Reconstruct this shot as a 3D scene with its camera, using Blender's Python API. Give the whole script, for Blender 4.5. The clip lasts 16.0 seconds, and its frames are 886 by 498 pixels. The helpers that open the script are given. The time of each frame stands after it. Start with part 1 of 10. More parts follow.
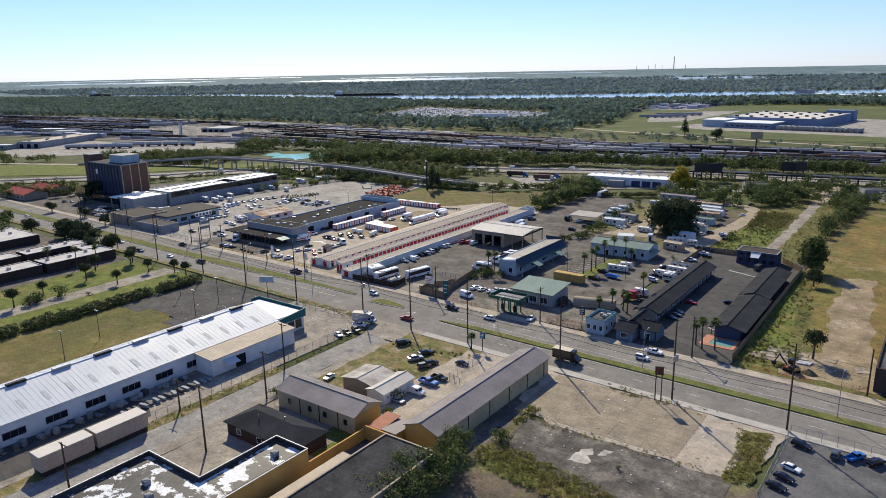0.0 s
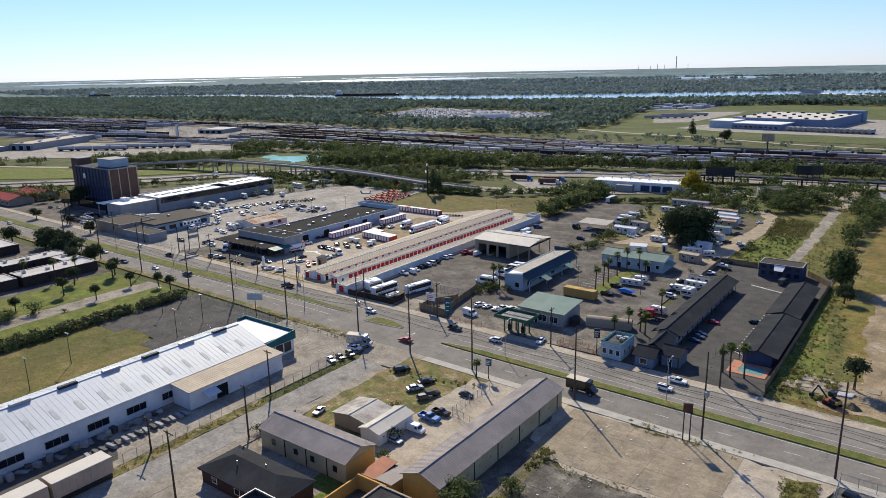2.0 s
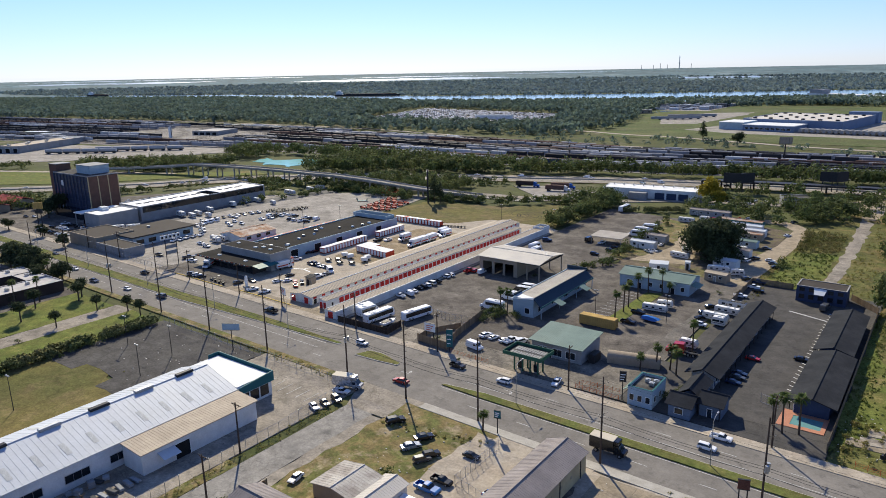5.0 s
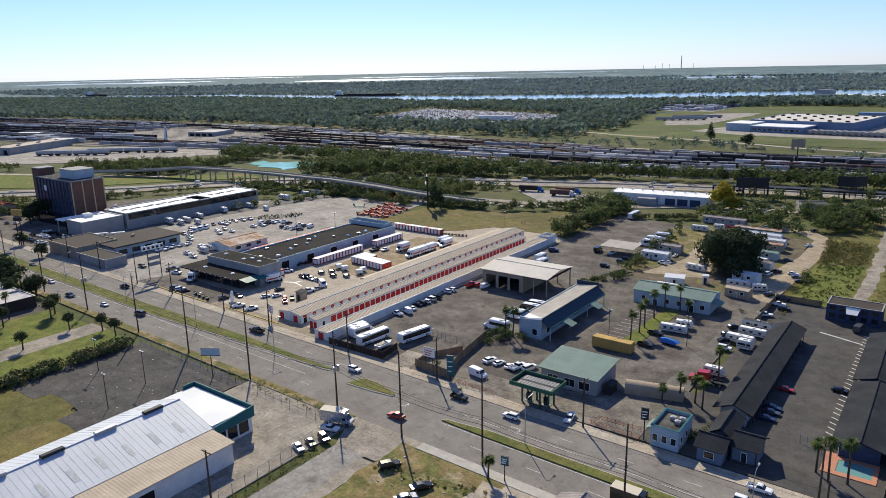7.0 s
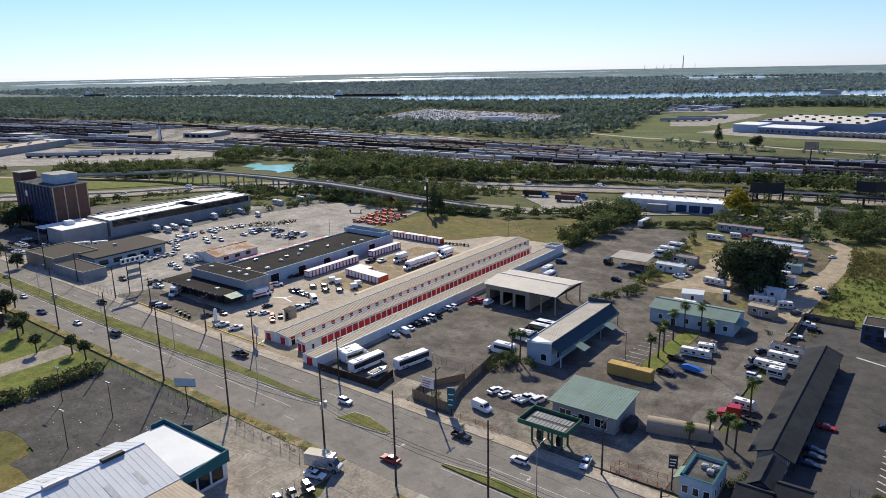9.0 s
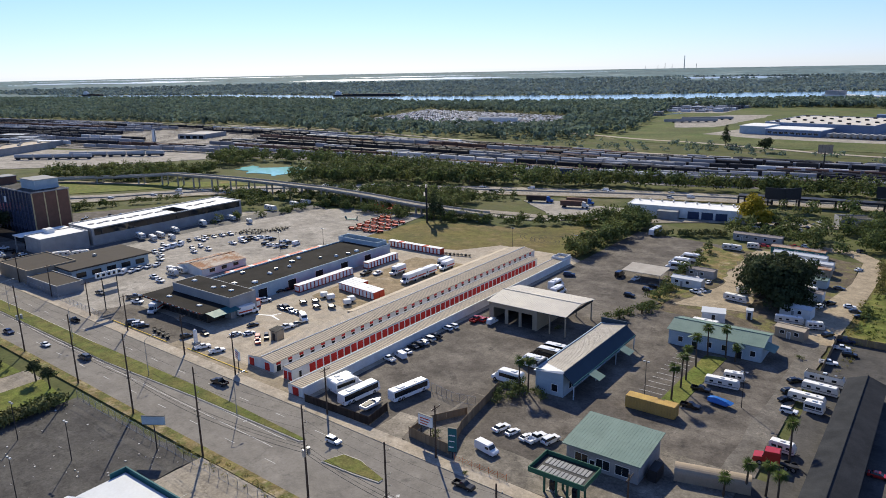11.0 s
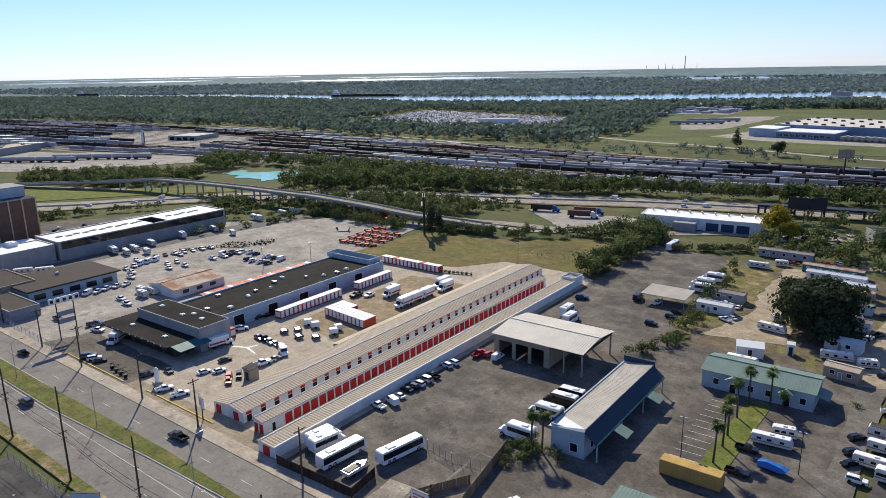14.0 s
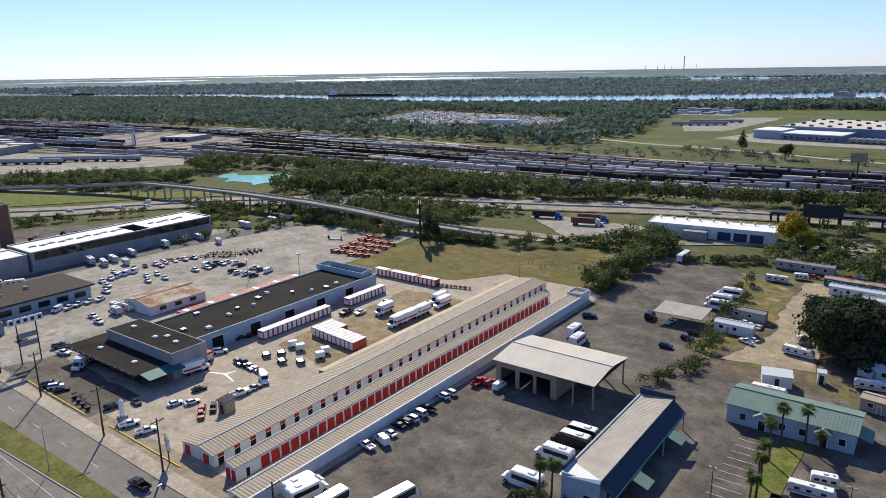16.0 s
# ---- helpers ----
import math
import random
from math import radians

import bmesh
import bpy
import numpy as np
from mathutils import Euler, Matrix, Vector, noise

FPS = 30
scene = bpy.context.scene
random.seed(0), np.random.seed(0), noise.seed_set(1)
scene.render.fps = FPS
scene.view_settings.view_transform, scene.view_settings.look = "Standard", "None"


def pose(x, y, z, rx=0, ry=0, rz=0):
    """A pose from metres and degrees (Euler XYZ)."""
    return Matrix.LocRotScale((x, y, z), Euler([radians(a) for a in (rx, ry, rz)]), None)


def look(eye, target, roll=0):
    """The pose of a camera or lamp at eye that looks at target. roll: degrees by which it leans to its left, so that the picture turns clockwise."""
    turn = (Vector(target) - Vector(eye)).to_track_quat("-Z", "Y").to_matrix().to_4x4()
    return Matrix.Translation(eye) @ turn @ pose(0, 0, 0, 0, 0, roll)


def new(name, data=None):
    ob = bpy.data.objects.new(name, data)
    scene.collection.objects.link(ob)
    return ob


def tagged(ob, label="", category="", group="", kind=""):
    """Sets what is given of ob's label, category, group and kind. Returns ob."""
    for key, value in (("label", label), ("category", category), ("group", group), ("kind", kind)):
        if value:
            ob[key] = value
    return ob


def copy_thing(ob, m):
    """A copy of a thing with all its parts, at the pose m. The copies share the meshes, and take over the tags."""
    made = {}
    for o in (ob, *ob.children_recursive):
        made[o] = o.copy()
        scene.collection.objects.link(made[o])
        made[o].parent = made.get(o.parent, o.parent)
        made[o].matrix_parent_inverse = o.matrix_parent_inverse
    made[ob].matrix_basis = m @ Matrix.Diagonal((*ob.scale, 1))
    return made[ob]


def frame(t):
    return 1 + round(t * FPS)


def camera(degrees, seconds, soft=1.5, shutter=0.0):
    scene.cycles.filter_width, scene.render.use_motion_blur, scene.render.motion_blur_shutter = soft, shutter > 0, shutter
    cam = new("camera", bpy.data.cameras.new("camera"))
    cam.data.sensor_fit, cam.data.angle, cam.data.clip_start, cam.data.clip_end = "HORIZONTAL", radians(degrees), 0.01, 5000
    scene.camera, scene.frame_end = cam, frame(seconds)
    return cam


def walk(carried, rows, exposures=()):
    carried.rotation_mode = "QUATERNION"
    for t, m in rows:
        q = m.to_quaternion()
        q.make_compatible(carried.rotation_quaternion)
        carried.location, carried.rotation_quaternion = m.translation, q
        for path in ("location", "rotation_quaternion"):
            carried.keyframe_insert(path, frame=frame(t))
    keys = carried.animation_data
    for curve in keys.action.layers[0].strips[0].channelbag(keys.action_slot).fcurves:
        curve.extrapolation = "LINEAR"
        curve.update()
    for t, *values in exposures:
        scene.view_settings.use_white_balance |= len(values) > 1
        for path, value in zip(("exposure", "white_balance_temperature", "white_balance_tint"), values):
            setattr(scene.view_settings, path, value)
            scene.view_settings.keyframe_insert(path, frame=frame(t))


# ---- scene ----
# the site plan is drawn in units of this many metres
UNIT = 1.19
cam = camera(64.91, 16.0, 0.9)
# seconds, eye (x along the road, y away from it, z up), turn, tilt, lean
ROWS = [
    (0.0, -0.0, 0.0, 68.25, 36.496, -14.501, 1.131),
    (0.5, -2.45, 3.2, 68.3, 36.522, -14.503, 1.142),
    (1.0, -4.88, 6.41, 68.34, 36.547, -14.506, 1.152),
    (1.5, -7.3, 9.65, 68.37, 36.571, -14.509, 1.161),
    (2.0, -9.7, 12.89, 68.41, 36.594, -14.512, 1.168),
    (2.5, -12.09, 16.15, 68.44, 36.616, -14.515, 1.174),
    (3.0, -14.48, 19.41, 68.47, 36.638, -14.518, 1.178),
    (3.5, -16.87, 22.69, 68.49, 36.658, -14.522, 1.181),
    (4.0, -19.25, 25.98, 68.51, 36.677, -14.525, 1.183),
    (4.5, -21.64, 29.27, 68.52, 36.696, -14.528, 1.184),
    (5.0, -24.03, 32.56, 68.53, 36.713, -14.531, 1.183),
    (5.5, -26.43, 35.86, 68.53, 36.73, -14.534, 1.182),
    (6.0, -28.83, 39.16, 68.54, 36.745, -14.537, 1.179),
    (6.5, -31.24, 42.47, 68.53, 36.759, -14.539, 1.175),
    (7.0, -33.65, 45.77, 68.53, 36.772, -14.542, 1.17),
    (7.5, -36.08, 49.08, 68.52, 36.783, -14.544, 1.165),
    (8.0, -38.51, 52.38, 68.51, 36.793, -14.545, 1.158),
    (8.5, -40.94, 55.69, 68.5, 36.801, -14.547, 1.151),
    (9.0, -43.38, 58.99, 68.48, 36.808, -14.548, 1.142),
    (9.5, -45.83, 62.29, 68.46, 36.812, -14.549, 1.133),
    (10.0, -48.27, 65.58, 68.44, 36.814, -14.55, 1.122),
    (10.5, -50.72, 68.87, 68.42, 36.813, -14.551, 1.111),
    (11.0, -53.16, 72.16, 68.4, 36.81, -14.551, 1.099),
    (11.5, -55.6, 75.44, 68.38, 36.803, -14.552, 1.086),
    (12.0, -58.03, 78.72, 68.36, 36.794, -14.552, 1.072),
    (12.5, -60.45, 82.0, 68.34, 36.781, -14.553, 1.057),
    (13.0, -62.86, 85.27, 68.32, 36.764, -14.554, 1.041),
    (13.5, -65.24, 88.54, 68.31, 36.743, -14.554, 1.024),
    (14.0, -67.61, 91.8, 68.3, 36.718, -14.556, 1.006),
    (14.5, -69.94, 95.06, 68.29, 36.687, -14.557, 0.987),
    (15.0, -72.24, 98.31, 68.29, 36.652, -14.559, 0.967),
    (15.5, -74.51, 101.56, 68.3, 36.612, -14.561, 0.945),
    (16.0, -76.72, 104.81, 68.31, 36.565, -14.565, 0.923),
]


def aim(x, y, z, turn, tilt, lean):
    a, b = radians(turn), radians(tilt)
    way = Vector((-math.sin(a) * math.cos(b), math.cos(a) * math.cos(b), math.sin(b)))
    eye = Vector((x, y, z)) * UNIT
    return look(eye, eye + 100 * way, -lean)


walk(cam, [(t, aim(*row)) for t, *row in ROWS], [(0.0, 0.32, 6500, 10), (16.0, 0.32, 6500, 10)])

# ---- light ----
SUN_AZ, SUN_EL = radians(-47.3), radians(36.0)
world = bpy.data.worlds.new("sky")
scene.world = world
world.use_nodes = True
nt = world.node_tree
sky = nt.nodes.new("ShaderNodeTexSky")
sky.sky_type = "NISHITA"
sky.sun_disc = False
sky.sun_elevation, sky.sun_rotation = SUN_EL, SUN_AZ
sky.air_density, sky.dust_density, sky.ozone_density = 1.0, 0.05, 4.0
nt.nodes["Background"].inputs[1].default_value = 0.088
tint = nt.nodes.new("ShaderNodeMix")
tint.data_type, tint.blend_type = "RGBA", "MULTIPLY"
tint.inputs[0].default_value = 1.0
tint.inputs[7].default_value = (0.785, 0.895, 1.30, 1)
nt.links.new(sky.outputs[0], tint.inputs[6])
pale = nt.nodes.new("ShaderNodeMix")
pale.data_type = "RGBA"
pale.inputs[0].default_value = 0.07
pale.inputs[7].default_value = (6.2, 8.9, 14.6, 1)
nt.links.new(tint.outputs[2], pale.inputs[6])
nt.links.new(pale.outputs[2], nt.nodes["Background"].inputs[0])
sun = new("sun", bpy.data.lights.new("sun", "SUN"))
sun.data.energy, sun.data.angle, sun.data.color = 5.3, radians(0.5), (1.0, 0.905, 0.70)
to_sun = Vector((math.sin(SUN_AZ) * math.cos(SUN_EL), math.cos(SUN_AZ) * math.cos(SUN_EL), math.sin(SUN_EL)))
sun.matrix_world = look(Vector((-100, 200, 0)) + 400 * to_sun, (-100, 200, 0))

# ---- materials ----


def mat(name, col, rough=0.85, metal=0.0, var=0.25, scale=0.3, fine=6.0, bump=0.15, second=None, amount=0.5, soft=0.12,
        third=None, amount3=0.62, scale3=0.05, island=0.0, spec=0.06, ob_rand=0.0, crack=0.0, crack_scale=0.11, grit=0.0):
    """A surface: base colour varied at a wide and a fine scale, with an optional second and third colour in noisy patches."""
    m = bpy.data.materials.new(name)
    m.use_nodes = True
    t, n = m.node_tree, m.node_tree.nodes
    b = n["Principled BSDF"]
    b.inputs["Roughness"].default_value, b.inputs["Metallic"].default_value = rough, metal
    b.inputs["Specular IOR Level"].default_value = spec
    co = n.new("ShaderNodeTexCoord").outputs["Object"]

    def noise_at(s, detail=6.0, r=0.6):
        q = n.new("ShaderNodeTexNoise")
        q.inputs["Scale"].default_value, q.inputs["Detail"].default_value, q.inputs["Roughness"].default_value = s, detail, r
        t.links.new(co, q.inputs["Vector"])
        return q.outputs["Fac"]

    def mix(f, a, c, kind="MIX"):
        q = n.new("ShaderNodeMix")
        q.data_type, q.blend_type = "RGBA", kind
        for v, s in ((f, q.inputs[0]), (a, q.inputs[6]), (c, q.inputs[7])):
            if isinstance(v, (int, float)):
                s.default_value = v
            elif isinstance(v, tuple):
                s.default_value = (*v, 1)
            else:
                t.links.new(v, s)
        return q.outputs[2]

    def ramp(v, lo, hi, a=0.0, c=1.0):
        q = n.new("ShaderNodeMapRange")
        t.links.new(v, q.inputs[0])
        for i, x in enumerate((lo, hi, a, c)):
            q.inputs[i + 1].default_value = x
        return q.outputs[0]

    wide, small = noise_at(scale), noise_at(fine, 4.0)
    c = tuple(col)
    if second:
        c = mix(ramp(noise_at(scale * 0.7 + 0.01, 8.0, 0.65), amount - soft, amount + soft), c, tuple(second))
    if third:
        c = mix(ramp(noise_at(scale3, 8.0, 0.7), amount3 - 0.05, amount3 + 0.05), c, tuple(third))
    if crack:
        # a net of thin dark cracks and sealed joints, bent by noise, and fine speckles of grit and oil
        v = n.new("ShaderNodeTexVoronoi")
        v.feature = "DISTANCE_TO_EDGE"
        v.inputs["Scale"].default_value = crack_scale
        w = n.new("ShaderNodeVectorMath")
        w.operation = "MULTIPLY_ADD"
        q = n.new("ShaderNodeTexNoise")
        q.inputs["Scale"].default_value, q.inputs["Detail"].default_value = 0.5, 5.0
        t.links.new(co, q.inputs["Vector"])
        t.links.new(q.outputs["Color"], w.inputs[0])
        w.inputs[1].default_value = (5.0, 5.0, 0.0)
        t.links.new(co, w.inputs[2])
        t.links.new(w.outputs[0], v.inputs["Vector"])
        dark = tuple(0.45 * x for x in col)
        c = mix(ramp(v.outputs["Distance"], 0.002, 0.014, crack * 0.55, 0.0), c, dark)
        c = mix(ramp(noise_at(0.9, 10.0, 0.75), 0.60, 0.70, 0.0, crack), c, dark)
        c = mix(ramp(noise_at(1.7, 9.0, 0.75), 0.62, 0.72, 0.0, crack * 0.8), c, tuple(min(1.0, 1.7 * x) for x in col))
    g = n.new("ShaderNodeMath")
    g.operation = "MULTIPLY"
    t.links.new(ramp(wide, 0.25, 0.75, 1 - var, 1 + var), g.inputs[0])
    t.links.new(ramp(small, 0.25, 0.75, 1 - var * 0.7, 1 + var * 0.7), g.inputs[1])
    k = g.outputs[0]
    for s_, amt, det in ((0.35, grit, 12.0), (1.6, grit * 0.8, 6.0)):
        # blotches and scuffs of a few metres and of half a metre
        if amt:
            h = n.new("ShaderNodeMath")
            h.operation = "MULTIPLY"
            t.links.new(k, h.inputs[0])
            t.links.new(ramp(noise_at(s_, det, 0.7), 0.36, 0.64, 1 - amt, 1 + amt), h.inputs[1])
            k = h.outputs[0]
    for amt, node, out in ((island, "ShaderNodeNewGeometry", "Random Per Island"), (ob_rand, "ShaderNodeObjectInfo", "Random")):
        if amt:
            h = n.new("ShaderNodeMath")
            h.operation = "MULTIPLY"
            t.links.new(k, h.inputs[0])
            t.links.new(ramp(n.new(node).outputs[out], 0, 1, 1 - amt, 1 + amt), h.inputs[1])
            k = h.outputs[0]
    grey = n.new("ShaderNodeCombineColor")
    for i in range(3):
        t.links.new(k, grey.inputs[i])
    c = mix(1.0, c, grey.outputs[0], "MULTIPLY")
    t.links.new(c, b.inputs["Base Color"])
    if bump:
        q = n.new("ShaderNodeBump")
        q.inputs["Strength"].default_value, q.inputs["Distance"].default_value = bump, 0.05
        t.links.new(small, q.inputs["Height"])
        t.links.new(q.outputs[0], b.inputs["Normal"])
    r = n.new("ShaderNodeMath")
    r.operation = "MULTIPLY"
    r.inputs[1].default_value = rough
    t.links.new(ramp(wide, 0.2, 0.8, 0.85, 1.12), r.inputs[0])
    t.links.new(r.outputs[0], b.inputs["Roughness"])
    return m


ASPHALT = mat("asphalt_road", (0.165, 0.153, 0.138), 0.9, var=0.12, scale=0.15, fine=3, second=(0.205, 0.19, 0.17), third=(0.12, 0.112, 0.102), scale3=0.25, crack=0.35, grit=0.1)
LOT_DARK = mat("asphalt_dark", (0.062, 0.059, 0.057), 0.9, var=0.2, scale=0.2, fine=4, second=(0.09, 0.086, 0.08), third=(0.045, 0.044, 0.043), scale3=0.3, crack=0.5, grit=0.22)
LOT_WORN = mat("asphalt_worn", (0.088, 0.078, 0.069), 0.9, var=0.22, scale=0.12, fine=3, second=(0.165, 0.148, 0.128), third=(0.055, 0.05, 0.046), scale3=0.15, amount=0.54, crack=0.6, grit=0.2)
FORECOURT = mat("stained_forecourt", (0.12, 0.108, 0.094), 0.9, var=0.22, scale=0.2, fine=3, second=(0.20, 0.18, 0.15), third=(0.07, 0.065, 0.06), scale3=0.25, crack=0.6, grit=.22)
ROUGH_GRASS = mat("rough_tall_grass", (0.085, 0.095, 0.03), 0.95, var=0.35, scale=0.12, fine=2, bump=0.8, second=(0.135, 0.12, 0.045), third=(0.17, 0.125, 0.055), scale3=0.04, amount3=0.56, grit=.3)
LOT_GREY = mat("asphalt_grey", (0.095, 0.094, 0.094), 0.85, var=0.15, scale=0.2, fine=4, second=(0.125, 0.122, 0.12), crack=0.4, grit=0.16)
CONCRETE = mat("concrete_worn", (0.345, 0.305, 0.25), 0.9, var=0.2, scale=0.15, fine=2, second=(0.33, 0.28, 0.22), third=(0.22, 0.19, 0.15), scale3=0.2, crack=0.5, grit=0.16)
CONCRETE_OLD = mat("concrete_old", (0.215, 0.19, 0.158), 0.9, var=0.26, scale=0.15, fine=2, second=(0.29, 0.258, 0.213), third=(0.13, 0.12, 0.10), scale3=0.2, crack=0.8, grit=0.2)
GRAVEL = mat("pale_gravel", (0.33, 0.305, 0.27), 0.95, var=0.22, scale=0.1, fine=3, second=(0.23, 0.212, 0.187), third=(0.16, 0.15, 0.133), scale3=0.09, crack=0.4, crack_scale=0.08, grit=0.18)
KERB = mat("kerb_concrete", (0.36, 0.34, 0.30), 0.85, var=0.2, scale=0.5, fine=5)
MEDIAN_GRASS = mat("median_grass", (0.092, 0.112, 0.031), 0.95, var=0.3, scale=0.2, fine=3, bump=0.6, second=(0.135, 0.122, 0.045), third=(0.08, 0.10, 0.026), scale3=0.06, grit=0.22)
GRASS = mat("green_grass", (0.10, 0.128, 0.03), 0.95, var=0.3, scale=0.2, fine=3, bump=0.6, second=(0.13, 0.135, 0.038), third=(0.18, 0.145, 0.06), scale3=0.05, amount3=0.6, grit=0.25)
FIELD_GREEN = mat("field_grass", (0.075, 0.10, 0.035), 0.95, var=0.3, scale=0.02, fine=0.6, bump=0.3, second=(0.11, 0.115, 0.05), third=(0.06, 0.075, 0.03), scale3=0.03, grit=0.25)
GRASS_DRY = mat("dry_grass", (0.18, 0.14, 0.065), 0.95, var=0.3, scale=0.3, fine=3, bump=0.6, second=(0.11, 0.115, 0.04), soft=0.06, third=(0.27, 0.22, 0.14), scale3=0.18, amount3=0.58, crack=0.5, crack_scale=0.02, grit=0.28)
SCRUB = mat("scrub", (0.065, 0.08, 0.03), 0.95, var=0.35, scale=0.06, fine=1.0, bump=0.6, second=(0.095, 0.095, 0.042), third=(0.15, 0.135, 0.085), scale3=0.02)
DRIVE_GREY = mat("pale_old_asphalt", (0.15, 0.138, 0.122), 0.9, var=0.22, scale=0.15, fine=3, second=(0.115, 0.105, 0.094), third=(0.19, 0.172, 0.148), scale3=0.2, crack=0.6, grit=0.2)
EARTH_BROWN = mat("brown_earth", (0.135, 0.108, 0.078), 0.95, var=0.25, scale=0.15, fine=3, bump=0.5, second=(0.095, 0.08, 0.06), third=(0.14, 0.135, 0.052), scale3=0.1, amount3=0.54, crack=0.5, crack_scale=0.04, grit=0.25)
DIRT = mat("sandy_dirt", (0.28, 0.218, 0.145), 0.95, var=0.25, scale=0.15, fine=3, bump=0.5, second=(0.19, 0.152, 0.095), third=(0.35, 0.29, 0.215), scale3=0.12, crack=0.5, crack_scale=0.04, grit=0.22)
BALLAST = mat("rail_ballast", (0.15, 0.14, 0.13), 0.95, var=0.2, scale=0.03, fine=1, second=(0.20, 0.185, 0.168), grit=0.2)
WATER = mat("water", (0.05, 0.09, 0.11), 0.12, var=0.1, scale=0.01, fine=0.3, bump=0.25, spec=0.5)
# far land: the blue of distance haze is mixed into these base colours
HAZED_LAND = mat("marsh_and_woods_hazed", (0.105, 0.165, 0.18), 0.95, var=0.4, scale=0.008, fine=0.04, bump=0.0, second=(0.125, 0.17, 0.175), third=(0.155, 0.20, 0.205), scale3=0.004)
# far lakes: pale base colour stands in for reflected horizon sky
WATER_CALM = mat("calm_water_sky_tint", (0.30, 0.36, 0.38), 0.3, var=0.05, scale=0.01, fine=0.3, bump=0.0, spec=0.5)
WORKS_BLUE = mat("works_blue", (0.15, 0.20, 0.29), 0.7, var=0.12, scale=0.1, fine=1)
POND = mat("milky_pond", (0.16, 0.42, 0.42), 0.2, var=0.15, scale=0.05, fine=0.5, bump=0.05)
WHITE_LINE = mat("road_paint", (0.46, 0.455, 0.44), 0.7, var=0.25, scale=0.8, fine=6)
YELLOW_LINE = mat("yellow_paint", (0.55, 0.38, 0.08), 0.7, var=0.25, scale=0.8, fine=6)
ROOF_WHITE = mat("white_metal_roof", (0.50, 0.525, 0.555), 0.55, 0.0, var=0.07, scale=0.15, fine=2, bump=0.03, second=(0.455, 0.48, 0.51), spec=0.2)
ROOF_TAN = mat("tan_metal_roof", (0.43, 0.36, 0.275), 0.65, var=0.12, scale=0.3, fine=3, bump=0.05, second=(0.36, 0.30, 0.23), ob_rand=0.03)
ROOF_DULL = mat("dull_metal_roof", (0.20, 0.175, 0.145), 0.7, var=0.12, scale=0.3, fine=3, bump=0.05, second=(0.24, 0.21, 0.175), grit=0.1)
ROOF_PALE = mat("pale_grey_metal_roof", (0.37, 0.34, 0.30), 0.65, var=0.1, scale=0.3, fine=3, bump=0.05, second=(0.31, 0.285, 0.25))
ROOF_GREEN = mat("green_metal_roof", (0.17, 0.235, 0.205), 0.6, var=0.1, scale=0.3, fine=4, bump=0.05, second=(0.145, 0.205, 0.18))
ROOF_GREY = mat("grey_brown_metal_roof", (0.21, 0.185, 0.175), 0.6, var=0.1, scale=0.3, fine=4, bump=0.05, second=(0.27, 0.24, 0.225))
ROOF_TAR = mat("bitumen_roof", (0.02, 0.019, 0.018), 0.85, var=0.25, scale=0.15, fine=3, second=(0.032, 0.03, 0.028), spec=0.02)
ROOF_FELT = mat("worn_felt_roof", (0.06, 0.058, 0.055), 0.9, var=0.25, scale=0.2, fine=3, second=(0.10, 0.097, 0.09), spec=0.03, grit=0.2)
ROOF_TARRED = mat("tarred_roof", (0.034, 0.034, 0.036), 0.9, var=0.25, scale=0.2, fine=3, second=(0.055, 0.055, 0.057), spec=0.02, crack=0.4, grit=.2)
ROOF_COATED = mat("patchy_white_coating", (0.62, 0.63, 0.64), 0.5, var=0.1, scale=0.35, fine=3, second=(0.075, 0.07, 0.066), amount=0.47, soft=0.012, grit=0.2)
SHINGLE = mat("charcoal_shingles", (0.030, 0.032, 0.036), 0.9, var=0.25, scale=0.3, fine=5, bump=0.4, second=(0.039, 0.041, 0.045), spec=0.02)
ROOF_CREAM = mat("pale_cream_roof", (0.56, 0.52, 0.45), 0.6, var=0.07, scale=0.2, fine=3, bump=0.03, second=(0.50, 0.465, 0.41))
ROOF_PATCHY = mat("patchy_pale_roof", (0.48, 0.45, 0.40), 0.7, var=0.15, scale=0.4, fine=4, second=(0.27, 0.24, 0.21))
LOT_COURT = mat("court_asphalt", (0.062, 0.06, 0.058), 0.9, var=0.18, scale=0.15, fine=4, second=(0.088, 0.083, 0.078), third=(0.046, 0.045, 0.044), scale3=0.2, crack=0.5, grit=0.14)
SLAB_DARK = mat("stained_slab", (0.085, 0.077, 0.068), 0.9, var=0.3, scale=0.25, fine=3, second=(0.20, 0.18, 0.15), amount=0.57, third=(0.07, 0.065, 0.058), scale3=0.15, ob_rand=0.1, crack=0.8, crack_scale=0.3, grit=0.25)
SLAB_PALE = mat("pale_slab", (0.275, 0.228, 0.165), 0.9, var=0.2, scale=0.3, fine=3, second=(0.225, 0.19, 0.14), third=(0.15, 0.132, 0.105), scale3=0.15, ob_rand=0.05, crack=0.6, grit=0.16)
ORANGE_MESH = mat("orange_plastic", (0.55, 0.16, 0.06), 0.6, var=0.1)
TAN_GRASS = mat("tan_autumn_grass", (0.18, 0.122, 0.046), 0.95, var=0.25, scale=0.06, fine=2, bump=0.6, second=(0.125, 0.115, 0.036), third=(0.24, 0.185, 0.105), scale3=0.05, grit=0.28)
FIELD_TAN = mat("mown_field", (0.14, 0.112, 0.045), 0.95, var=0.28, scale=0.05, fine=2, bump=0.5, second=(0.10, 0.10, 0.034), third=(0.165, 0.13, 0.062), scale3=0.06, amount3=0.56, crack=0.7, crack_scale=0.03, grit=0.22)
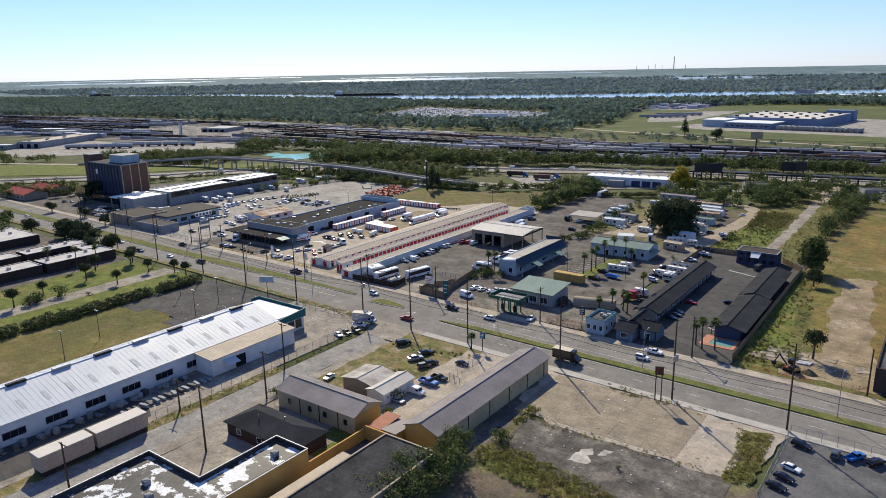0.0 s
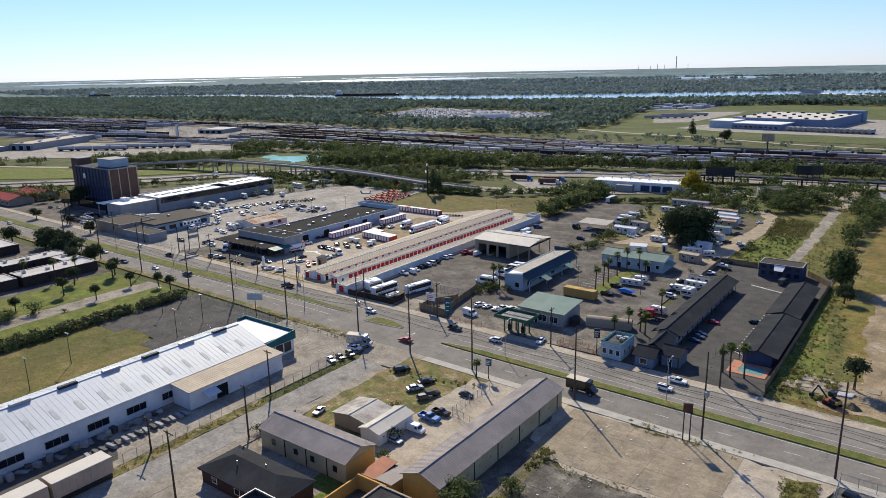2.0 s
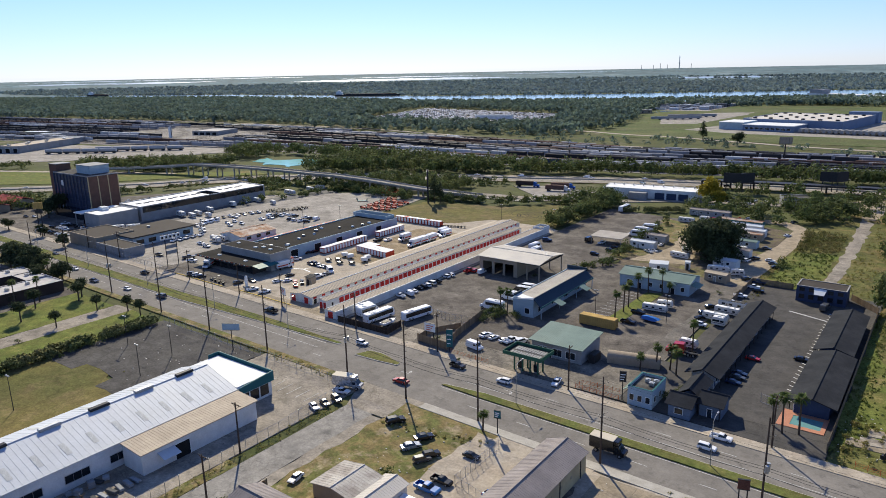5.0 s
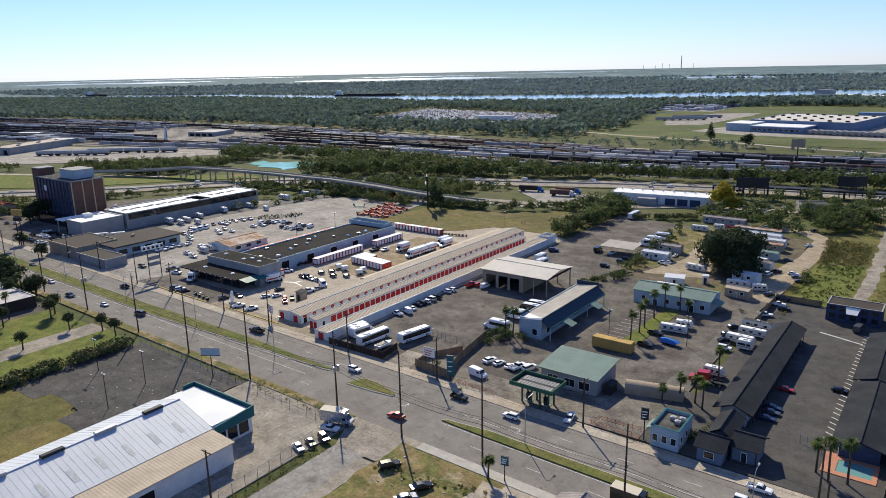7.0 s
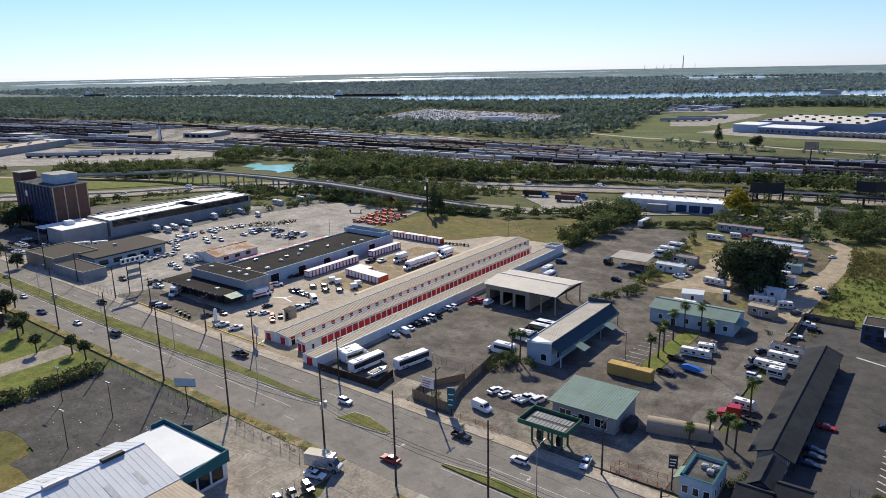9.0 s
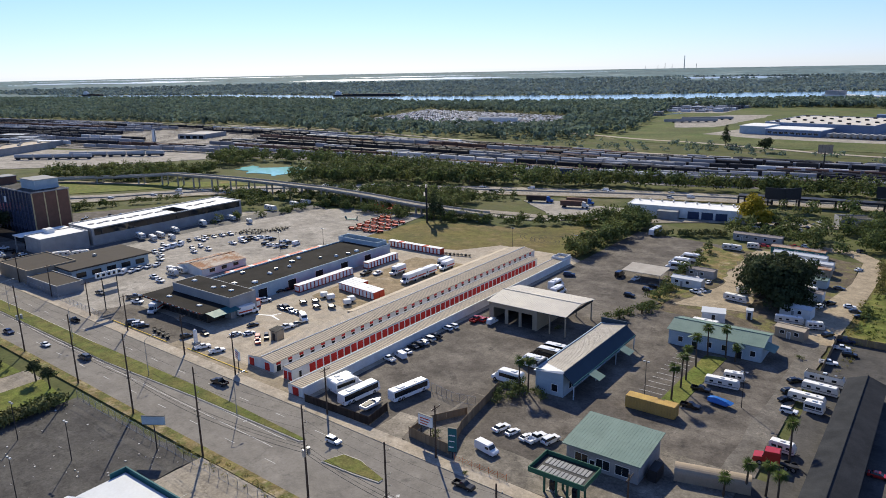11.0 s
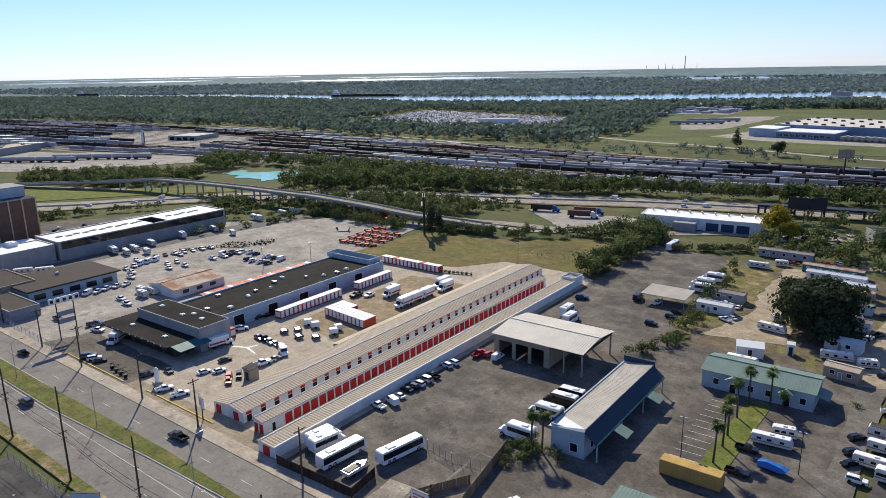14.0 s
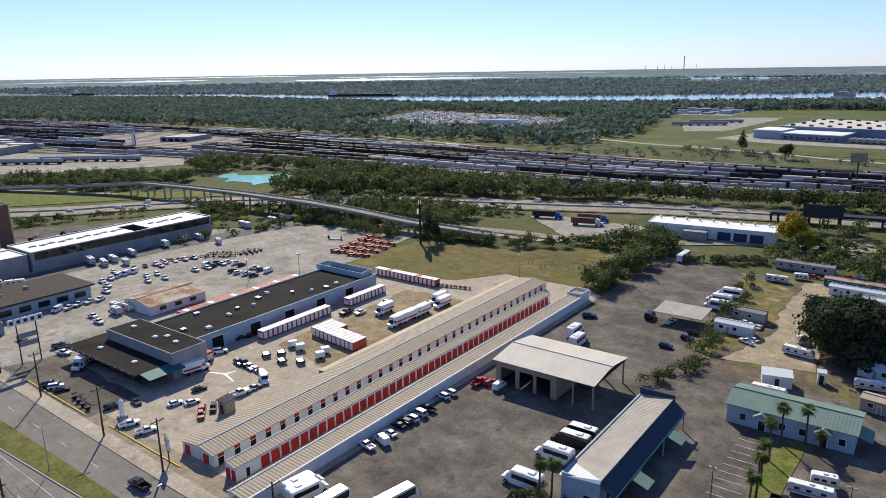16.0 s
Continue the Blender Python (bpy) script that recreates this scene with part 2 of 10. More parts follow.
ROOF_GRAVEL = mat("gravelled_flat_roof", (0.50, 0.475, 0.45), 0.9, var=0.15, scale=0.3, fine=5, second=(0.40, 0.38, 0.36))
BRICK_DARK = mat("dark_brown_brick", (0.055, 0.04, 0.034), 0.85, var=0.2, scale=0.4, fine=6)
DULL_RED = mat("dull_red_roof", (0.28, 0.06, 0.05), 0.7, var=0.15, scale=0.3, fine=4)
SHINGLE_BROWN = mat("brown_shingles", (0.06, 0.052, 0.045), 0.85, var=0.25, scale=0.3, fine=5, bump=0.4)
RUST_ROOF = mat("rusty_roof", (0.42, 0.36, 0.30), 0.7, var=0.2, scale=0.3, fine=3, second=(0.26, 0.12, 0.06), amount=0.5, soft=0.08)
WALL_WHITE = mat("white_painted_wall", (0.66, 0.66, 0.64), 0.7, var=0.1, scale=0.4, fine=4, bump=0.1, second=(0.56, 0.56, 0.54))
WALL_BLUE = mat("pale_blue_wall", (0.29, 0.37, 0.425), 0.75, var=0.1, scale=0.4, fine=4, bump=0.1, second=(0.34, 0.42, 0.47))
SAND_ROAD = mat("sandy_road", (0.33, 0.275, 0.20), 0.95, var=0.2, scale=0.2, fine=3, second=(0.26, 0.215, 0.155), third=(0.19, 0.165, 0.12), scale3=0.2, crack=0.5, grit=0.18)
WALL_DEEP = mat("deep_blue_wall", (0.045, 0.06, 0.105), 0.75, var=0.15, scale=0.4, fine=4)
WALL_YELLOW = mat("ochre_wall", (0.50, 0.29, 0.08), 0.75, var=0.12, scale=0.3, fine=4, second=(0.42, 0.24, 0.075))
WALL_CREAM = mat("cream_wall", (0.44, 0.36, 0.21), 0.75, var=0.12, scale=0.3, fine=4, second=(0.37, 0.30, 0.18))
WALL_TAN = mat("tan_wall", (0.33, 0.27, 0.20), 0.75, var=0.12, scale=0.3, fine=4, second=(0.28, 0.23, 0.17))
WALL_GREY = mat("grey_wall", (0.25, 0.25, 0.25), 0.75, var=0.12, scale=0.3, fine=4, second=(0.30, 0.30, 0.295))
BRICK_BROWN = mat("brown_brick_panel", (0.14, 0.08, 0.062), 0.8, var=0.15, scale=0.4, fine=6, second=(0.115, 0.07, 0.055))
TEAL = mat("teal_paint", (0.03, 0.115, 0.125), 0.5, var=0.12, scale=0.4, fine=4)
NAVY = mat("navy_paint", (0.035, 0.055, 0.075), 0.6, var=0.12, scale=0.4, fine=4)
GREEN_FASCIA = mat("green_fascia", (0.04, 0.11, 0.07), 0.5, var=0.12, scale=0.4, fine=4)
RED_DOOR = mat("red_roller_door", (0.42, 0.032, 0.026), 0.5, var=0.12, scale=0.6, fine=5, ob_rand=0.12)
ORANGE_RED = mat("orange_red_paint", (0.44, 0.062, 0.032), 0.5, var=0.12, scale=0.6, fine=5, ob_rand=0.15)
DARK = mat("dark_interior", (0.02, 0.02, 0.02), 0.8, var=0.2)
GLASS = mat("dark_window_glass", (0.012, 0.016, 0.02), 0.06, var=0.1, bump=0.0, spec=0.5)
MIRROR_GLASS = mat("blue_tinted_glazing", (0.04, 0.052, 0.09), 0.15, var=0.15, scale=0.5, bump=0.0, spec=0.5)
TRIM_WHITE = mat("white_trim", (0.7, 0.7, 0.68), 0.6, var=0.08)
METAL = mat("galvanised_metal", (0.35, 0.36, 0.37), 0.45, 0.7, var=0.15, scale=2, fine=10)
DARK_METAL = mat("dark_metal", (0.04, 0.04, 0.042), 0.5, 0.3, var=0.2, scale=2, fine=10)
POLE_WOOD = mat("creosoted_pole_wood", (0.075, 0.055, 0.042), 0.9, var=0.3, scale=1, fine=8)
TYRE = mat("black_rubber", (0.018, 0.018, 0.018), 0.85, var=0.15)
FENCE_WOOD = mat("weathered_fence_boards", (0.22, 0.16, 0.10), 0.85, var=0.2, scale=0.5, fine=6, ob_rand=0.2)
FENCE_DARK = mat("dark_fence_boards", (0.045, 0.034, 0.027), 0.85, var=0.25, scale=0.5, fine=6, ob_rand=0.25)
BARK = mat("bark", (0.085, 0.065, 0.048), 0.95, var=0.3, scale=1, fine=8, bump=0.5)
LEAF = mat("leaves", (0.082, 0.112, 0.040), 0.75, var=0.3, scale=0.08, fine=0.6, bump=0.0, island=0.5, second=(0.115, 0.13, 0.045))
LEAF_OAK = mat("oak_leaves", (0.048, 0.064, 0.032), 0.75, var=0.25, scale=0.3, fine=2, bump=0.0, island=0.45)
LEAF_YELLOW = mat("yellowing_leaves", (0.26, 0.21, 0.025), 0.75, var=0.25, scale=0.3, fine=2, bump=0.0, island=0.35)
# woods past the railway: leaf colours lightened and blued to imitate haze
LEAF_WOODS_HAZED = mat("hazed_woodland_leaves", (0.125, 0.172, 0.135), 0.9, var=0.3, scale=0.012, fine=0.3, bump=0.0, island=0.35, second=(0.15, 0.19, 0.135))
# beyond the river: haze painted as a pale blue-green leaf colour
LEAF_FAR_HAZED = mat("hazed_marsh_and_far_leaves", (0.19, 0.25, 0.24), 0.9, var=0.25, scale=0.004, fine=0.1, bump=0.0, island=0.25, second=(0.17, 0.21, 0.20))
LEAF_WEED = mat("weed_leaves", (0.20, 0.205, 0.055), 0.8, var=0.25, scale=0.3, fine=2, bump=0.0, island=0.35, second=(0.25, 0.215, 0.08))
LEAF_MEADOW = mat("meadow_leaves", (0.115, 0.15, 0.032), 0.8, var=0.3, scale=0.15, fine=2, bump=0.0, island=0.35, second=(0.15, 0.155, 0.045))
LEAF_HEDGE = mat("hedge_leaves", (0.105, 0.125, 0.042), 0.8, var=0.25, scale=0.12, fine=1.5, bump=0.0, island=0.35, second=(0.15, 0.14, 0.055))
LEAF_RANK = mat("rank_brown_weeds", (0.19, 0.16, 0.065), 0.8, var=0.25, scale=0.3, fine=2, bump=0.0, island=0.4, second=(0.10, 0.115, 0.035))
FROND = mat("palm_fronds", (0.07, 0.10, 0.025), 0.6, var=0.2, scale=0.5, fine=3, bump=0.0, island=0.3)

for leaf in (LEAF, LEAF_OAK, LEAF_YELLOW, LEAF_WOODS_HAZED, LEAF_FAR_HAZED, LEAF_WEED, LEAF_RANK, FROND):
    # leaves let part of the light through
    t_, n_ = leaf.node_tree, leaf.node_tree.nodes
    tr, mx = n_.new("ShaderNodeBsdfTranslucent"), n_.new("ShaderNodeMixShader")
    t_.links.new(n_["Principled BSDF"].inputs["Base Color"].links[0].from_socket, tr.inputs[0])
    mx.inputs[0].default_value = 0.3
    t_.links.new(n_["Principled BSDF"].outputs[0], mx.inputs[1])
    t_.links.new(tr.outputs[0], mx.inputs[2])
    t_.links.new(mx.outputs[0], n_["Material Output"].inputs[0])

# ---- building blocks ----


class M:
    """Gathers faces for one mesh."""

    def __init__(self):
        self.v, self.f = [], []

    def add(self, vs, fs):
        k = len(self.v)
        self.v += [tuple(p) for p in vs]
        self.f += [tuple(i + k for i in f) for f in fs]
        return self

    def box(self, x0, x1, y0, y1, z0, z1):
        return self.add([(x, y, z) for z in (z0, z1) for y in (y0, y1) for x in (x0, x1)],
                        [(0, 2, 3, 1), (4, 5, 7, 6), (0, 1, 5, 4), (2, 6, 7, 3), (0, 4, 6, 2), (1, 3, 7, 5)])

    def bevel_box(self, x0, x1, y0, y1, z0, z1, b=0.05):
        q = [(x0 + b, y0 + b), (x1 - b, y0 + b), (x1 - b, y1 - b), (x0 + b, y1 - b)]
        p = [(x0, y0), (x1, y0), (x1, y1), (x0, y1)]
        vs = [(*c, z0) for c in q] + [(*c, z0 + b) for c in p] + [(*c, z1 - b) for c in p] + [(*c, z1) for c in q]
        fs = [(3, 2, 1, 0), (12, 13, 14, 15)]
        for r in range(3):
            fs += [(4 * r + i, 4 * r + (i + 1) % 4, 4 * r + 4 + (i + 1) % 4, 4 * r + 4 + i) for i in range(4)]
        return self.add(vs, fs)

    def prism(self, poly, z0, z1):
        n = len(poly)
        vs = [(x, y, z0) for x, y in poly] + [(x, y, z1) for x, y in poly]
        return self.add(vs, [tuple(range(n))[::-1], tuple(range(n, 2 * n))] + [(i, (i + 1) % n, n + (i + 1) % n, n + i) for i in range(n)])

    def side(self, prof, y0, y1, inset=0.0):
        """A profile in x and z drawn out along y; the ends may be narrower above (inset grows with z)."""
        n = len(prof)
        top = max(p[1] for p in prof)
        low = min(p[1] for p in prof)
        k = [inset * max(0, (z - low) / (top - low)) ** 2 for x, z in prof]
        vs = [(x, y0 + a, z) for (x, z), a in zip(prof, k)] + [(x, y1 - a, z) for (x, z), a in zip(prof, k)]
        return self.add(vs, [tuple(range(n)), tuple(range(n, 2 * n))[::-1]] + [(i, n + i, n + (i + 1) % n, (i + 1) % n) for i in range(n)])

    def cyl(self, x, y, z0, z1, r0, r1=None, n=8):
        return self.tube((x, y, z0), (x, y, z1), r0, r0 if r1 is None else r1, n)

    def tube(self, a, b, r0, r1=None, n=6):
        a, b = Vector(a), Vector(b)
        r1 = r0 if r1 is None else r1
        q = (b - a).to_track_quat("Z", "Y")
        vs = []
        for p, r in ((a, r0), (b, r1)):
            vs += [p + q @ Vector((r * math.cos(2 * math.pi * i / n), r * math.sin(2 * math.pi * i / n), 0)) for i in range(n)]
        return self.add(vs, [tuple(range(n))[::-1], tuple(range(n, 2 * n))] + [(i, (i + 1) % n, n + (i + 1) % n, n + i) for i in range(n)])

    def slab(self, a, b, c, d, t):
        """A board of thickness t under the quad a b c d."""
        n = (Vector(b) - Vector(a)).cross(Vector(d) - Vector(a)).normalized()
        if n.z < 0:
            n = -n
        up = [Vector(p) for p in (a, b, c, d)]
        return self.add(up + [p - n * t for p in up], [(0, 1, 2, 3), (7, 6, 5, 4), (0, 4, 5, 1), (1, 5, 6, 2), (2, 6, 7, 3), (3, 7, 4, 0)])

    def mesh(self, name):
        me = bpy.data.meshes.new(name)
        me.from_pydata(self.v, [], self.f)
        bm = bmesh.new()
        bm.from_mesh(me)
        bmesh.ops.recalc_face_normals(bm, faces=bm.faces)
        bm.to_mesh(me)
        bm.free()
        return me


def part(name, m, material, parent=None, label=""):
    me = m if isinstance(m, bpy.types.Mesh) else m.mesh(name)
    if not me.materials:
        me.materials.append(material)
    ob = new(name, me)
    ob.parent = parent
    if label:
        ob["label"] = label
    return ob


def thing(name, label, category, x, y, z=0.0, rz=0.0, group="", kind=""):
    ob = new(name)
    ob.empty_display_size = 0.5
    ob.matrix_basis = pose(x, y, z, 0, 0, rz)
    return tagged(ob, label, category, group, kind)


def lone(name, m, material, label, category, kind="", group=""):
    return tagged(part(name, m, material), label, category, group, kind)


def sheet(name, poly, z, material, label, category="ground", step=0.0):
    """A piece of ground: a thick sheet whose top lies at z."""
    return lone(name, M().prism(poly, z - 0.3, z), material, label, category, "structure")


def rect(x0, x1, y0, y1):
    return [(x0, y0), (x1, y0), (x1, y1), (x0, y1)]


TURN = radians(36.5)


def far(x, y):
    """From the first camera's right and ahead to the site's plan."""
    return (math.cos(TURN) * x - math.sin(TURN) * y, math.sin(TURN) * x + math.cos(TURN) * y)


def ragged(poly, step=4.0, amp=0.8, seed=0):
    """The polygon with uneven edges."""
    rnd, out = random.Random(seed), []
    for i, (a, b) in enumerate(zip(poly, poly[1:] + poly[:1])):
        n = max(1, int(math.dist(a, b) / step))
        for k in range(n):
            f = k / n
            j = amp if k else 0
            out.append((a[0] + (b[0] - a[0]) * f + rnd.uniform(-j, j), a[1] + (b[1] - a[1]) * f + rnd.uniform(-j, j)))
    return out

# ---- ground and roads ----
ring = [(0, 0)]
NG, RG = 96, (200, 420, 700, 1100, 1700, 2600, 3400, 4080)
vs, fs = [(-150, 200, -0.25)], []
for r in RG:
    vs += [(-150 + r * math.cos(2 * math.pi * i / NG), 200 + r * math.sin(2 * math.pi * i / NG), -0.25) for i in range(NG)]
fs += [(0, 1 + i, 1 + (i + 1) % NG) for i in range(NG)]
for k in range(len(RG) - 1):
    a, b = 1 + k * NG, 1 + (k + 1) * NG
    fs += [(a + i, b + i, b + (i + 1) % NG, a + (i + 1) % NG) for i in range(NG)]
lone("ground", M().add(vs, fs), SCRUB, "flat scrubby land with grass and bare patches", "ground", "structure")


def rv(x):
    return -0.028 * (x + 130)


def strip(x0, x1, y0, y1, lift=0.0):
    """A band along the road, which runs slightly askew to the lots."""
    return [(x0, y0 + rv(x0)), (x1, y0 + rv(x1)), (x1, y1 + rv(x1)), (x0, y1 + rv(x0))]


sheet("road", strip(-1500, 500, 138.5, 159.5), 0.0, ASPHALT, "four-lane grey asphalt highway with worn markings", "road")
STREET = mat("patched_street", (0.20, 0.19, 0.175), 0.9, var=0.2, scale=0.15, fine=3, second=(0.27, 0.255, 0.23), third=(0.13, 0.125, 0.117), scale3=0.2, crack=0.7, grit=.2)
sheet("side_street", rect(-121.5, -114.2, -300, 138.6), -0.02, STREET, "narrow side street of patched pale concrete", "road")
sheet("street_apron", [(-127, 138.6), (-105, 137.9), (-111.5, 128), (-121.5, 128)], -0.01, CONCRETE_OLD, "flared street corner of worn concrete", "road")
sheet("pavement_far", strip(-1000, 500, 159.5, 162.6), 0.10, CONCRETE, "pale concrete pavement beside the highway", "pavement")
sheet("pavement_near", strip(-108, 300, 136.2, 138.5), 0.10, KERB, "narrow pavement beside the highway", "pavement")
sheet("verge_near", strip(-1000, -126, 136.2, 138.5), 0.10, GRASS_DRY, "dry weedy verge beside the highway", "grass")


def island(name, poly, label):
    """A grassed traffic island with its own raised kerb."""
    cx, cy = sum(p[0] for p in poly) / len(poly), sum(p[1] for p in poly) / len(poly)
    lone(name, M().prism(poly, -0.2, 0.15), KERB, label, "median", "structure")
    q = []
    for i, (x, y) in enumerate(poly):
        a, b = Vector(poly[i - 1]), Vector(poly[(i + 1) % len(poly)])
        p = Vector((x, y))
        d = ((a - p).normalized() + (b - p).normalized())
        s = 1 if len(poly) == 4 else 0.6
        q.append((x + (0.35 if x < cx else -0.35) * s, y + (0.3 if y < cy else -0.3)))
    sheet(name + "_grass", q, 0.22, MEDIAN_GRASS, "dry mown grass on a traffic island", "grass")


island("median_right", [(-110.5, 147.6 + rv(-110)), (-100, 147.3 + rv(-100)), (500, 147.3 + rv(500)), (500, 151.5 + rv(500)), (-100, 149.6 + rv(-100)), (-110, 148.2 + rv(-110))], "long kerbed median with grass")
island("median_left", [(-1000, 147.0 + rv(-1000)), (-215, 147.0 + rv(-215)), (-180, 149.2 + rv(-180)), (-147, 150.4 + rv(-147)), (-146.5, 151.3 + rv(-147)), (-180, 152.4 + rv(-180)), (-230, 151.4 + rv(-230)), (-1000, 151.4 + rv(-1000))], "long kerbed median with grass")
island("median_island", [(-138.5, 148.3), (-131, 148.6), (-125.5, 149.2), (-125.5, 150.2), (-133, 152.8), (-137, 152.6)], "small three-sided kerbed island")

# lane markings: dashes and edge lines lie just above the asphalt
dash = M()
for y in (142.8, 155.2):
    x = -700.0
    while x < 200:
        if not -142 < x < -100:
            dash.prism(strip(x, x + 3.0, y - 0.06, y + 0.06), 0.0, 0.008)
        x += 12.0
for x0, x1, y in ((-110, 300, 146.6), (-108, 300, 151.9), (-700, -215, 146.5), (-700, -230, 152.0), (-213, -150, 146.2), (-205, -150, 149.4)):
    dash.prism(strip(x0, x1, y - 0.06, y + 0.06), 0.0, 0.008)
for x, y, turn in ((-121, 147.6, 1), (-163, 150.2, -1), (-236, 148.5, 1), (-96, 153.6, -1)):
    y += rv(x)
    dash.prism([(x - 1.6, y - .08), (x + .6, y - .08), (x + .6, y + .08), (x - 1.6, y + .08)], 0.0, 0.008)
    dash.prism([(x + .4, y + .1), (x + .56, y + .1), (x + .56, y + turn * .8 + .1), (x + .4, y + turn * .8 + .1)], 0.0, 0.008)
    dash.prism([(x + .1, y + turn * .8 + .1), (x + .86, y + turn * .8 + .1), (x + .48, y + turn * 1.5 + .1)], 0.0, 0.008)
lone("lane_marking", dash, WHITE_LINE, "worn white lane dashes and edge lines", "road marking", "stuff")

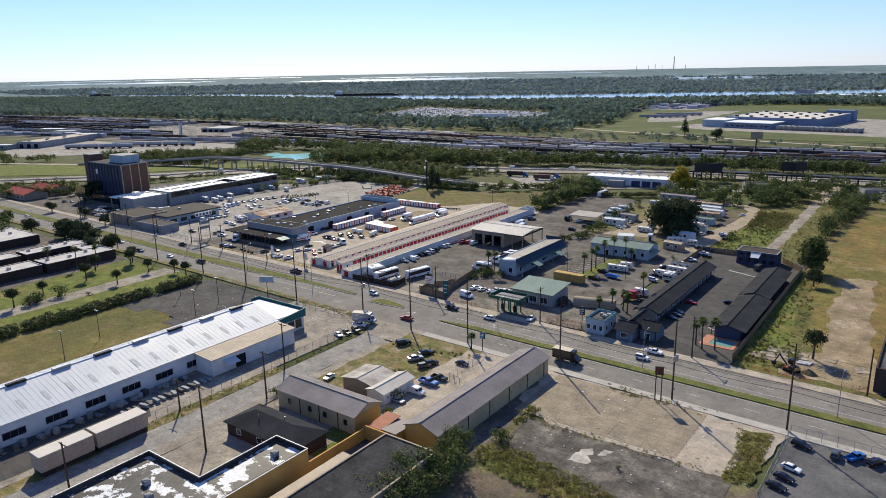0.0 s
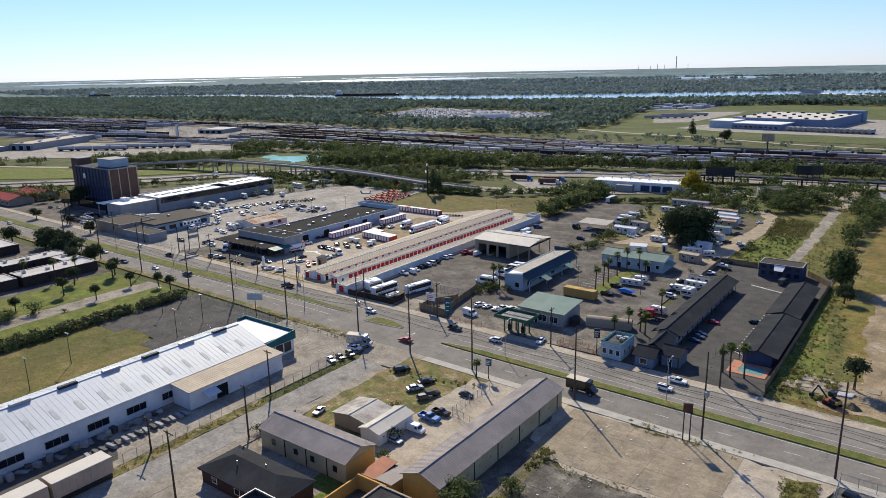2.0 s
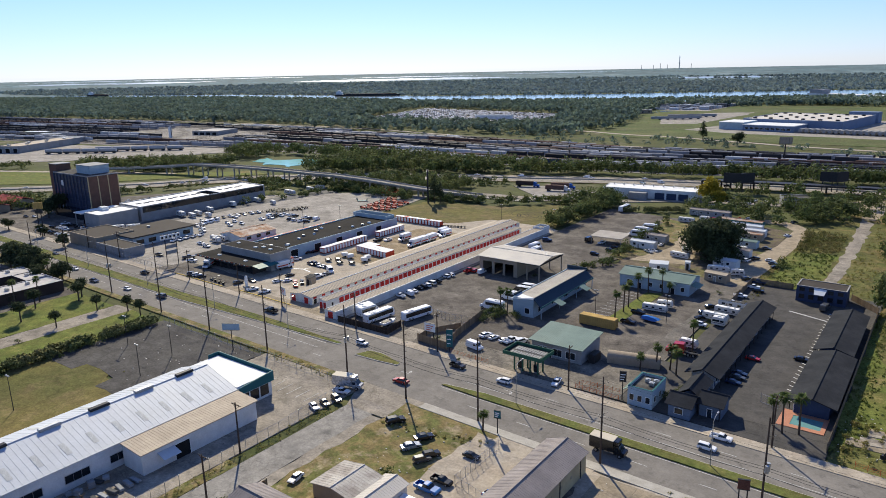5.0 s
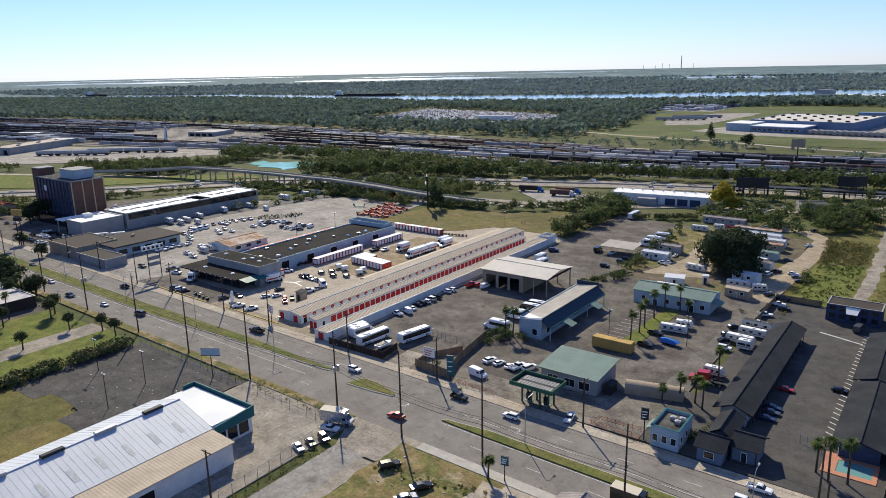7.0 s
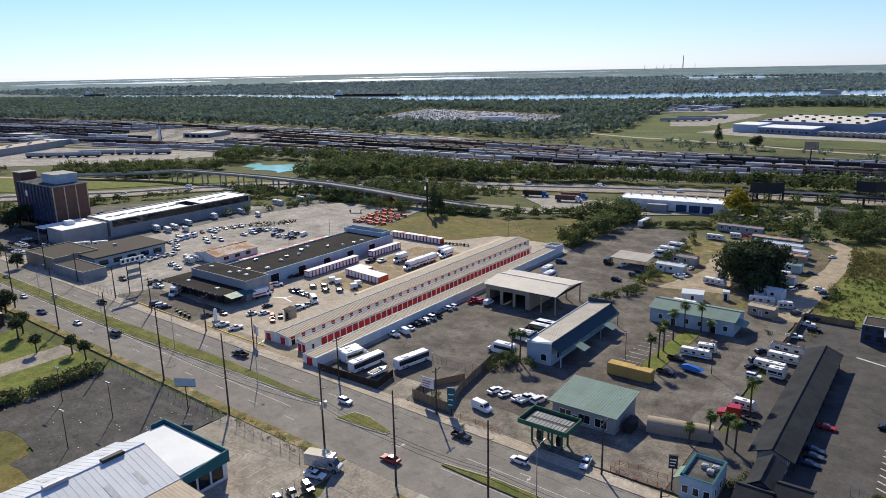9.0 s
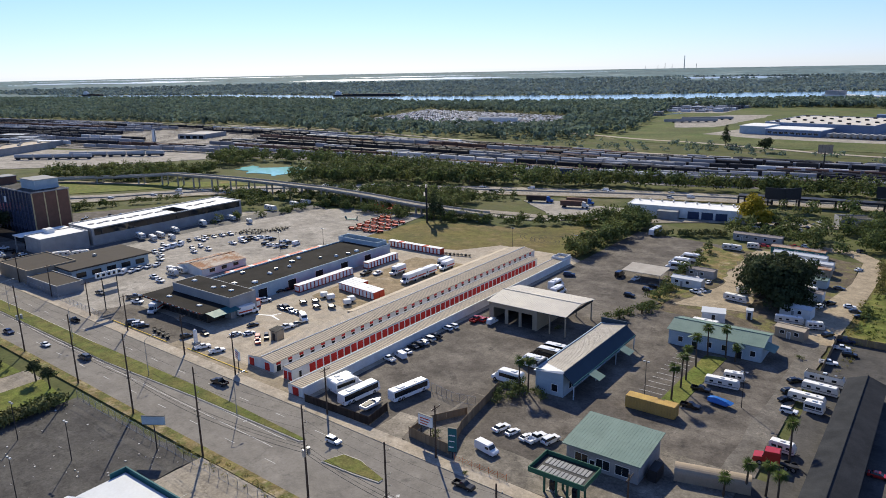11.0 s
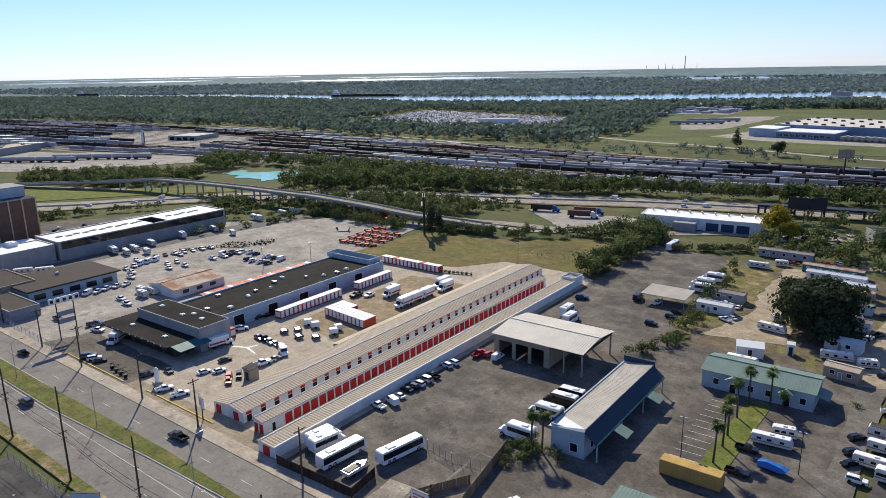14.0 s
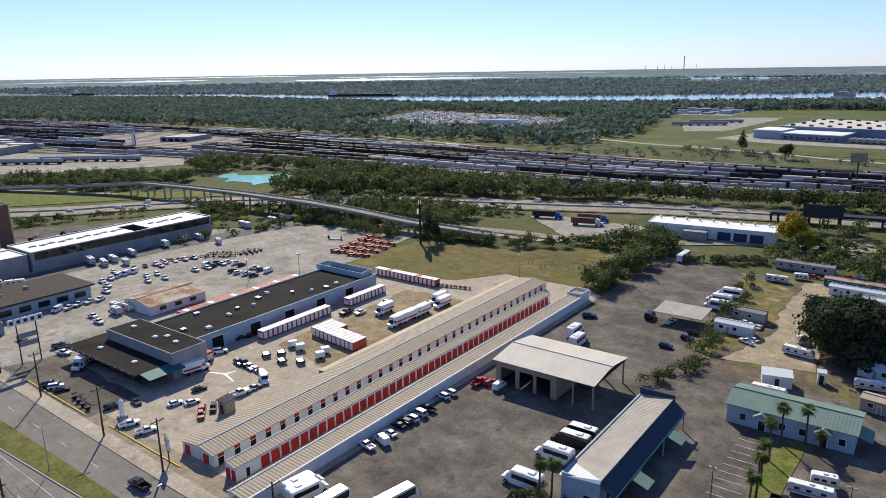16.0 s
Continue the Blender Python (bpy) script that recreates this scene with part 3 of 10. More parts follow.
LOTS = [
    ("lot_vacant", ragged([(-69, 134.3), (-18, 133.2), (-21, 112), (-40, 112), (-58, 112), (-68, 118)], 4, 0.9, 1), 0.0, CONCRETE, "bare pale concrete slab with weeds"),
    ("lot_vacant_back", ragged(rect(-66, -19, 60, 112), 5, 1.2, 2), -0.06, EARTH_BROWN, "rough brown earth round old slabs"),
    ("slab_edge", ragged([(-66, 95.5), (-63, 93.5), (-55, 92.3), (-46, 90.3), (-44, 84), (-66, 87)], 3, .5, 61), -0.03, EARTH_BROWN, "brown earth and old concrete with dry grass"),
    ("white_patch", ragged([(-49, 102.2), (-48.4, 106.8), (-46.6, 108.4), (-45.8, 106.4), (-46.6, 105.6), (-45.2, 104.2), (-45.4, 102.8)], .7, .25, 62), 0.035, ROOF_PATCHY, "patch of white tiles left on a slab"),
    ("white_patch_small", ragged([(-45.2, 106.6), (-44.9, 109.2), (-43.2, 109.4), (-43.8, 107.4)], .6, .2, 88), 0.035, ROOF_PATCHY, "small patch of white tiles left on a slab"),
    ("lot_parking_right", rect(-18.4, 90, 40, 133.6), -0.02, LOT_GREY, "grey asphalt car park"),
    ("lot_gas", rect(-131, -75.5, 162, 187), 0.03, FORECOURT, "stained concrete forecourt"),
    ("lot_gas_rear", ragged([(-130.8, 171), (-105, 170), (-105, 186.5), (-130.8, 186.8)], 3, .5, 77), 0.045, LOT_WORN, "dark worn asphalt behind a service station"),
    ("lot_hall_rear", [(-416, 238), (-398, 230), (-358, 282), (-358, 300), (-374, 300)], 0.0, LOT_WORN, "car park behind a long hall"),
    ("lot_depot", [(-158.6, 163), (-124, 163), (-124, 250), (-118, 270), (-118, 345), (-158.6, 352)], 0.01, LOT_WORN, "wide worn asphalt yard"),
    ("depot_drive", ragged([(-138.2, 161.6), (-138.9, 171), (-134.2, 171.4), (-131.6, 162.2)], 3, .25, 79), 0.05, CONCRETE_OLD, "pale concrete drive into a bus yard"),
    ("lot_middle", rect(-124, -74, 186.8, 260), 0.02, LOT_WORN, "worn asphalt yard between low buildings"),
    ("drive_worn", ragged([(-79.5, 187), (-75, 187), (-73, 262), (-78, 262)], 4, .4, 67), 0.035, DRIVE_GREY, "worn grey drive"),
    ("lot_drive", [(-72, 258), (-72, 266), (-70, 298), (-68.5, 335), (-71, 352), (-78, 362), (-92, 363), (-92, 356), (-82, 356), (-75.5, 346), (-75.5, 317), (-80, 289), (-84, 270), (-79, 256)], 0.05, SAND_ROAD, "pale gravel drive"),
    ("lot_trailers", ragged([(-118, 250), (-74, 260), (-76, 345), (-118, 352)], 5, 1.0, 3), 0.0, EARTH_BROWN, "patchy yard where trailers are stored"),
    ("grass_trailers", ragged([(-130, 345), (-112, 334), (-110, 303), (-114, 284), (-118, 266), (-124, 270), (-124, 320)], 4, 1.2, 41), 0.04, GRASS_DRY, "patch of dry grass beside a dirt road"),
    ("dirt_road", ragged([(-116, 268), (-96, 272), (-98, 290), (-102, 312), (-101, 345), (-110, 345), (-111, 312), (-109, 292)], 3, .8, 42), 0.06, SAND_ROAD, "pale winding dirt road"),
    ("lawn_palms", [(-97.2, 205), (-92.8, 206), (-91.6, 236), (-96.4, 235)], 0.12, GRASS, "narrow green lawn under palms"),
    ("lawn_motorway", [(-640, 150), (-487, 256), (-446, 308), (-408, 346), (-430, 352), (-500, 296), (-545, 283), (-700, 200)], 0.02, GRASS, "green bank beside the motorway"),
    ("lot_bright", ragged([(-56, 400), (-66, 425), (-51, 444), (-45, 420), (-48, 404), (-50, 384), (-55, 384)], 4, .7, 63), 0.02, SAND_ROAD, "small pale yard among trees"),
    ("track_grey", ragged([(-53, 268), (-49.5, 268), (-49.3, 330), (-49.5, 378), (-55, 384), (-53.5, 330)], 3, .7, 43), 0.03, CONCRETE_OLD, "old grey asphalt track"),
    ("lot_motel", [(-75.4, 162), (-36, 160), (-36, 262), (-72, 262), (-72, 187), (-75.4, 187)], 0.02, LOT_COURT, "grey asphalt motel court"),
    ("plot_grass", ragged([(-36, 158), (120, 158), (120, 420), (-70, 420), (-72, 262), (-36, 262)], 6, 1.5, 4), -0.02, ROUGH_GRASS, "rough green plot"),
    ("plot_tan", ragged([(-33, 366), (-32, 312), (-31, 250), (-30, 228), (-24, 200), (-20, 176), (-9, 172), (100, 175), (100, 380)], 4, 2.6, 5), 0.0, TAN_GRASS, "wide tan field of autumn grass"),
    ("plot_earth", ragged([(-24, 250), (-22, 209), (-19.5, 180), (-26, 176), (-26, 162), (-6, 162), (-8, 180), (-13, 214), (-15, 252)], 4, 1.3, 64), 0.03, DIRT, "bare sandy ground"),
    ("plot_weeds", ragged([(-36, 164), (-27, 176), (-30, 205), (-34, 222), (-36, 250)], 3, .8, 85), 0.04, GRASS, "fresh green weeds along a fence"),
    ("meadow", ragged([(-70, 262.5), (-53.6, 263), (-54.4, 312), (-69, 309)], 3, .8, 94), 0.0, GRASS, "fresh green meadow behind the motel"),
    ("weed_strip", ragged([(-26.2, 130.9), (-20.6, 132.2), (-20.2, 113), (-24.2, 110.5), (-24.6, 121.7)], 1.2, .8, 86), 0.03, ROUGH_GRASS, "strip of yellowing grass"),
    ("weed_band", ragged([(-64, 96), (-60, 98.3), (-52, 97.2), (-45, 96), (-38, 94.5), (-43, 89.8), (-51, 90.8), (-58, 91.6), (-62, 93.6)], 1.2, .9, 87), 0.03, ROUGH_GRASS, "rank grass over an old slab"),
    ("lot_trucks", ragged([(-236, 388), (-211, 400), (-202, 393), (-180, 396), (-184, 372), (-198, 355), (-217, 372)], 5, 1.0, 65), 0.02, GRAVEL, "pale truck yard beside the motorway"),
    ("lot_storage", [(-243, 162.5), (-158.6, 162.5), (-158.6, 296), (-165, 300), (-195, 300), (-205, 285), (-243, 272)], 0.03, CONCRETE, "pale concrete yard of a self-storage site"),
    ("lot_depot_front", ragged([(-256, 163.2), (-213, 163.2), (-213, 177), (-252, 178)], 4, .5, 76), 0.055, LOT_WORN, "dark worn asphalt before a depot"),
    ("lot_storage_dirt", ragged([(-211, 214), (-190, 210), (-190, 270), (-212, 268)], 3, 1.0, 6), 0.05, DIRT, "patch of sandy bare ground"),
    ("field_back", ragged([(-252, 268), (-205, 285), (-195, 300), (-162, 298), (-161, 345), (-186, 348), (-204, 331), (-250, 319)], 5, 1.2, 7), 0.0, FIELD_TAN, "brown mown field"),
    ("lot_gravel", [(-340, 163), (-243, 163), (-243, 272), (-252, 300), (-258, 335), (-300, 325), (-340, 290)], -0.04, GRAVEL, "pale gravel vehicle yard"),
    ("lane_hall", ragged([(-336, 196), (-327, 196), (-322, 270), (-312, 318), (-324, 322), (-334, 270)], 6, .6, 75), -0.02, LOT_GREY, "grey asphalt lane beside a long hall"),
    ("lot_office", [(-480, 163), (-340, 163), (-340, 290), (-400, 250), (-440, 210)], -0.06, LOT_WORN, "office car park"),
    ("lot_left_dark", ragged([(-202, 136), (-158, 136), (-158, 102), (-167.6, 102), (-175.7, 102), (-176.5, 106.8), (-184.2, 107.8), (-189.7, 107.4), (-190, 103.8), (-198.9, 103.6), (-202, 104)], 4, 0.6, 8), 0.01, LOT_DARK, "dark empty asphalt lot"),
    ("field_left", ragged([(-202, -60), (-158, -60), (-158, 108), (-178, 106), (-186, 116), (-202, 118)], 5, 1.0, 9), -0.02, FIELD_TAN, "dry brown grass lot"),
    ("lawn_left", [(-218.5, -40), (-202, -40), (-202, 134), (-218.5, 136)], 0.0, GRASS, "strip of rough green grass"),
    ("path_left", ragged(rect(-227, -218.5, -40, 136), 4, .5, 66), -0.01, CONCRETE_OLD, "old pale concrete drive"),
    ("lawn_left_2", [(-245, -40), (-227, -40), (-227, 135), (-250, 135)], 0.01, GRASS, "green lawn"),
    ("lot_motel_left", [(-480, -40), (-245, -40), (-250, 136), (-480, 140)], -0.03, LOT_WORN, "motel car park"),
    ("lot_warehouse", rect(-158, -124.5, -60, 136.8), 0.0, CONCRETE_OLD, "worn concrete yard along a warehouse"),
    ("yard_dark", ragged([(-140, -60), (-126.8, -60), (-126.8, 69), (-133, 72), (-140, 71)], 5, .4, 68), 0.02, LOT_COURT, "dark asphalt yard beside a warehouse"),
    ("lawn_house", ragged([(-88.2, 77), (-84.4, 77), (-84.4, 88), (-92.5, 89.5), (-92.5, 83.5), (-88.2, 83.5)], 2, .3, 69), 0.05, GRASS, "small green lawn behind a house"),
    ("verge_street", ragged(rect(-124.5, -121.4, -60, 100), 4, 0.4, 10), 0.02, GRASS_DRY, "narrow grassy verge"),
    ("lot_compound", ragged(rect(-111.5, -84, 96, 136), 4, 0.5, 11), 0.0, GRASS_DRY, "patchy dry grass yard"),
    ("lot_compound_drive", ragged(rect(-92, -77, 93, 134), 3, 0.6, 12), 0.02, CONCRETE, "pale gravel parking yard"),
    ("lot_compound_front", [(-88, 128), (-68, 128), (-68, 136), (-88, 136)], 0.03, CONCRETE, "pale concrete apron"),
    ("lawn_corner", ragged([(-114.2, 20), (-105.5, 20), (-105.8, 49), (-111, 52), (-114, 52)], 2, .4, 83), 0.03, ROUGH_GRASS, "rough green grass by a street"),
    ("street_edge", ragged(rect(-114.2, -111.2, 52, 127.4), 4, .35, 84), -0.014, CONCRETE_OLD, "worn concrete strip beside a street"),
    ("lot_court", rect(-111, -84, 40, 96), 0.01, CONCRETE_OLD, "worn pale concrete court"),
    # darker surface chosen here to deepen the shadow the shed casts
    ("lot_lower", rect(-84, -64, 20, 134), -0.05, LOT_WORN, "worn strip beside a shed, darkened for its cast shadow"),
]
for n, poly, z, m, label in LOTS:
    sheet(n, poly, z, m, label)

# ---- large far forms ----


def ribbon(pts, width, z, thick, shift=0.0):
    """One unbroken strip along points of the plan; z is a height or a list of heights."""
    P = [Vector(p) for p in pts]
    zs = z if isinstance(z, list) else [z] * len(P)
    vs = []
    for i, p in enumerate(P):
        d = (P[min(i + 1, len(P) - 1)] - P[max(i - 1, 0)]).normalized()
        s = Vector((-d.y, d.x))
        a, b = p + s * (shift + width / 2), p + s * (shift - width / 2)
        vs += [(*a, zs[i]), (*b, zs[i]), (*b, zs[i] - thick), (*a, zs[i] - thick)]
    n = len(P)
    fs = [(0, 1, 2, 3), (4 * n - 1, 4 * n - 2, 4 * n - 3, 4 * n - 4)]
    for i in range(n - 1):
        fs += [(4 * i + k, 4 * i + (k + 1) % 4, 4 * i + 4 + (k + 1) % 4, 4 * i + 4 + k) for k in range(4)]
    return M().add(vs, fs)


def band(name, pts, width, z, material, label, category, thick=0.3, shift=0.0):
    return lone(name, ribbon(pts, width, z, thick, shift), material, label, category, "structure")


def curve(pts, n=8):
    """Points along a smooth line through pts."""
    P = [Vector(pts[0])] + [Vector(p) for p in pts] + [Vector(pts[-1])]
    out = []
    for i in range(1, len(P) - 2):
        for k in range(n):
            t = k / n
            a, b, c, d = P[i - 1:i + 3]
            out.append(tuple(0.5 * (2 * b + (c - a) * t + (2 * a - 5 * b + 4 * c - d) * t * t + (3 * b - a - 3 * c + d) * t ** 3)))
    return out + [tuple(P[-1])]


HIGHWAY = curve([(-900, -40), (-640, 100), (-462, 254), (-425, 297), (-386, 339), (-340, 372), (-285, 398), (-232, 418), (-182, 437), (-98, 456), (60, 480), (300, 520)])
band("motorway", HIGHWAY, 26, 0.2, GRASS_DRY, "low grassy embankment of the motorway", "embankment")
for sh in (-6.2, 6.2):
    band("motorway_lanes", HIGHWAY, 11.0, 0.32, CONCRETE_OLD, "three-lane motorway carriageway of grey concrete", "road", 0.2, sh)
    for k in (-2.1, 2.1):
        band("lane_line", HIGHWAY, 0.22, 0.335, WHITE_LINE, "white lane line on the motorway", "road marking", 0.01, sh + k)
band("back_road", curve([(-340, 350), (-271, 348), (-227, 355), (-200, 358), (-165, 372), (-120, 395), (0, 420)]), 7, 0.1, CONCRETE_OLD, "narrow back road", "road")


def fpoly(pts):
    return [far(x, y) for x, y in pts]


# rail yard: a broad ballast bed, with the tracks' wagons in long rows
sheet("rail_yard", [(-1900, 420), (-1300, 300), (-826, 385), (-438, 456), (-195, 470), (-102, 497), (190, 548), (320, 570), (320, 668), (190, 652), (-109, 612), (-319, 608), (-500, 624), (-800, 640), (-1300, 592), (-1900, 500)], -0.05, BALLAST, "broad bed of grey railway ballast", "railway")
RIVER = fpoly([(-2600, 2950), (-1327, 2230), (-595, 1960), (0, 1470), (430, 1370), (1100, 1290), (2200, 1200), (2200, 1560), (1500, 1680), (702, 1770), (368, 1810), (0, 1890), (-693, 2370), (-1560, 2640), (-2600, 3300)])
sheet("river", RIVER, -0.05, WATER, "broad river", "water")
# the far land rises gently to the horizon and holds shallow lakes
LAND_0, LAND_1 = 2900.0, 4080.0


def land(d):
    """Height of the far land at a distance from the first eye."""
    return 0.0 if d <= LAND_0 else 68.2 - d * (0.0235 - 0.0215 * (d - LAND_0) / (LAND_1 - LAND_0))


def lake_at(a, d):
    """Whether a bearing in degrees and a distance lie in one of the far lakes."""
    w = 0.35 * math.sin(a * 1.7) + 0.25 * math.sin(a * 4.1 + 1) + 0.2 * math.sin(a * 9.3)
    for a0, a1, d0, d1 in ((-31, -24, 3580, 3690), (-26, -17, 3530, 3680), (-12, 6, 3370, 3540), (-8, 3, 3600, 3660), (4, 14, 3690, 3740), (15, 27, 3130, 3290), (-30, -10, 3760, 3800)):
        m, h = (d0 + d1) / 2, (d1 - d0) / 2
        if a0 < a < a1 and abs(d - m - w * h * .2) < h * (0.7 + w * .25) * min(1, (a - a0) / 4, (a1 - a) / 4):
            return True
    return False


NA, ND, LAND_END = 820, 72, 3880.0
gv = []
for i in range(NA + 1):
    a_ = radians(-50 + 100 * i / NA)
    for j in range(ND + 1):
        d_ = LAND_0 + (LAND_END - LAND_0) * j / ND
        gv.append((*far(d_ * math.sin(a_), d_ * math.cos(a_)), land(d_) - (0.25 if j == 0 else 0)))
dry, wet = M(), M()
dry.v, wet.v = list(gv), list(gv)
for i in range(NA):
    for j in range(ND):
        q_ = i * (ND + 1) + j
        hit_ = lake_at(-50 + 100 * (i + .5) / NA, LAND_0 + (LAND_END - LAND_0) * (j + .5) / ND)
        (wet if hit_ else dry).f.append((q_, q_ + 1, q_ + ND + 2, q_ + ND + 1))
# backdrop strip glows pale blue in place of haze over the farthest shore
HAZE = bpy.data.materials.new("shore_haze_glow")
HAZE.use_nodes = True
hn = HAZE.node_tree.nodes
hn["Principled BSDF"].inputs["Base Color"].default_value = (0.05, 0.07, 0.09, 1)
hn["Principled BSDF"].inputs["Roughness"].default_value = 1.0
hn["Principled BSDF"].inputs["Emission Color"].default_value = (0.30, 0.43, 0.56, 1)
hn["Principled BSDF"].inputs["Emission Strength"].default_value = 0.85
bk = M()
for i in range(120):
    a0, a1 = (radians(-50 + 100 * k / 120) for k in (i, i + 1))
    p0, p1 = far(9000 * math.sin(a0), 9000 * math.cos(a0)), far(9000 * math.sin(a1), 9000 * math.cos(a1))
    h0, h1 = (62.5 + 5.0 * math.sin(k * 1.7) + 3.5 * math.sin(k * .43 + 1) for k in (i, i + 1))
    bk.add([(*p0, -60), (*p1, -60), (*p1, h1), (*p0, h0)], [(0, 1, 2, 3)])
lone("backdrop", bk, HAZE, "glowing pale blue haze line at the most distant shore", "distance", "structure")
lone("far_land", dry, HAZED_LAND, "far wooded lowland and marsh at the horizon, tinted with haze", "land", "structure")
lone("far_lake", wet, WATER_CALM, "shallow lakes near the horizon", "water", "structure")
sheet("pond", ragged([(-475, 386), (-482, 408), (-466, 402), (-456, 410), (-443, 423), (-430, 416), (-416, 419), (-409, 409), (-420, 402), (-426, 393), (-424, 380), (-440, 384), (-452, 378), (-462, 388)], 4, 2.2, 13), 0.0, POND, "milky turquoise pond", "water")
CARLOT = [(-722, 772), (-795, 1030), (-500, 966), (-447, 792)]
sheet("lot_far_cars", CARLOT, 0.0, GRAVEL, "vast pale car park", "ground")
sheet("field_far", [(-420, 885), (-410, 1110), (-300, 1300), (60, 1220), (60, 700), (-300, 690), (-370, 760)], -0.02, FIELD_GREEN, "flat green fields beyond the railway", "ground")
sheet("lot_plant", ragged([(-264, 789), (-199, 766), (-127, 763), (-68, 757), (100, 745), (100, 985), (-95, 985), (-210, 985)], 12, 2, 71), 0.02, GRAVEL, "pale yard round a works", "ground")
sheet("lot_loads", ragged([(-312, 852), (-276, 872), (-268, 960), (-262, 1031), (-264, 1092), (-312, 1066), (-336, 1007), (-350, 965)], 8, 2, 72), 0.04, GRAVEL, "pale trailer yard in green fields", "ground")
sheet("lot_containers", [(-400, 1100), (-440, 1260), (-330, 1290), (-330, 1100)], 0.04, GRAVEL, "grey storage yard by the river", "ground")
sheet("lot_rail_left", ragged([(-735, 290), (-670, 272), (-600, 338), (-560, 396), (-546, 425), (-590, 452), (-640, 446), (-720, 395), (-800, 372)], 8, 2, 73), 0.0, GRAVEL, "pale bare goods yard", "ground")
sheet("lot_rail_hub", ragged([(-850, 480), (-660, 480), (-640, 535), (-690, 575), (-860, 575)], 8, 2, 78), 0.0, GRAVEL, "pale yard between railway sidings", "ground")
band("plant_road", curve([(-500, 770), (-383, 743), (-299, 716), (-247, 708), (-179, 688), (-115, 669), (60, 650)]), 7, 0.05, CONCRETE, "pale road beyond the railway", "road")
band("track_road", curve([(-1900, 510), (-1293, 598), (-930, 650), (-634, 662), (-480, 640), (-319, 616), (-109, 620), (190, 662)]), 6, 0.05, CONCRETE, "pale gravel road along the railway", "road")
band("canal", curve([(-432, 770), (-442, 850), (-430, 900), (-385, 922), (-402, 1015), (-380, 1090)]), 9, 0.06, WATER, "narrow canal", "water")
band("ramp_road", curve([(-640, 240), (-544, 283), (-500, 303), (-470, 314)]), 6, 0.1, CONCRETE, "slip road up to the flyover", "road")
band("dirt_track", curve([(-264, 352), (-245, 350), (-223, 347), (-205, 350), (-194, 360), (-190, 374)]), 4, 0.12, GRAVEL, "winding sandy track", "road")


def clumps(name, centres, material, label, category, leaves=26, spread=0.42, seed=0, kind="stuff", drape=False):
    """Crowns of loose leaf clumps: centres holds rows of x, y, height, radius; draped crowns reach down to the ground."""
    g = np.random.default_rng(seed)
    c = np.asarray(centres, float)
    n = len(c)
    d = g.normal(size=(n, leaves, 3))
    d /= np.linalg.norm(d, axis=2, keepdims=True)
    d[:, :, 2] = np.where(d[:, :, 2] < -0.55, -d[:, :, 2], d[:, :, 2])
    # each crown bulges and caves in unevenly
    az = np.arctan2(d[:, :, 1], d[:, :, 0])
    ph = g.uniform(0, 6.28, (n, 3))[:, :, None]
    lump = 1 + 0.20 * np.sin(2 * az + ph[:, 0]) + 0.16 * np.sin(5 * az + ph[:, 1] + 3 * d[:, :, 2]) + 0.12 * np.sin(7 * d[:, :, 2] + ph[:, 2])
    r = c[:, 3][:, None] * g.uniform(0.55, 1.08, (n, leaves)) * lump
    tall = np.maximum(0.75 * c[:, 3], 0.5 * c[:, 2]) if drape else 0.75 * c[:, 3]
    p = d * r[:, :, None]
    p[:, :, 2] *= (tall / c[:, 3])[:, None]
    p += np.stack([c[:, 0], c[:, 1], c[:, 2] - 0.9 * tall], 1)[:, None, :]
    nrm = d + g.normal(scale=0.45, size=d.shape)
    nrm /= np.linalg.norm(nrm, axis=2, keepdims=True)
    a = np.cross(nrm, g.normal(size=d.shape))
    a /= np.linalg.norm(a, axis=2, keepdims=True)
    b = np.cross(nrm, a)
    s = (c[:, 3][:, None] * spread * g.uniform(0.6, 1.35, (n, leaves)))[:, :, None]
    q = np.stack([p + a * s, p + b * s * 0.8, p - a * s * 0.9 - nrm * s * 0.25, p - b * s], 2).reshape(-1, 3)
    k = n * leaves
    me = bpy.data.meshes.new(name)
    me.vertices.add(4 * k)
    me.vertices.foreach_set("co", q.astype(np.float32).ravel())
    me.loops.add(4 * k)
    me.loops.foreach_set("vertex_index", np.arange(4 * k, dtype=np.int32))
    me.polygons.add(k)
    me.polygons.foreach_set("loop_start", np.arange(0, 4 * k, 4, dtype=np.int32))
    me.update(calc_edges=True)
    me.validate()
    me.materials.append(material)
    if not label:
        return me
    return tagged(new(name, me), label, category, "", kind)


def inside(x, y, poly):
    x, y, hit = np.asarray(x), np.asarray(y), np.zeros(np.shape(x), bool)
    for (x0, y0), (x1, y1) in zip(poly, poly[1:] + poly[:1]):
        if y0 != y1:
            hit ^= ((y0 > y) != (y1 > y)) & (x < (x1 - x0) * (y - y0) / (y1 - y0) + x0)
    return hit


def scatter(poly, spacing, seed, hmin, hmax, rmin, rmax, holes=(), thin=0.0):
    g = np.random.default_rng(seed)
    p = np.array(poly)
    (x0, y0), (x1, y1) = p.min(0), p.max(0)
    n = int((x1 - x0) * (y1 - y0) / spacing ** 2)
    x, y = g.uniform(x0, x1, n), g.uniform(y0, y1, n)
    ok = inside(x, y, list(poly))
    for h in holes:
        ok &= ~inside(x, y, list(h))
    if thin:
        ok &= (np.sin(x * 0.031 + 1.3) * np.cos(y * 0.027) + g.uniform(-1, 1, n)) > thin
    x, y = x[ok], y[ok]
    r = g.uniform(rmin, rmax, len(x))
    return np.stack([x, y, g.uniform(hmin, hmax, len(x)), r], 1)


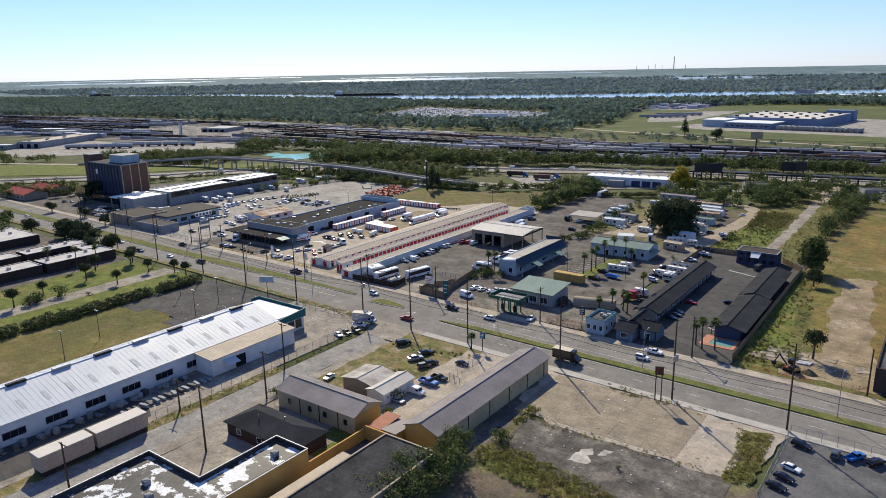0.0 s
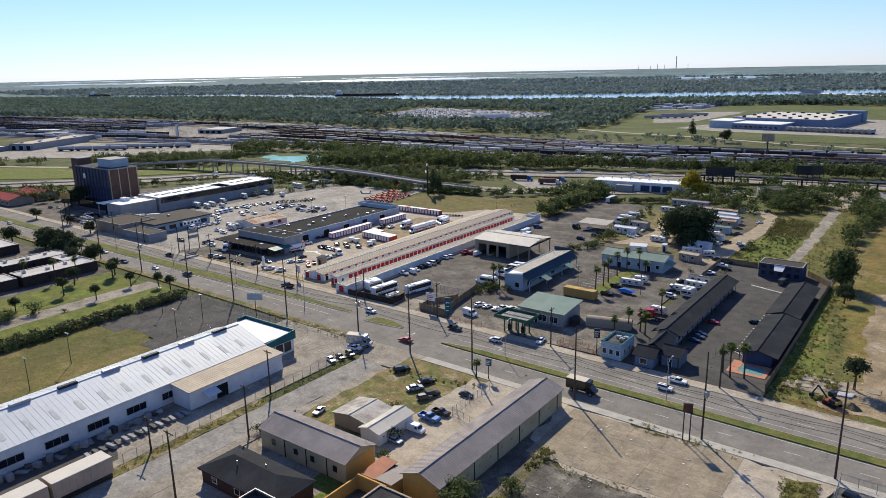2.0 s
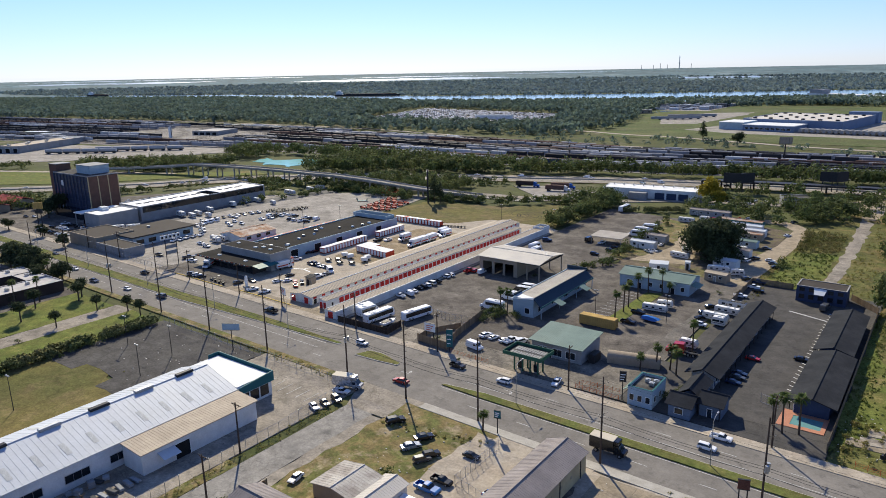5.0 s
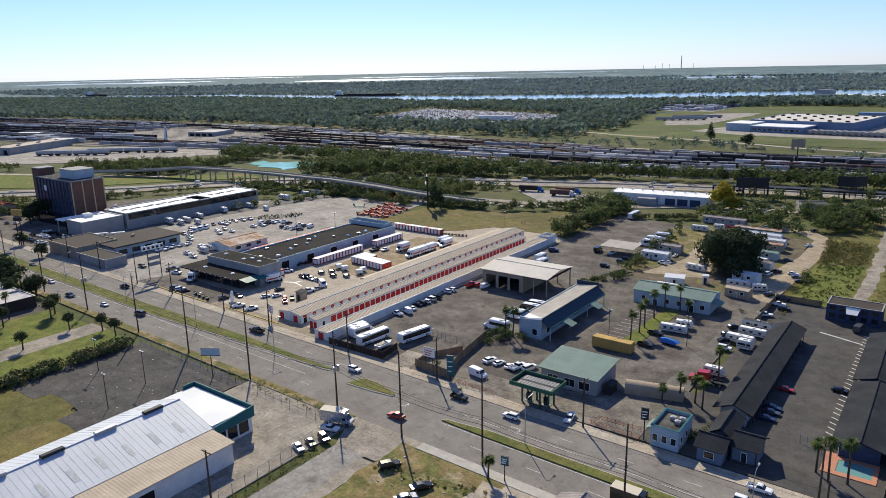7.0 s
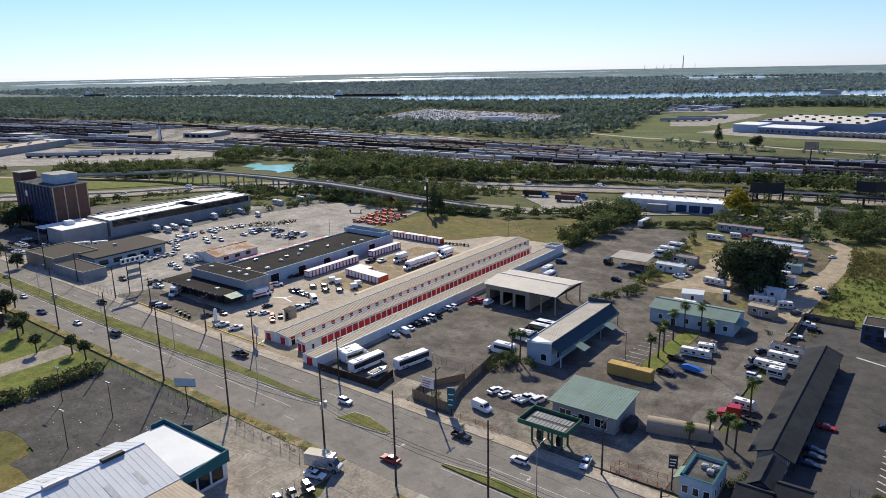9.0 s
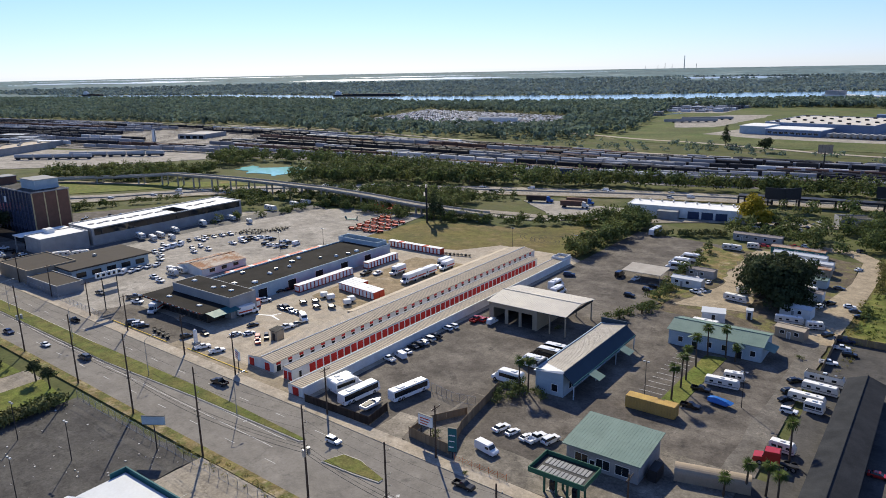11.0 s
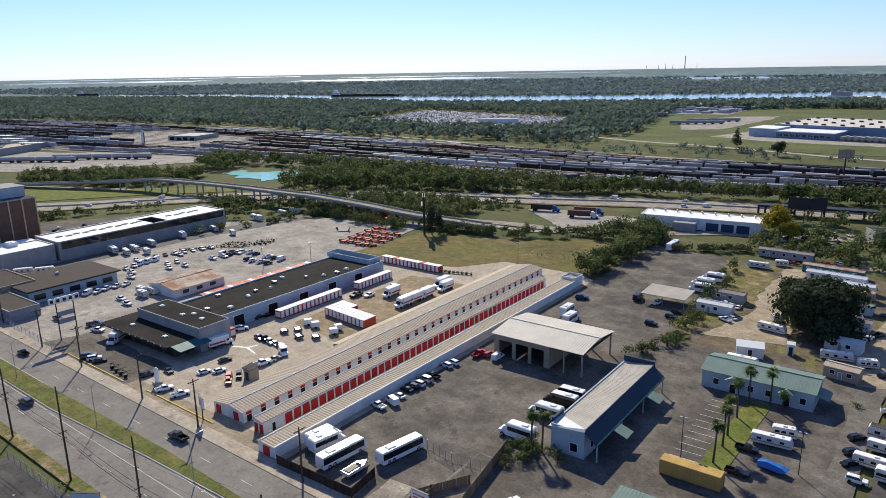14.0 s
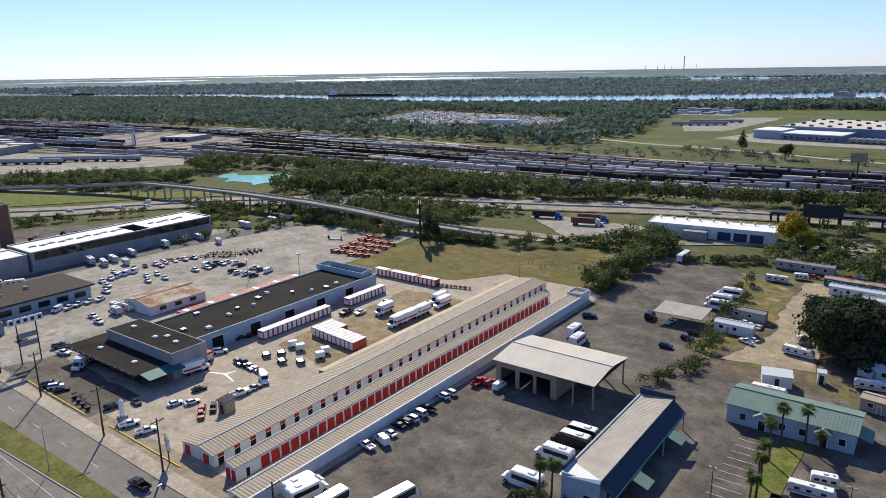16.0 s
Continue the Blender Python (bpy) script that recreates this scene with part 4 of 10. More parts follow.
CARLOT_FRONT = [(-735, 752), (-815, 1040), (-490, 980), (-432, 800), (-450, 752)]
FIELD = [(-362, 905), (-398, 1015), (-412, 1110), (-440, 1270), (-300, 1300), (100, 1250), (320, 690), (-300, 680), (-335, 745), (-345, 800)]
WOODS = [(-2300, 520), (-1500, 575), (-1348, 573), (-1163, 618), (-1020, 638), (-894, 655), (-780, 671), (-638, 640), (-521, 646), (-427, 656), (-360, 676), (-345, 720), (-370, 755), (-300, 745), (200, 720), (400, 760)] + fpoly([(2200, 1190), (1100, 1280), (430, 1360), (0, 1460), (-595, 1950), (-1327, 2220), (-2600, 2940), (-2700, 1900)])
clumps("woods", scatter(WOODS, 7.2, 1, 6, 11, 2.8, 5.2, (CARLOT_FRONT, FIELD)), LEAF_WOODS_HAZED, "dense dark green woodland up to the river, leaf colour paled for haze", "woods", 9, 0.50, 1)
BANK = fpoly([(250, 1200), (650, 1160), (1100, 1080), (1100, 1160), (700, 1210), (300, 1270)])
clumps("bank_trees", scatter(BANK, 12, 6, 6, 11, 4, 7), LEAF_WOODS_HAZED, "trees along the river bank", "woods", 17, 0.44, 6)
g_ = np.random.default_rng(2)
a_, d_ = g_.uniform(-46, 46, 30000), np.sqrt(g_.uniform(1600 ** 2, 3300 ** 2, 30000))
x_, y_ = d_ * np.sin(np.radians(a_)), d_ * np.cos(np.radians(a_))
x_, y_ = math.cos(TURN) * x_ - math.sin(TURN) * y_, math.sin(TURN) * x_ + math.cos(TURN) * y_
BEYOND = fpoly([(-4500, 3800), (-2600, 3310), (-1560, 2650), (-693, 2380), (0, 1900), (368, 1820), (702, 1780), (1500, 1690), (2200, 1570), (4500, 1700), (4500, 6000), (-4500, 6000)])
ok_ = inside(x_, y_, BEYOND)
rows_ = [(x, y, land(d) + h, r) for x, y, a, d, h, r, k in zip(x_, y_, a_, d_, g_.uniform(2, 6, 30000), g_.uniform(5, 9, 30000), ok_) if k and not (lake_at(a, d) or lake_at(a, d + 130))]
clumps("woods_beyond_river", rows_, LEAF_FAR_HAZED, "woodland and marsh beyond the river, haze in the colour", "woods", 7, 0.6, 2)
# scrub and trees between the yards and the railway
BELT = [(-404, 374), (-380, 362), (-340, 392), (-290, 412), (-240, 433), (-185, 453), (-100, 471), (150, 512), (300, 540), (300, 562), (190, 540), (-102, 491), (-195, 464), (-330, 455), (-438, 450), (-540, 436), (-530, 400), (-490, 392), (-490, 430), (-440, 434), (-402, 428)]
POND_P = [(-488, 374), (-492, 426), (-440, 432), (-400, 425), (-406, 374), (-440, 370)]
HW_P = [(x - 14 * 0.6, y + 14) for x, y in HIGHWAY] + [(x + 14 * 0.6, y - 14) for x, y in HIGHWAY][::-1]
clumps("tree_belt", scatter(BELT, 4.1, 4, 5.5, 10.5, 2.2, 4.0, (POND_P, HW_P)), LEAF, "belt of bushy trees along the railway", "trees", 70, 0.2, 4, drape=True)

# ---- buildings ----


def shell(m, x0, x1, y0, y1, z0, z1, t=0.25):
    """Four walls of a box."""
    m.box(x0, x1, y0, y0 + t, z0, z1).box(x0, x1, y1 - t, y1, z0, z1)
    return m.box(x0, x0 + t, y0 + t, y1 - t, z0, z1).box(x1 - t, x1, y0 + t, y1 - t, z0, z1)


def gable_walls(x0, x1, y0, y1, ze, zr, axis, t=0.25):
    """Walls with gable ends; axis is the ridge's direction."""
    m = M()
    if axis == "y":
        xm = (x0 + x1) / 2
        m.box(x0, x0 + t, y0, y1, 0, ze).box(x1 - t, x1, y0, y1, 0, ze)
        for a in (y0, y1 - t):
            m.side([(x0 + t, 0), (x1 - t, 0), (x1 - t, ze), (xm, zr), (x0 + t, ze)], a, a + t)
    else:
        ym = (y0 + y1) / 2
        m.box(x0, x1, y0, y0 + t, 0, ze).box(x0, x1, y1 - t, y1, 0, ze)
        for a in (x0, x1 - t):
            m.add([(a + s, y, z) for s in (0, t) for y, z in ((y0 + t, 0), (y1 - t, 0), (y1 - t, ze), (ym, zr), (y0 + t, ze))],
                  [(0, 1, 2, 3, 4), (9, 8, 7, 6, 5)] + [(i, 5 + i, 5 + (i + 1) % 5, (i + 1) % 5) for i in range(5)])
    return m


def ribs(p, q, r, s, gap, w=0.05, h=0.028):
    """Standing seams on the roof plane p q r s, each running from the line p-q to the line s-r."""
    m = M()
    p, q, r, s = (Vector(v) for v in (p, q, r, s))
    n = (q - p).cross(s - p).normalized()
    n = n if n.z > 0 else -n
    k = max(1, int((q - p).length / gap))
    e = (q - p).normalized() * w
    for i in range(k + 1):
        a, b = p.lerp(q, i / k), s.lerp(r, i / k)
        m.add([a - e, a + e, b + e, b - e, a - e * .6 + n * h, a + e * .6 + n * h, b + e * .6 + n * h, b - e * .6 + n * h],
              [(4, 5, 6, 7), (0, 1, 5, 4), (1, 2, 6, 5), (2, 3, 7, 6), (3, 0, 4, 7)])
    return m


def gable_roof(parent, x0, x1, y0, y1, ze, zr, axis, material, over=0.4, gap=0.0, rib_mat=None, t=0.12, ridge=None, rw=0.05, cap_mat=None):
    """Two roof slopes, their seams and a ridge cap."""
    x0, x1, y0, y1 = x0 - over, x1 + over, y0 - over, y1 + over
    if axis == "y":
        c = (x0 + x1) / 2 if ridge is None else ridge
        planes = [((x0, y0, ze), (x0, y1, ze), (c, y1, zr), (c, y0, zr)), ((x1, y1, ze), (x1, y0, ze), (c, y0, zr), (c, y1, zr))]
        cap = ((c, y0 - .02, zr + .05), (c, y1 + .02, zr + .05))
    else:
        c = (y0 + y1) / 2 if ridge is None else ridge
        planes = [((x1, y0, ze), (x0, y0, ze), (x0, c, zr), (x1, c, zr)), ((x0, y1, ze), (x1, y1, ze), (x1, c, zr), (x0, c, zr))]
        cap = ((x0 - .02, c, zr + .05), (x1 + .02, c, zr + .05))
    for pl in planes:
        ro = part("roof_slope", M().slab(*pl, t), material, parent)
        if gap:
            o = tagged(part("roof_seams", ribs(*pl, gap, rw), rib_mat or material, ro), kind="stuff")
    part("ridge_cap", M().tube(*cap, 0.12, 0.12, 6), cap_mat or rib_mat or material, parent)


WIN_CACHE = {}


def window(parent, x, y, z, w, h, face, frame_mat=None, pane_mat=None, name="window"):
    """A window on a wall: face is n, s, e or w, (x, y, z) its lower middle on the wall's outer side."""
    key = (round(w, 2), round(h, 2), frame_mat, pane_mat)
    if key not in WIN_CACHE:
        a = M()
        a.box(-w / 2 - .08, w / 2 + .08, -.07, .02, -.08, 0).box(-w / 2 - .08, w / 2 + .08, -.07, .02, h, h + .08)
        a.box(-w / 2 - .08, -w / 2, -.07, .02, 0, h).box(w / 2, w / 2 + .08, -.07, .02, 0, h)
        if w > 1.6:
            for i in range(1, int(w / 1.1)):
                u = -w / 2 + w * i / int(w / 1.1)
                a.box(u - .03, u + .03, -.06, .02, 0, h)
        b = M().box(-w / 2, w / 2, -.03, .02, 0, h)
        WIN_CACHE[key] = (a.mesh("window_frame"), b.mesh("pane"))
    fm, pm = WIN_CACHE[key]
    o = part(name, fm, frame_mat or TRIM_WHITE, parent)
    o.matrix_basis = pose(x, y, z, 0, 0, {"s": 0, "e": 90, "n": 180, "w": -90}[face])
    part("pane", pm, pane_mat or GLASS, o)
    return o


def door(parent, x, y, w, h, face, material, name="door", label="", z=0.0):
    """A plain or ribbed door leaf in a frame."""
    w, h = (w * .87, h * .87) if name == "door" else (w, h)
    key = ("d", round(w, 2), round(h, 2), material)
    if key not in WIN_CACHE:
        a = M().box(-w / 2 - .1, -w / 2, -.1, .02, 0, h + .1).box(w / 2, w / 2 + .1, -.1, .02, 0, h + .1).box(-w / 2, w / 2, -.1, .02, h, h + .1)
        b = M()
        k = max(3, int(h / 0.3))
        for i in range(k):
            b.add([(s, yy, h * (i + f) / k) for s in (-w / 2, w / 2) for yy, f in ((-.02, 0), (-.06, .25), (-.06, .75), (-.02, 1))],
                  [(0, 4, 5, 1), (1, 5, 6, 2), (2, 6, 7, 3)])
        WIN_CACHE[key] = (a.mesh("door_frame"), b.mesh("leaf"))
    fm, lm = WIN_CACHE[key]
    o = part(name, fm, TRIM_WHITE, parent, label)
    o.matrix_basis = pose(x, y, z, 0, 0, {"s": 0, "e": 90, "n": 180, "w": -90}[face])
    part("leaf", lm, material, o)
    return o


def flat_block(parent, x0, x1, y0, y1, z, wall, roof, parapet=0.4, cap=None, t=0.25):
    """A flat-roofed block: walls, roof deck and a parapet with a coping."""
    part("wall", shell(M(), x0, x1, y0, y1, 0, z + parapet, t), wall, parent)
    part("roof", M().box(x0 + t, x1 - t, y0 + t, y1 - t, z - 0.2, z), roof, parent)
    if parapet > 0.05:
        part("coping", shell(M(), x0 - .05, x1 + .05, y0 - .05, y1 + .05, z + parapet, z + parapet + .08, t + .1), cap or wall, parent)


def unit(parent, x, y, z, w=1.2, d=1.0, h=0.8, material=None, name="roof_unit"):
    o = part(name, M().bevel_box(-w / 2, w / 2, -d / 2, d / 2, 0, h, 0.04).cyl(0, 0, h, h + .1, min(w, d) * .35, n=10), material or METAL, parent)
    o.matrix_basis = pose(x, y, z)
    return o


def shared_box(w, d, h):
    key = ("b", w, d, h)
    if key not in WIN_CACHE:
        WIN_CACHE[key] = M().box(0, w, 0, d, 0, h).mesh("box")
    return WIN_CACHE[key]


# self-storage rows
def storage_row(name, label, x0, x1, y0, y1, ze, zr, ridge, roof, doors, face, step=None):
    b = thing(name, label, "storage building", x0, y0)
    w, l = x1 - x0, y1 - y0
    part("wall", shell(M(), 0, w, 0, l, 0, ze - .05, 0.2), WALL_WHITE, b)
    gable_roof(b, 0, w, 0, l, ze, zr, "y", ROOF_DULL, 0.08, 0.72, roof, ridge=ridge, rw=.17, cap_mat=TRIM_WHITE)
    for y in (.02, l - .18):
        part("gable", M().side([(0, ze - .05), (w, ze - .05), (ridge, zr - .12)], y, y + .16), WALL_WHITE, b)
    for y, dw in doors:
        if dw < 1.5:
            # flat near-black leaf: shade of the door recess given as colour
            door(b, w, y, dw, 1.55, face, DARK, "recess")
            part("door_head", shared_box(.1, dw, .62), RED_DOOR, b).matrix_basis = pose(w - .02, y - dw / 2, 1.6)
        else:
            door(b, w if face == "e" else 0, y, dw, min(2.35, ze - .2), face, RED_DOOR, "roller_door")
    return b


B1 = storage_row("storage_row", "long tan-roofed storage row with white walls and red doors", -185.2, -175.7, 169, 292.5, 2.4, 3.1, 5.2, ROOF_TAN,
                 [(1.4 + 3.6 * i, 1.25) for i in range(34)], "e")
for k in range(2):
    door(B1, 1.6 + 5.6 * k, 0, 1.8, 2.0, "s", RED_DOOR, "roller_door")
part("side_roof", M().slab((-2.4, 36.5, 2.1), (-2.4, 122, 2.1), (-0.2, 122, 2.42), (-0.2, 36.5, 2.42), .1), ROOF_TAN, B1)
part("side_wall", M().box(-2.3, -2.1, 36.7, 121.8, 0, 2.0), WALL_WHITE, B1)
B2 = storage_row("storage_row", "long narrow storage row with a close line of red roller doors", -171.7, -168.7, 168.4, 282, 2.75, 3.15, 0.4, ROOF_TAN,
                 [(6.2 + 2.33 * i, 1.95) for i in range(46)], "e")
door(B2, 3.0, 2.4, .9, 2.0, "e", DARK, "door")
for k in range(2):
    door(B2, .8 + 1.5 * k, 0, 1.2, 2.1, "s", RED_DOOR, "roller_door")
B3 = storage_row("storage_row", "long storage row with a white outer wall along the bus yard", -164.9, -160.2, 163.9, 291, 2.35, 2.6, 0.8, ROOF_TAN, [], "w")
door(B3, 2.4, 0, 2.0, 2.0, "s", RED_DOOR, "roller_door")
part("eave_trim", M().box(4.7, 4.95, -.3, 127.4, 2.3, 2.55), TRIM_WHITE, B3)
part("end_wall", shell(M(), 0, 4.7, 121.5, 127.1, 2.35, 3.3, .2), WALL_WHITE, B3)

# bus garage: three open bays and a roofed forecourt
G = thing("bus_garage", "large pale metal-roofed bus garage with open bays", "garage", -153, 226)
GW, GD = 23.6, 17.0
w = M()
w.box(0, .3, 0.6, GD - .4, 0, 5.8).box(.3, 15, GD - .7, GD - .4, 0, 5.8).box(14.7, 15, .9, GD - .7, 0, 5.8)
for a, c in ((.3, 1.4), (5.0, 6.0), (9.4, 10.2), (13.6, 15)):
    w.box(a, c, .6, .9, 0, 5.8)
for a, c in ((1.4, 5.0), (6.0, 9.4), (10.2, 13.6)):
    w.box(a, c, .6, .9, 4.2, 5.8)
part("wall", w, WALL_TAN, G)
part("floor_slab", M().box(.3, 15, .9, GD - .7, 0, .06), LOT_DARK, G)
gable_roof(G, 0, GW, 0, GD, 5.9, 7.0, "x", ROOF_CREAM, 0.3, 0.6, ROOF_CREAM, rw=.02)
for x in (18.8, GW - .3):
    for y in (.6, GD - .6):
        part("post", M().box(x - .15, x + .15, y - .15, y + .15, 0, 5.9), WALL_TAN, G)
part("beam", M().box(15, GW, .4, .8, 5.3, 5.8).box(15, GW, GD - .8, GD - .4, 5.3, 5.8).box(GW - .4, GW, .8, GD - .8, 5.3, 5.8), DARK_METAL, G)

# long pale blue workshop with a flat grey roof and a dark blue canopy
D = thing("workshop", "long pale blue workshop with a grey roof and dark blue canopy", "workshop", -121, 195.5)
part("wall", shell(M(), 0, 6.6, 0, 34, 0, 5.3), WALL_BLUE, D)
part("roof", M().slab((-.3, 4.5, 5.0), (-.3, 33.8, 5.0), (6.7, 33.8, 6.0), (6.7, .2, 6.0), .15), ROOF_PALE, D)
tagged(part("roof_seams", ribs((-.3, 4.5, 5.0), (-.3, 33.8, 5.0), (6.7, 33.8, 6.0), (6.7, .2, 6.0), .55, .03), ROOF_PALE, D), kind="stuff")
part("hip", M().slab((-.4, -.3, 4.8), (6.7, -.3, 5.6), (6.7, .2, 6.0), (-.3, 4.5, 5.0), .12), ROOF_WHITE, D)
part("front_parapet", M().box(-.4, .0, 1, 5, 4.8, 5.9), NAVY, D)
part("rear_parapet", M().box(0, 6.9, 33.8, 34.1, 4.8, 6.6), NAVY, D)
part("canopy", M().slab((6.6, 0, 5.7), (6.6, 34, 5.7), (9.0, 34, 3.7), (9.0, 0, 3.7), .25), NAVY, D)
part("canopy_edge", M().box(8.9, 9.1, -.1, 34.1, 3.3, 3.7), TEAL, D)
for y in (8.5, 25):
    part("awning", M().slab((9.0, y - 1.6, 3.6), (9.0, y + 1.6, 3.6), (11.8, y + 1.6, 2.6), (11.8, y - 1.6, 2.6), .1), ROOF_GREEN, D, "pale green ribbed awning")
for y in (.4, 11.5, 22.5, 33.6):
    part("post", M().box(8.8, 9.0, y - .1, y + .1, 0, 3.4), WALL_BLUE, D)
for i in range(4):
    window(D, 6.6, 4 + i * 8, 1.0, 2.4, 1.5, "e")
window(D, 4.6, 0, 1.0, 1.4, 1.6, "s")

# service-station shop and pump canopy
O = thing("station_shop", "service-station shop with a green ribbed metal roof", "shop", -103.2, 173)
part("wall", shell(M(), .6, 13.8, .8, 11.2, 0, 3.7), WALL_GREY, O)
r4 = ((0, 0, 3.9), (14.4, 0, 3.9), (14.4, 11.8, 4.9), (0, 11.8, 4.9))
rs = part("roof", M().slab(*r4, .2), ROOF_GREEN, O)
tagged(part("roof_seams", ribs(*r4, .55), ROOF_GREEN, rs), kind="stuff")
for x in (3.5, 7.5, 11.0):
    window(O, x, .8, .8, 2.4, 1.7, "s")
door(O, 5.6, .8, 1.0, 2.1, "s", GLASS)
part("chiller", M().bevel_box(14.6, 16.2, 3, 6.5, 0, 2.2), DARK_METAL, O)

P = thing("pump_canopy", "green-edged fuel pump canopy on posts with a bare top", "canopy", -103.3, 161.2)
part("fascia", shell(M(), 0, 10, 0, 6.4, 4.2, 5.1, .15), GREEN_FASCIA, P)
part("deck", M().box(.15, 9.85, .15, 6.25, 4.3, 4.4), DARK_METAL, P)
for i in range(2):
    for j in range(11):
        part("deck_panel", M().box(1.2 + j * .72, 1.75 + j * .72, .7 + i * 2.8, 2.7 + i * 2.8, 4.42, 4.5), WALL_GREY, P)
for x in (2, 4.2, 6.2, 8.2):
    for y in (2.0, 4.4):
        part("post", M().box(x - .15, x + .15, y - .15, y + .15, 0, 4.3), GREEN_FASCIA, P)
for x in (2.9, 7.0):
    pu = thing("fuel_pump", "old fuel pump under the green canopy", "fuel pump", -103.3 + x, 164.4)
    part("body", M().bevel_box(-.45, .45, -.3, .3, .15, 1.9), DARK_METAL, pu)
    part("plinth", M().box(-.9, .9, -.6, .6, 0, .15), KERB, pu)
    part("display", M().box(-.3, .3, -.33, -.3, 1.2, 1.6), GLASS, pu)

# blue hall with a green roof
E = thing("green_roofed_hall", "pale blue hall with a green gabled metal roof", "hall", -106.4, 237.6)
part("wall", gable_walls(0, 22, 0, 10.2, 3.9, 5.2, "x"), WALL_BLUE, E)
gable_roof(E, 0, 22, 0, 10.2, 4.0, 5.3, "x", ROOF_GREEN, .4, .6)
for x in (6.5, 17):
    part("porch_roof", M().slab((x - 1.4, 0, 3.3), (x, 0, 4.1), (x, -1.8, 4.1), (x - 1.4, -1.8, 3.3), .1).slab((x, 0, 4.1), (x + 1.4, 0, 3.3), (x + 1.4, -1.8, 3.3), (x, -1.8, 4.1), .1), ROOF_GREEN, E)
    door(E, x, 0, 1.4, 2.2, "s", DARK)
for x in (3, 10, 13.5, 20):
    window(E, x, 0, 1.2, 1.1, 1.3, "s")
part("side_porch", M().slab((22, 1, 3.4), (22, 6, 3.4), (24.6, 6, 2.7), (24.6, 1, 2.7), .12), ROOF_GREEN, E)

# shipping container
C = thing("shipping_container", "yellow shipping container on the asphalt", "container", -102, 199)
cm = M().bevel_box(0, 10.2, 0, 2.5, .1, 2.75, .06)
CONTAINER_Y = mat("yellow_container_paint", (0.45, 0.30, 0.09), 0.6, var=0.2, scale=0.5, fine=4, second=(0.36, 0.235, 0.085))
part("body", cm, CONTAINER_Y, C)
for i in range(17):
    part("rib", shared_box(.28, .04, 2.35), CONTAINER_Y, C).matrix_basis = pose(.2 + i * .58, -.036, .25)
for y in (.65, 1.85):
    part("door", M().box(10.2, 10.26, y - .55, y + .55, .25, 2.6).cyl(10.3, y, .25, 2.6, .03), CONTAINER_Y, C)

# small two-storey blue office
K = thing("blue_office", "small pale blue flat-roofed office with white trim", "office", -73, 161.4)
flat_block(K, 0, 5.2, 0, 8.0, 3.6, WALL_BLUE, ROOF_FELT, .5, TEAL)
for x in (1.2, 2.9, 4.6):
    window(K, x - .3, 0, 1.2, .9, 1.3, "s")
for y in (1.6, 4.6):
    window(K, 5.2, y, 1.2, .9, 1.3, "e")
part("awning", M().slab((0, 1, 3.4), (0, 5, 3.4), (-1.5, 5, 2.5), (-1.5, 1, 2.5), .1), ROOF_GREEN, K)
for x, y in ((4.0, 3.2), (2.8, 4.4), (4.4, 4.8)):
    unit(K, x - .3, y + .6, 3.6, 1.1, 1.0, .7)


# motel: two wings, an office and a rear block
def wing(name, label, x0, x1, y0, y1, ze, zr, wall, rooms, faces, ridge=None, lift=0.0):
    b = thing(name, label, "motel wing", x0, y0)
    a, l = x1 - x0, y1 - y0
    part("wall", gable_walls(1.2, a - 1.2, 0.4, l - .4, ze, ze + (zr - ze) * .7, "y"), wall, b)
    gable_roof(b, 0, a, 0, l, ze, zr, "y", SHINGLE, .2, t=.18)
    for i in range(rooms):
        y = (i + .5) * l / rooms
        for f, x in (("e", a - 1.2), ("w", 1.2)):
            if f in faces:
                door(b, x, y - 1.0, .95, 2.1, f, WALL_DEEP)
                window(b, x, y + .8, .9, 1.5, 1.2, f)
                part("post", M().box(a - .25 if f == "e" else .1, a - .1 if f == "e" else .25, y - .07, y + .07, 0, ze - .1), DARK_METAL, b)
    return b


wing("motel_wing", "long low motel wing under a charcoal shingle roof", -66.2, -59.1, 177.5, 232.5, 2.9, 4.4, WALL_GREY, 13, "e")
wing("motel_wing", "low motel wing with charcoal shingles beside a weedy fence", -45.3, -36.6, 176, 205.5, 2.8, 4.0, WALL_DEEP, 8, "w")
wing("motel_wing", "low motel wing with charcoal shingles at the rear", -45.6, -37.4, 206.5, 238, 2.9, 4.2, WALL_DEEP, 8, "w")
WALL_SLATE = mat("slate_blue_wall", (0.13, 0.165, 0.22), 0.75, var=0.12, scale=0.4, fine=4)
MO = thing("motel_office", "small motel office with a crossed shingle roof and blue gable", "office", -64.5, 160.5)
for q, ax in (((-.2, 4.7, .4, 6.4), "x"), ((4.9, 9.7, 4.0, 10.2), "x"), ((.3, 4.5, 6.4, 15.2), "y")):
    x0, x1, y0, y1 = q
    part("wall", gable_walls(x0 + .3, x1 - .3, y0 + .3, y1 - .3, 2.7, 3.6, ax), WALL_SLATE, MO)
    gable_roof(MO, x0, x1, y0, y1, 2.8, 4.3, ax, SHINGLE, .3, t=.15)
window(MO, 2.2, .7, .9, 1.6, 1.2, "s")
door(MO, 7.2, 4.3, 1, 2.1, "s", GLASS)
for x in (5.2, 9.3):
    part("post", M().box(x - .1, x + .1, 3.6, 3.8, 0, 2.7), DARK_METAL, MO)
MN = thing("motel_rear_block", "two-storey dark blue motel block with a white awning", "motel block", -57.5, 251.5)
flat_block(MN, 0, 13, 0, 7.5, 4.6, WALL_DEEP, SHINGLE_BROWN, .1, WALL_GREY)
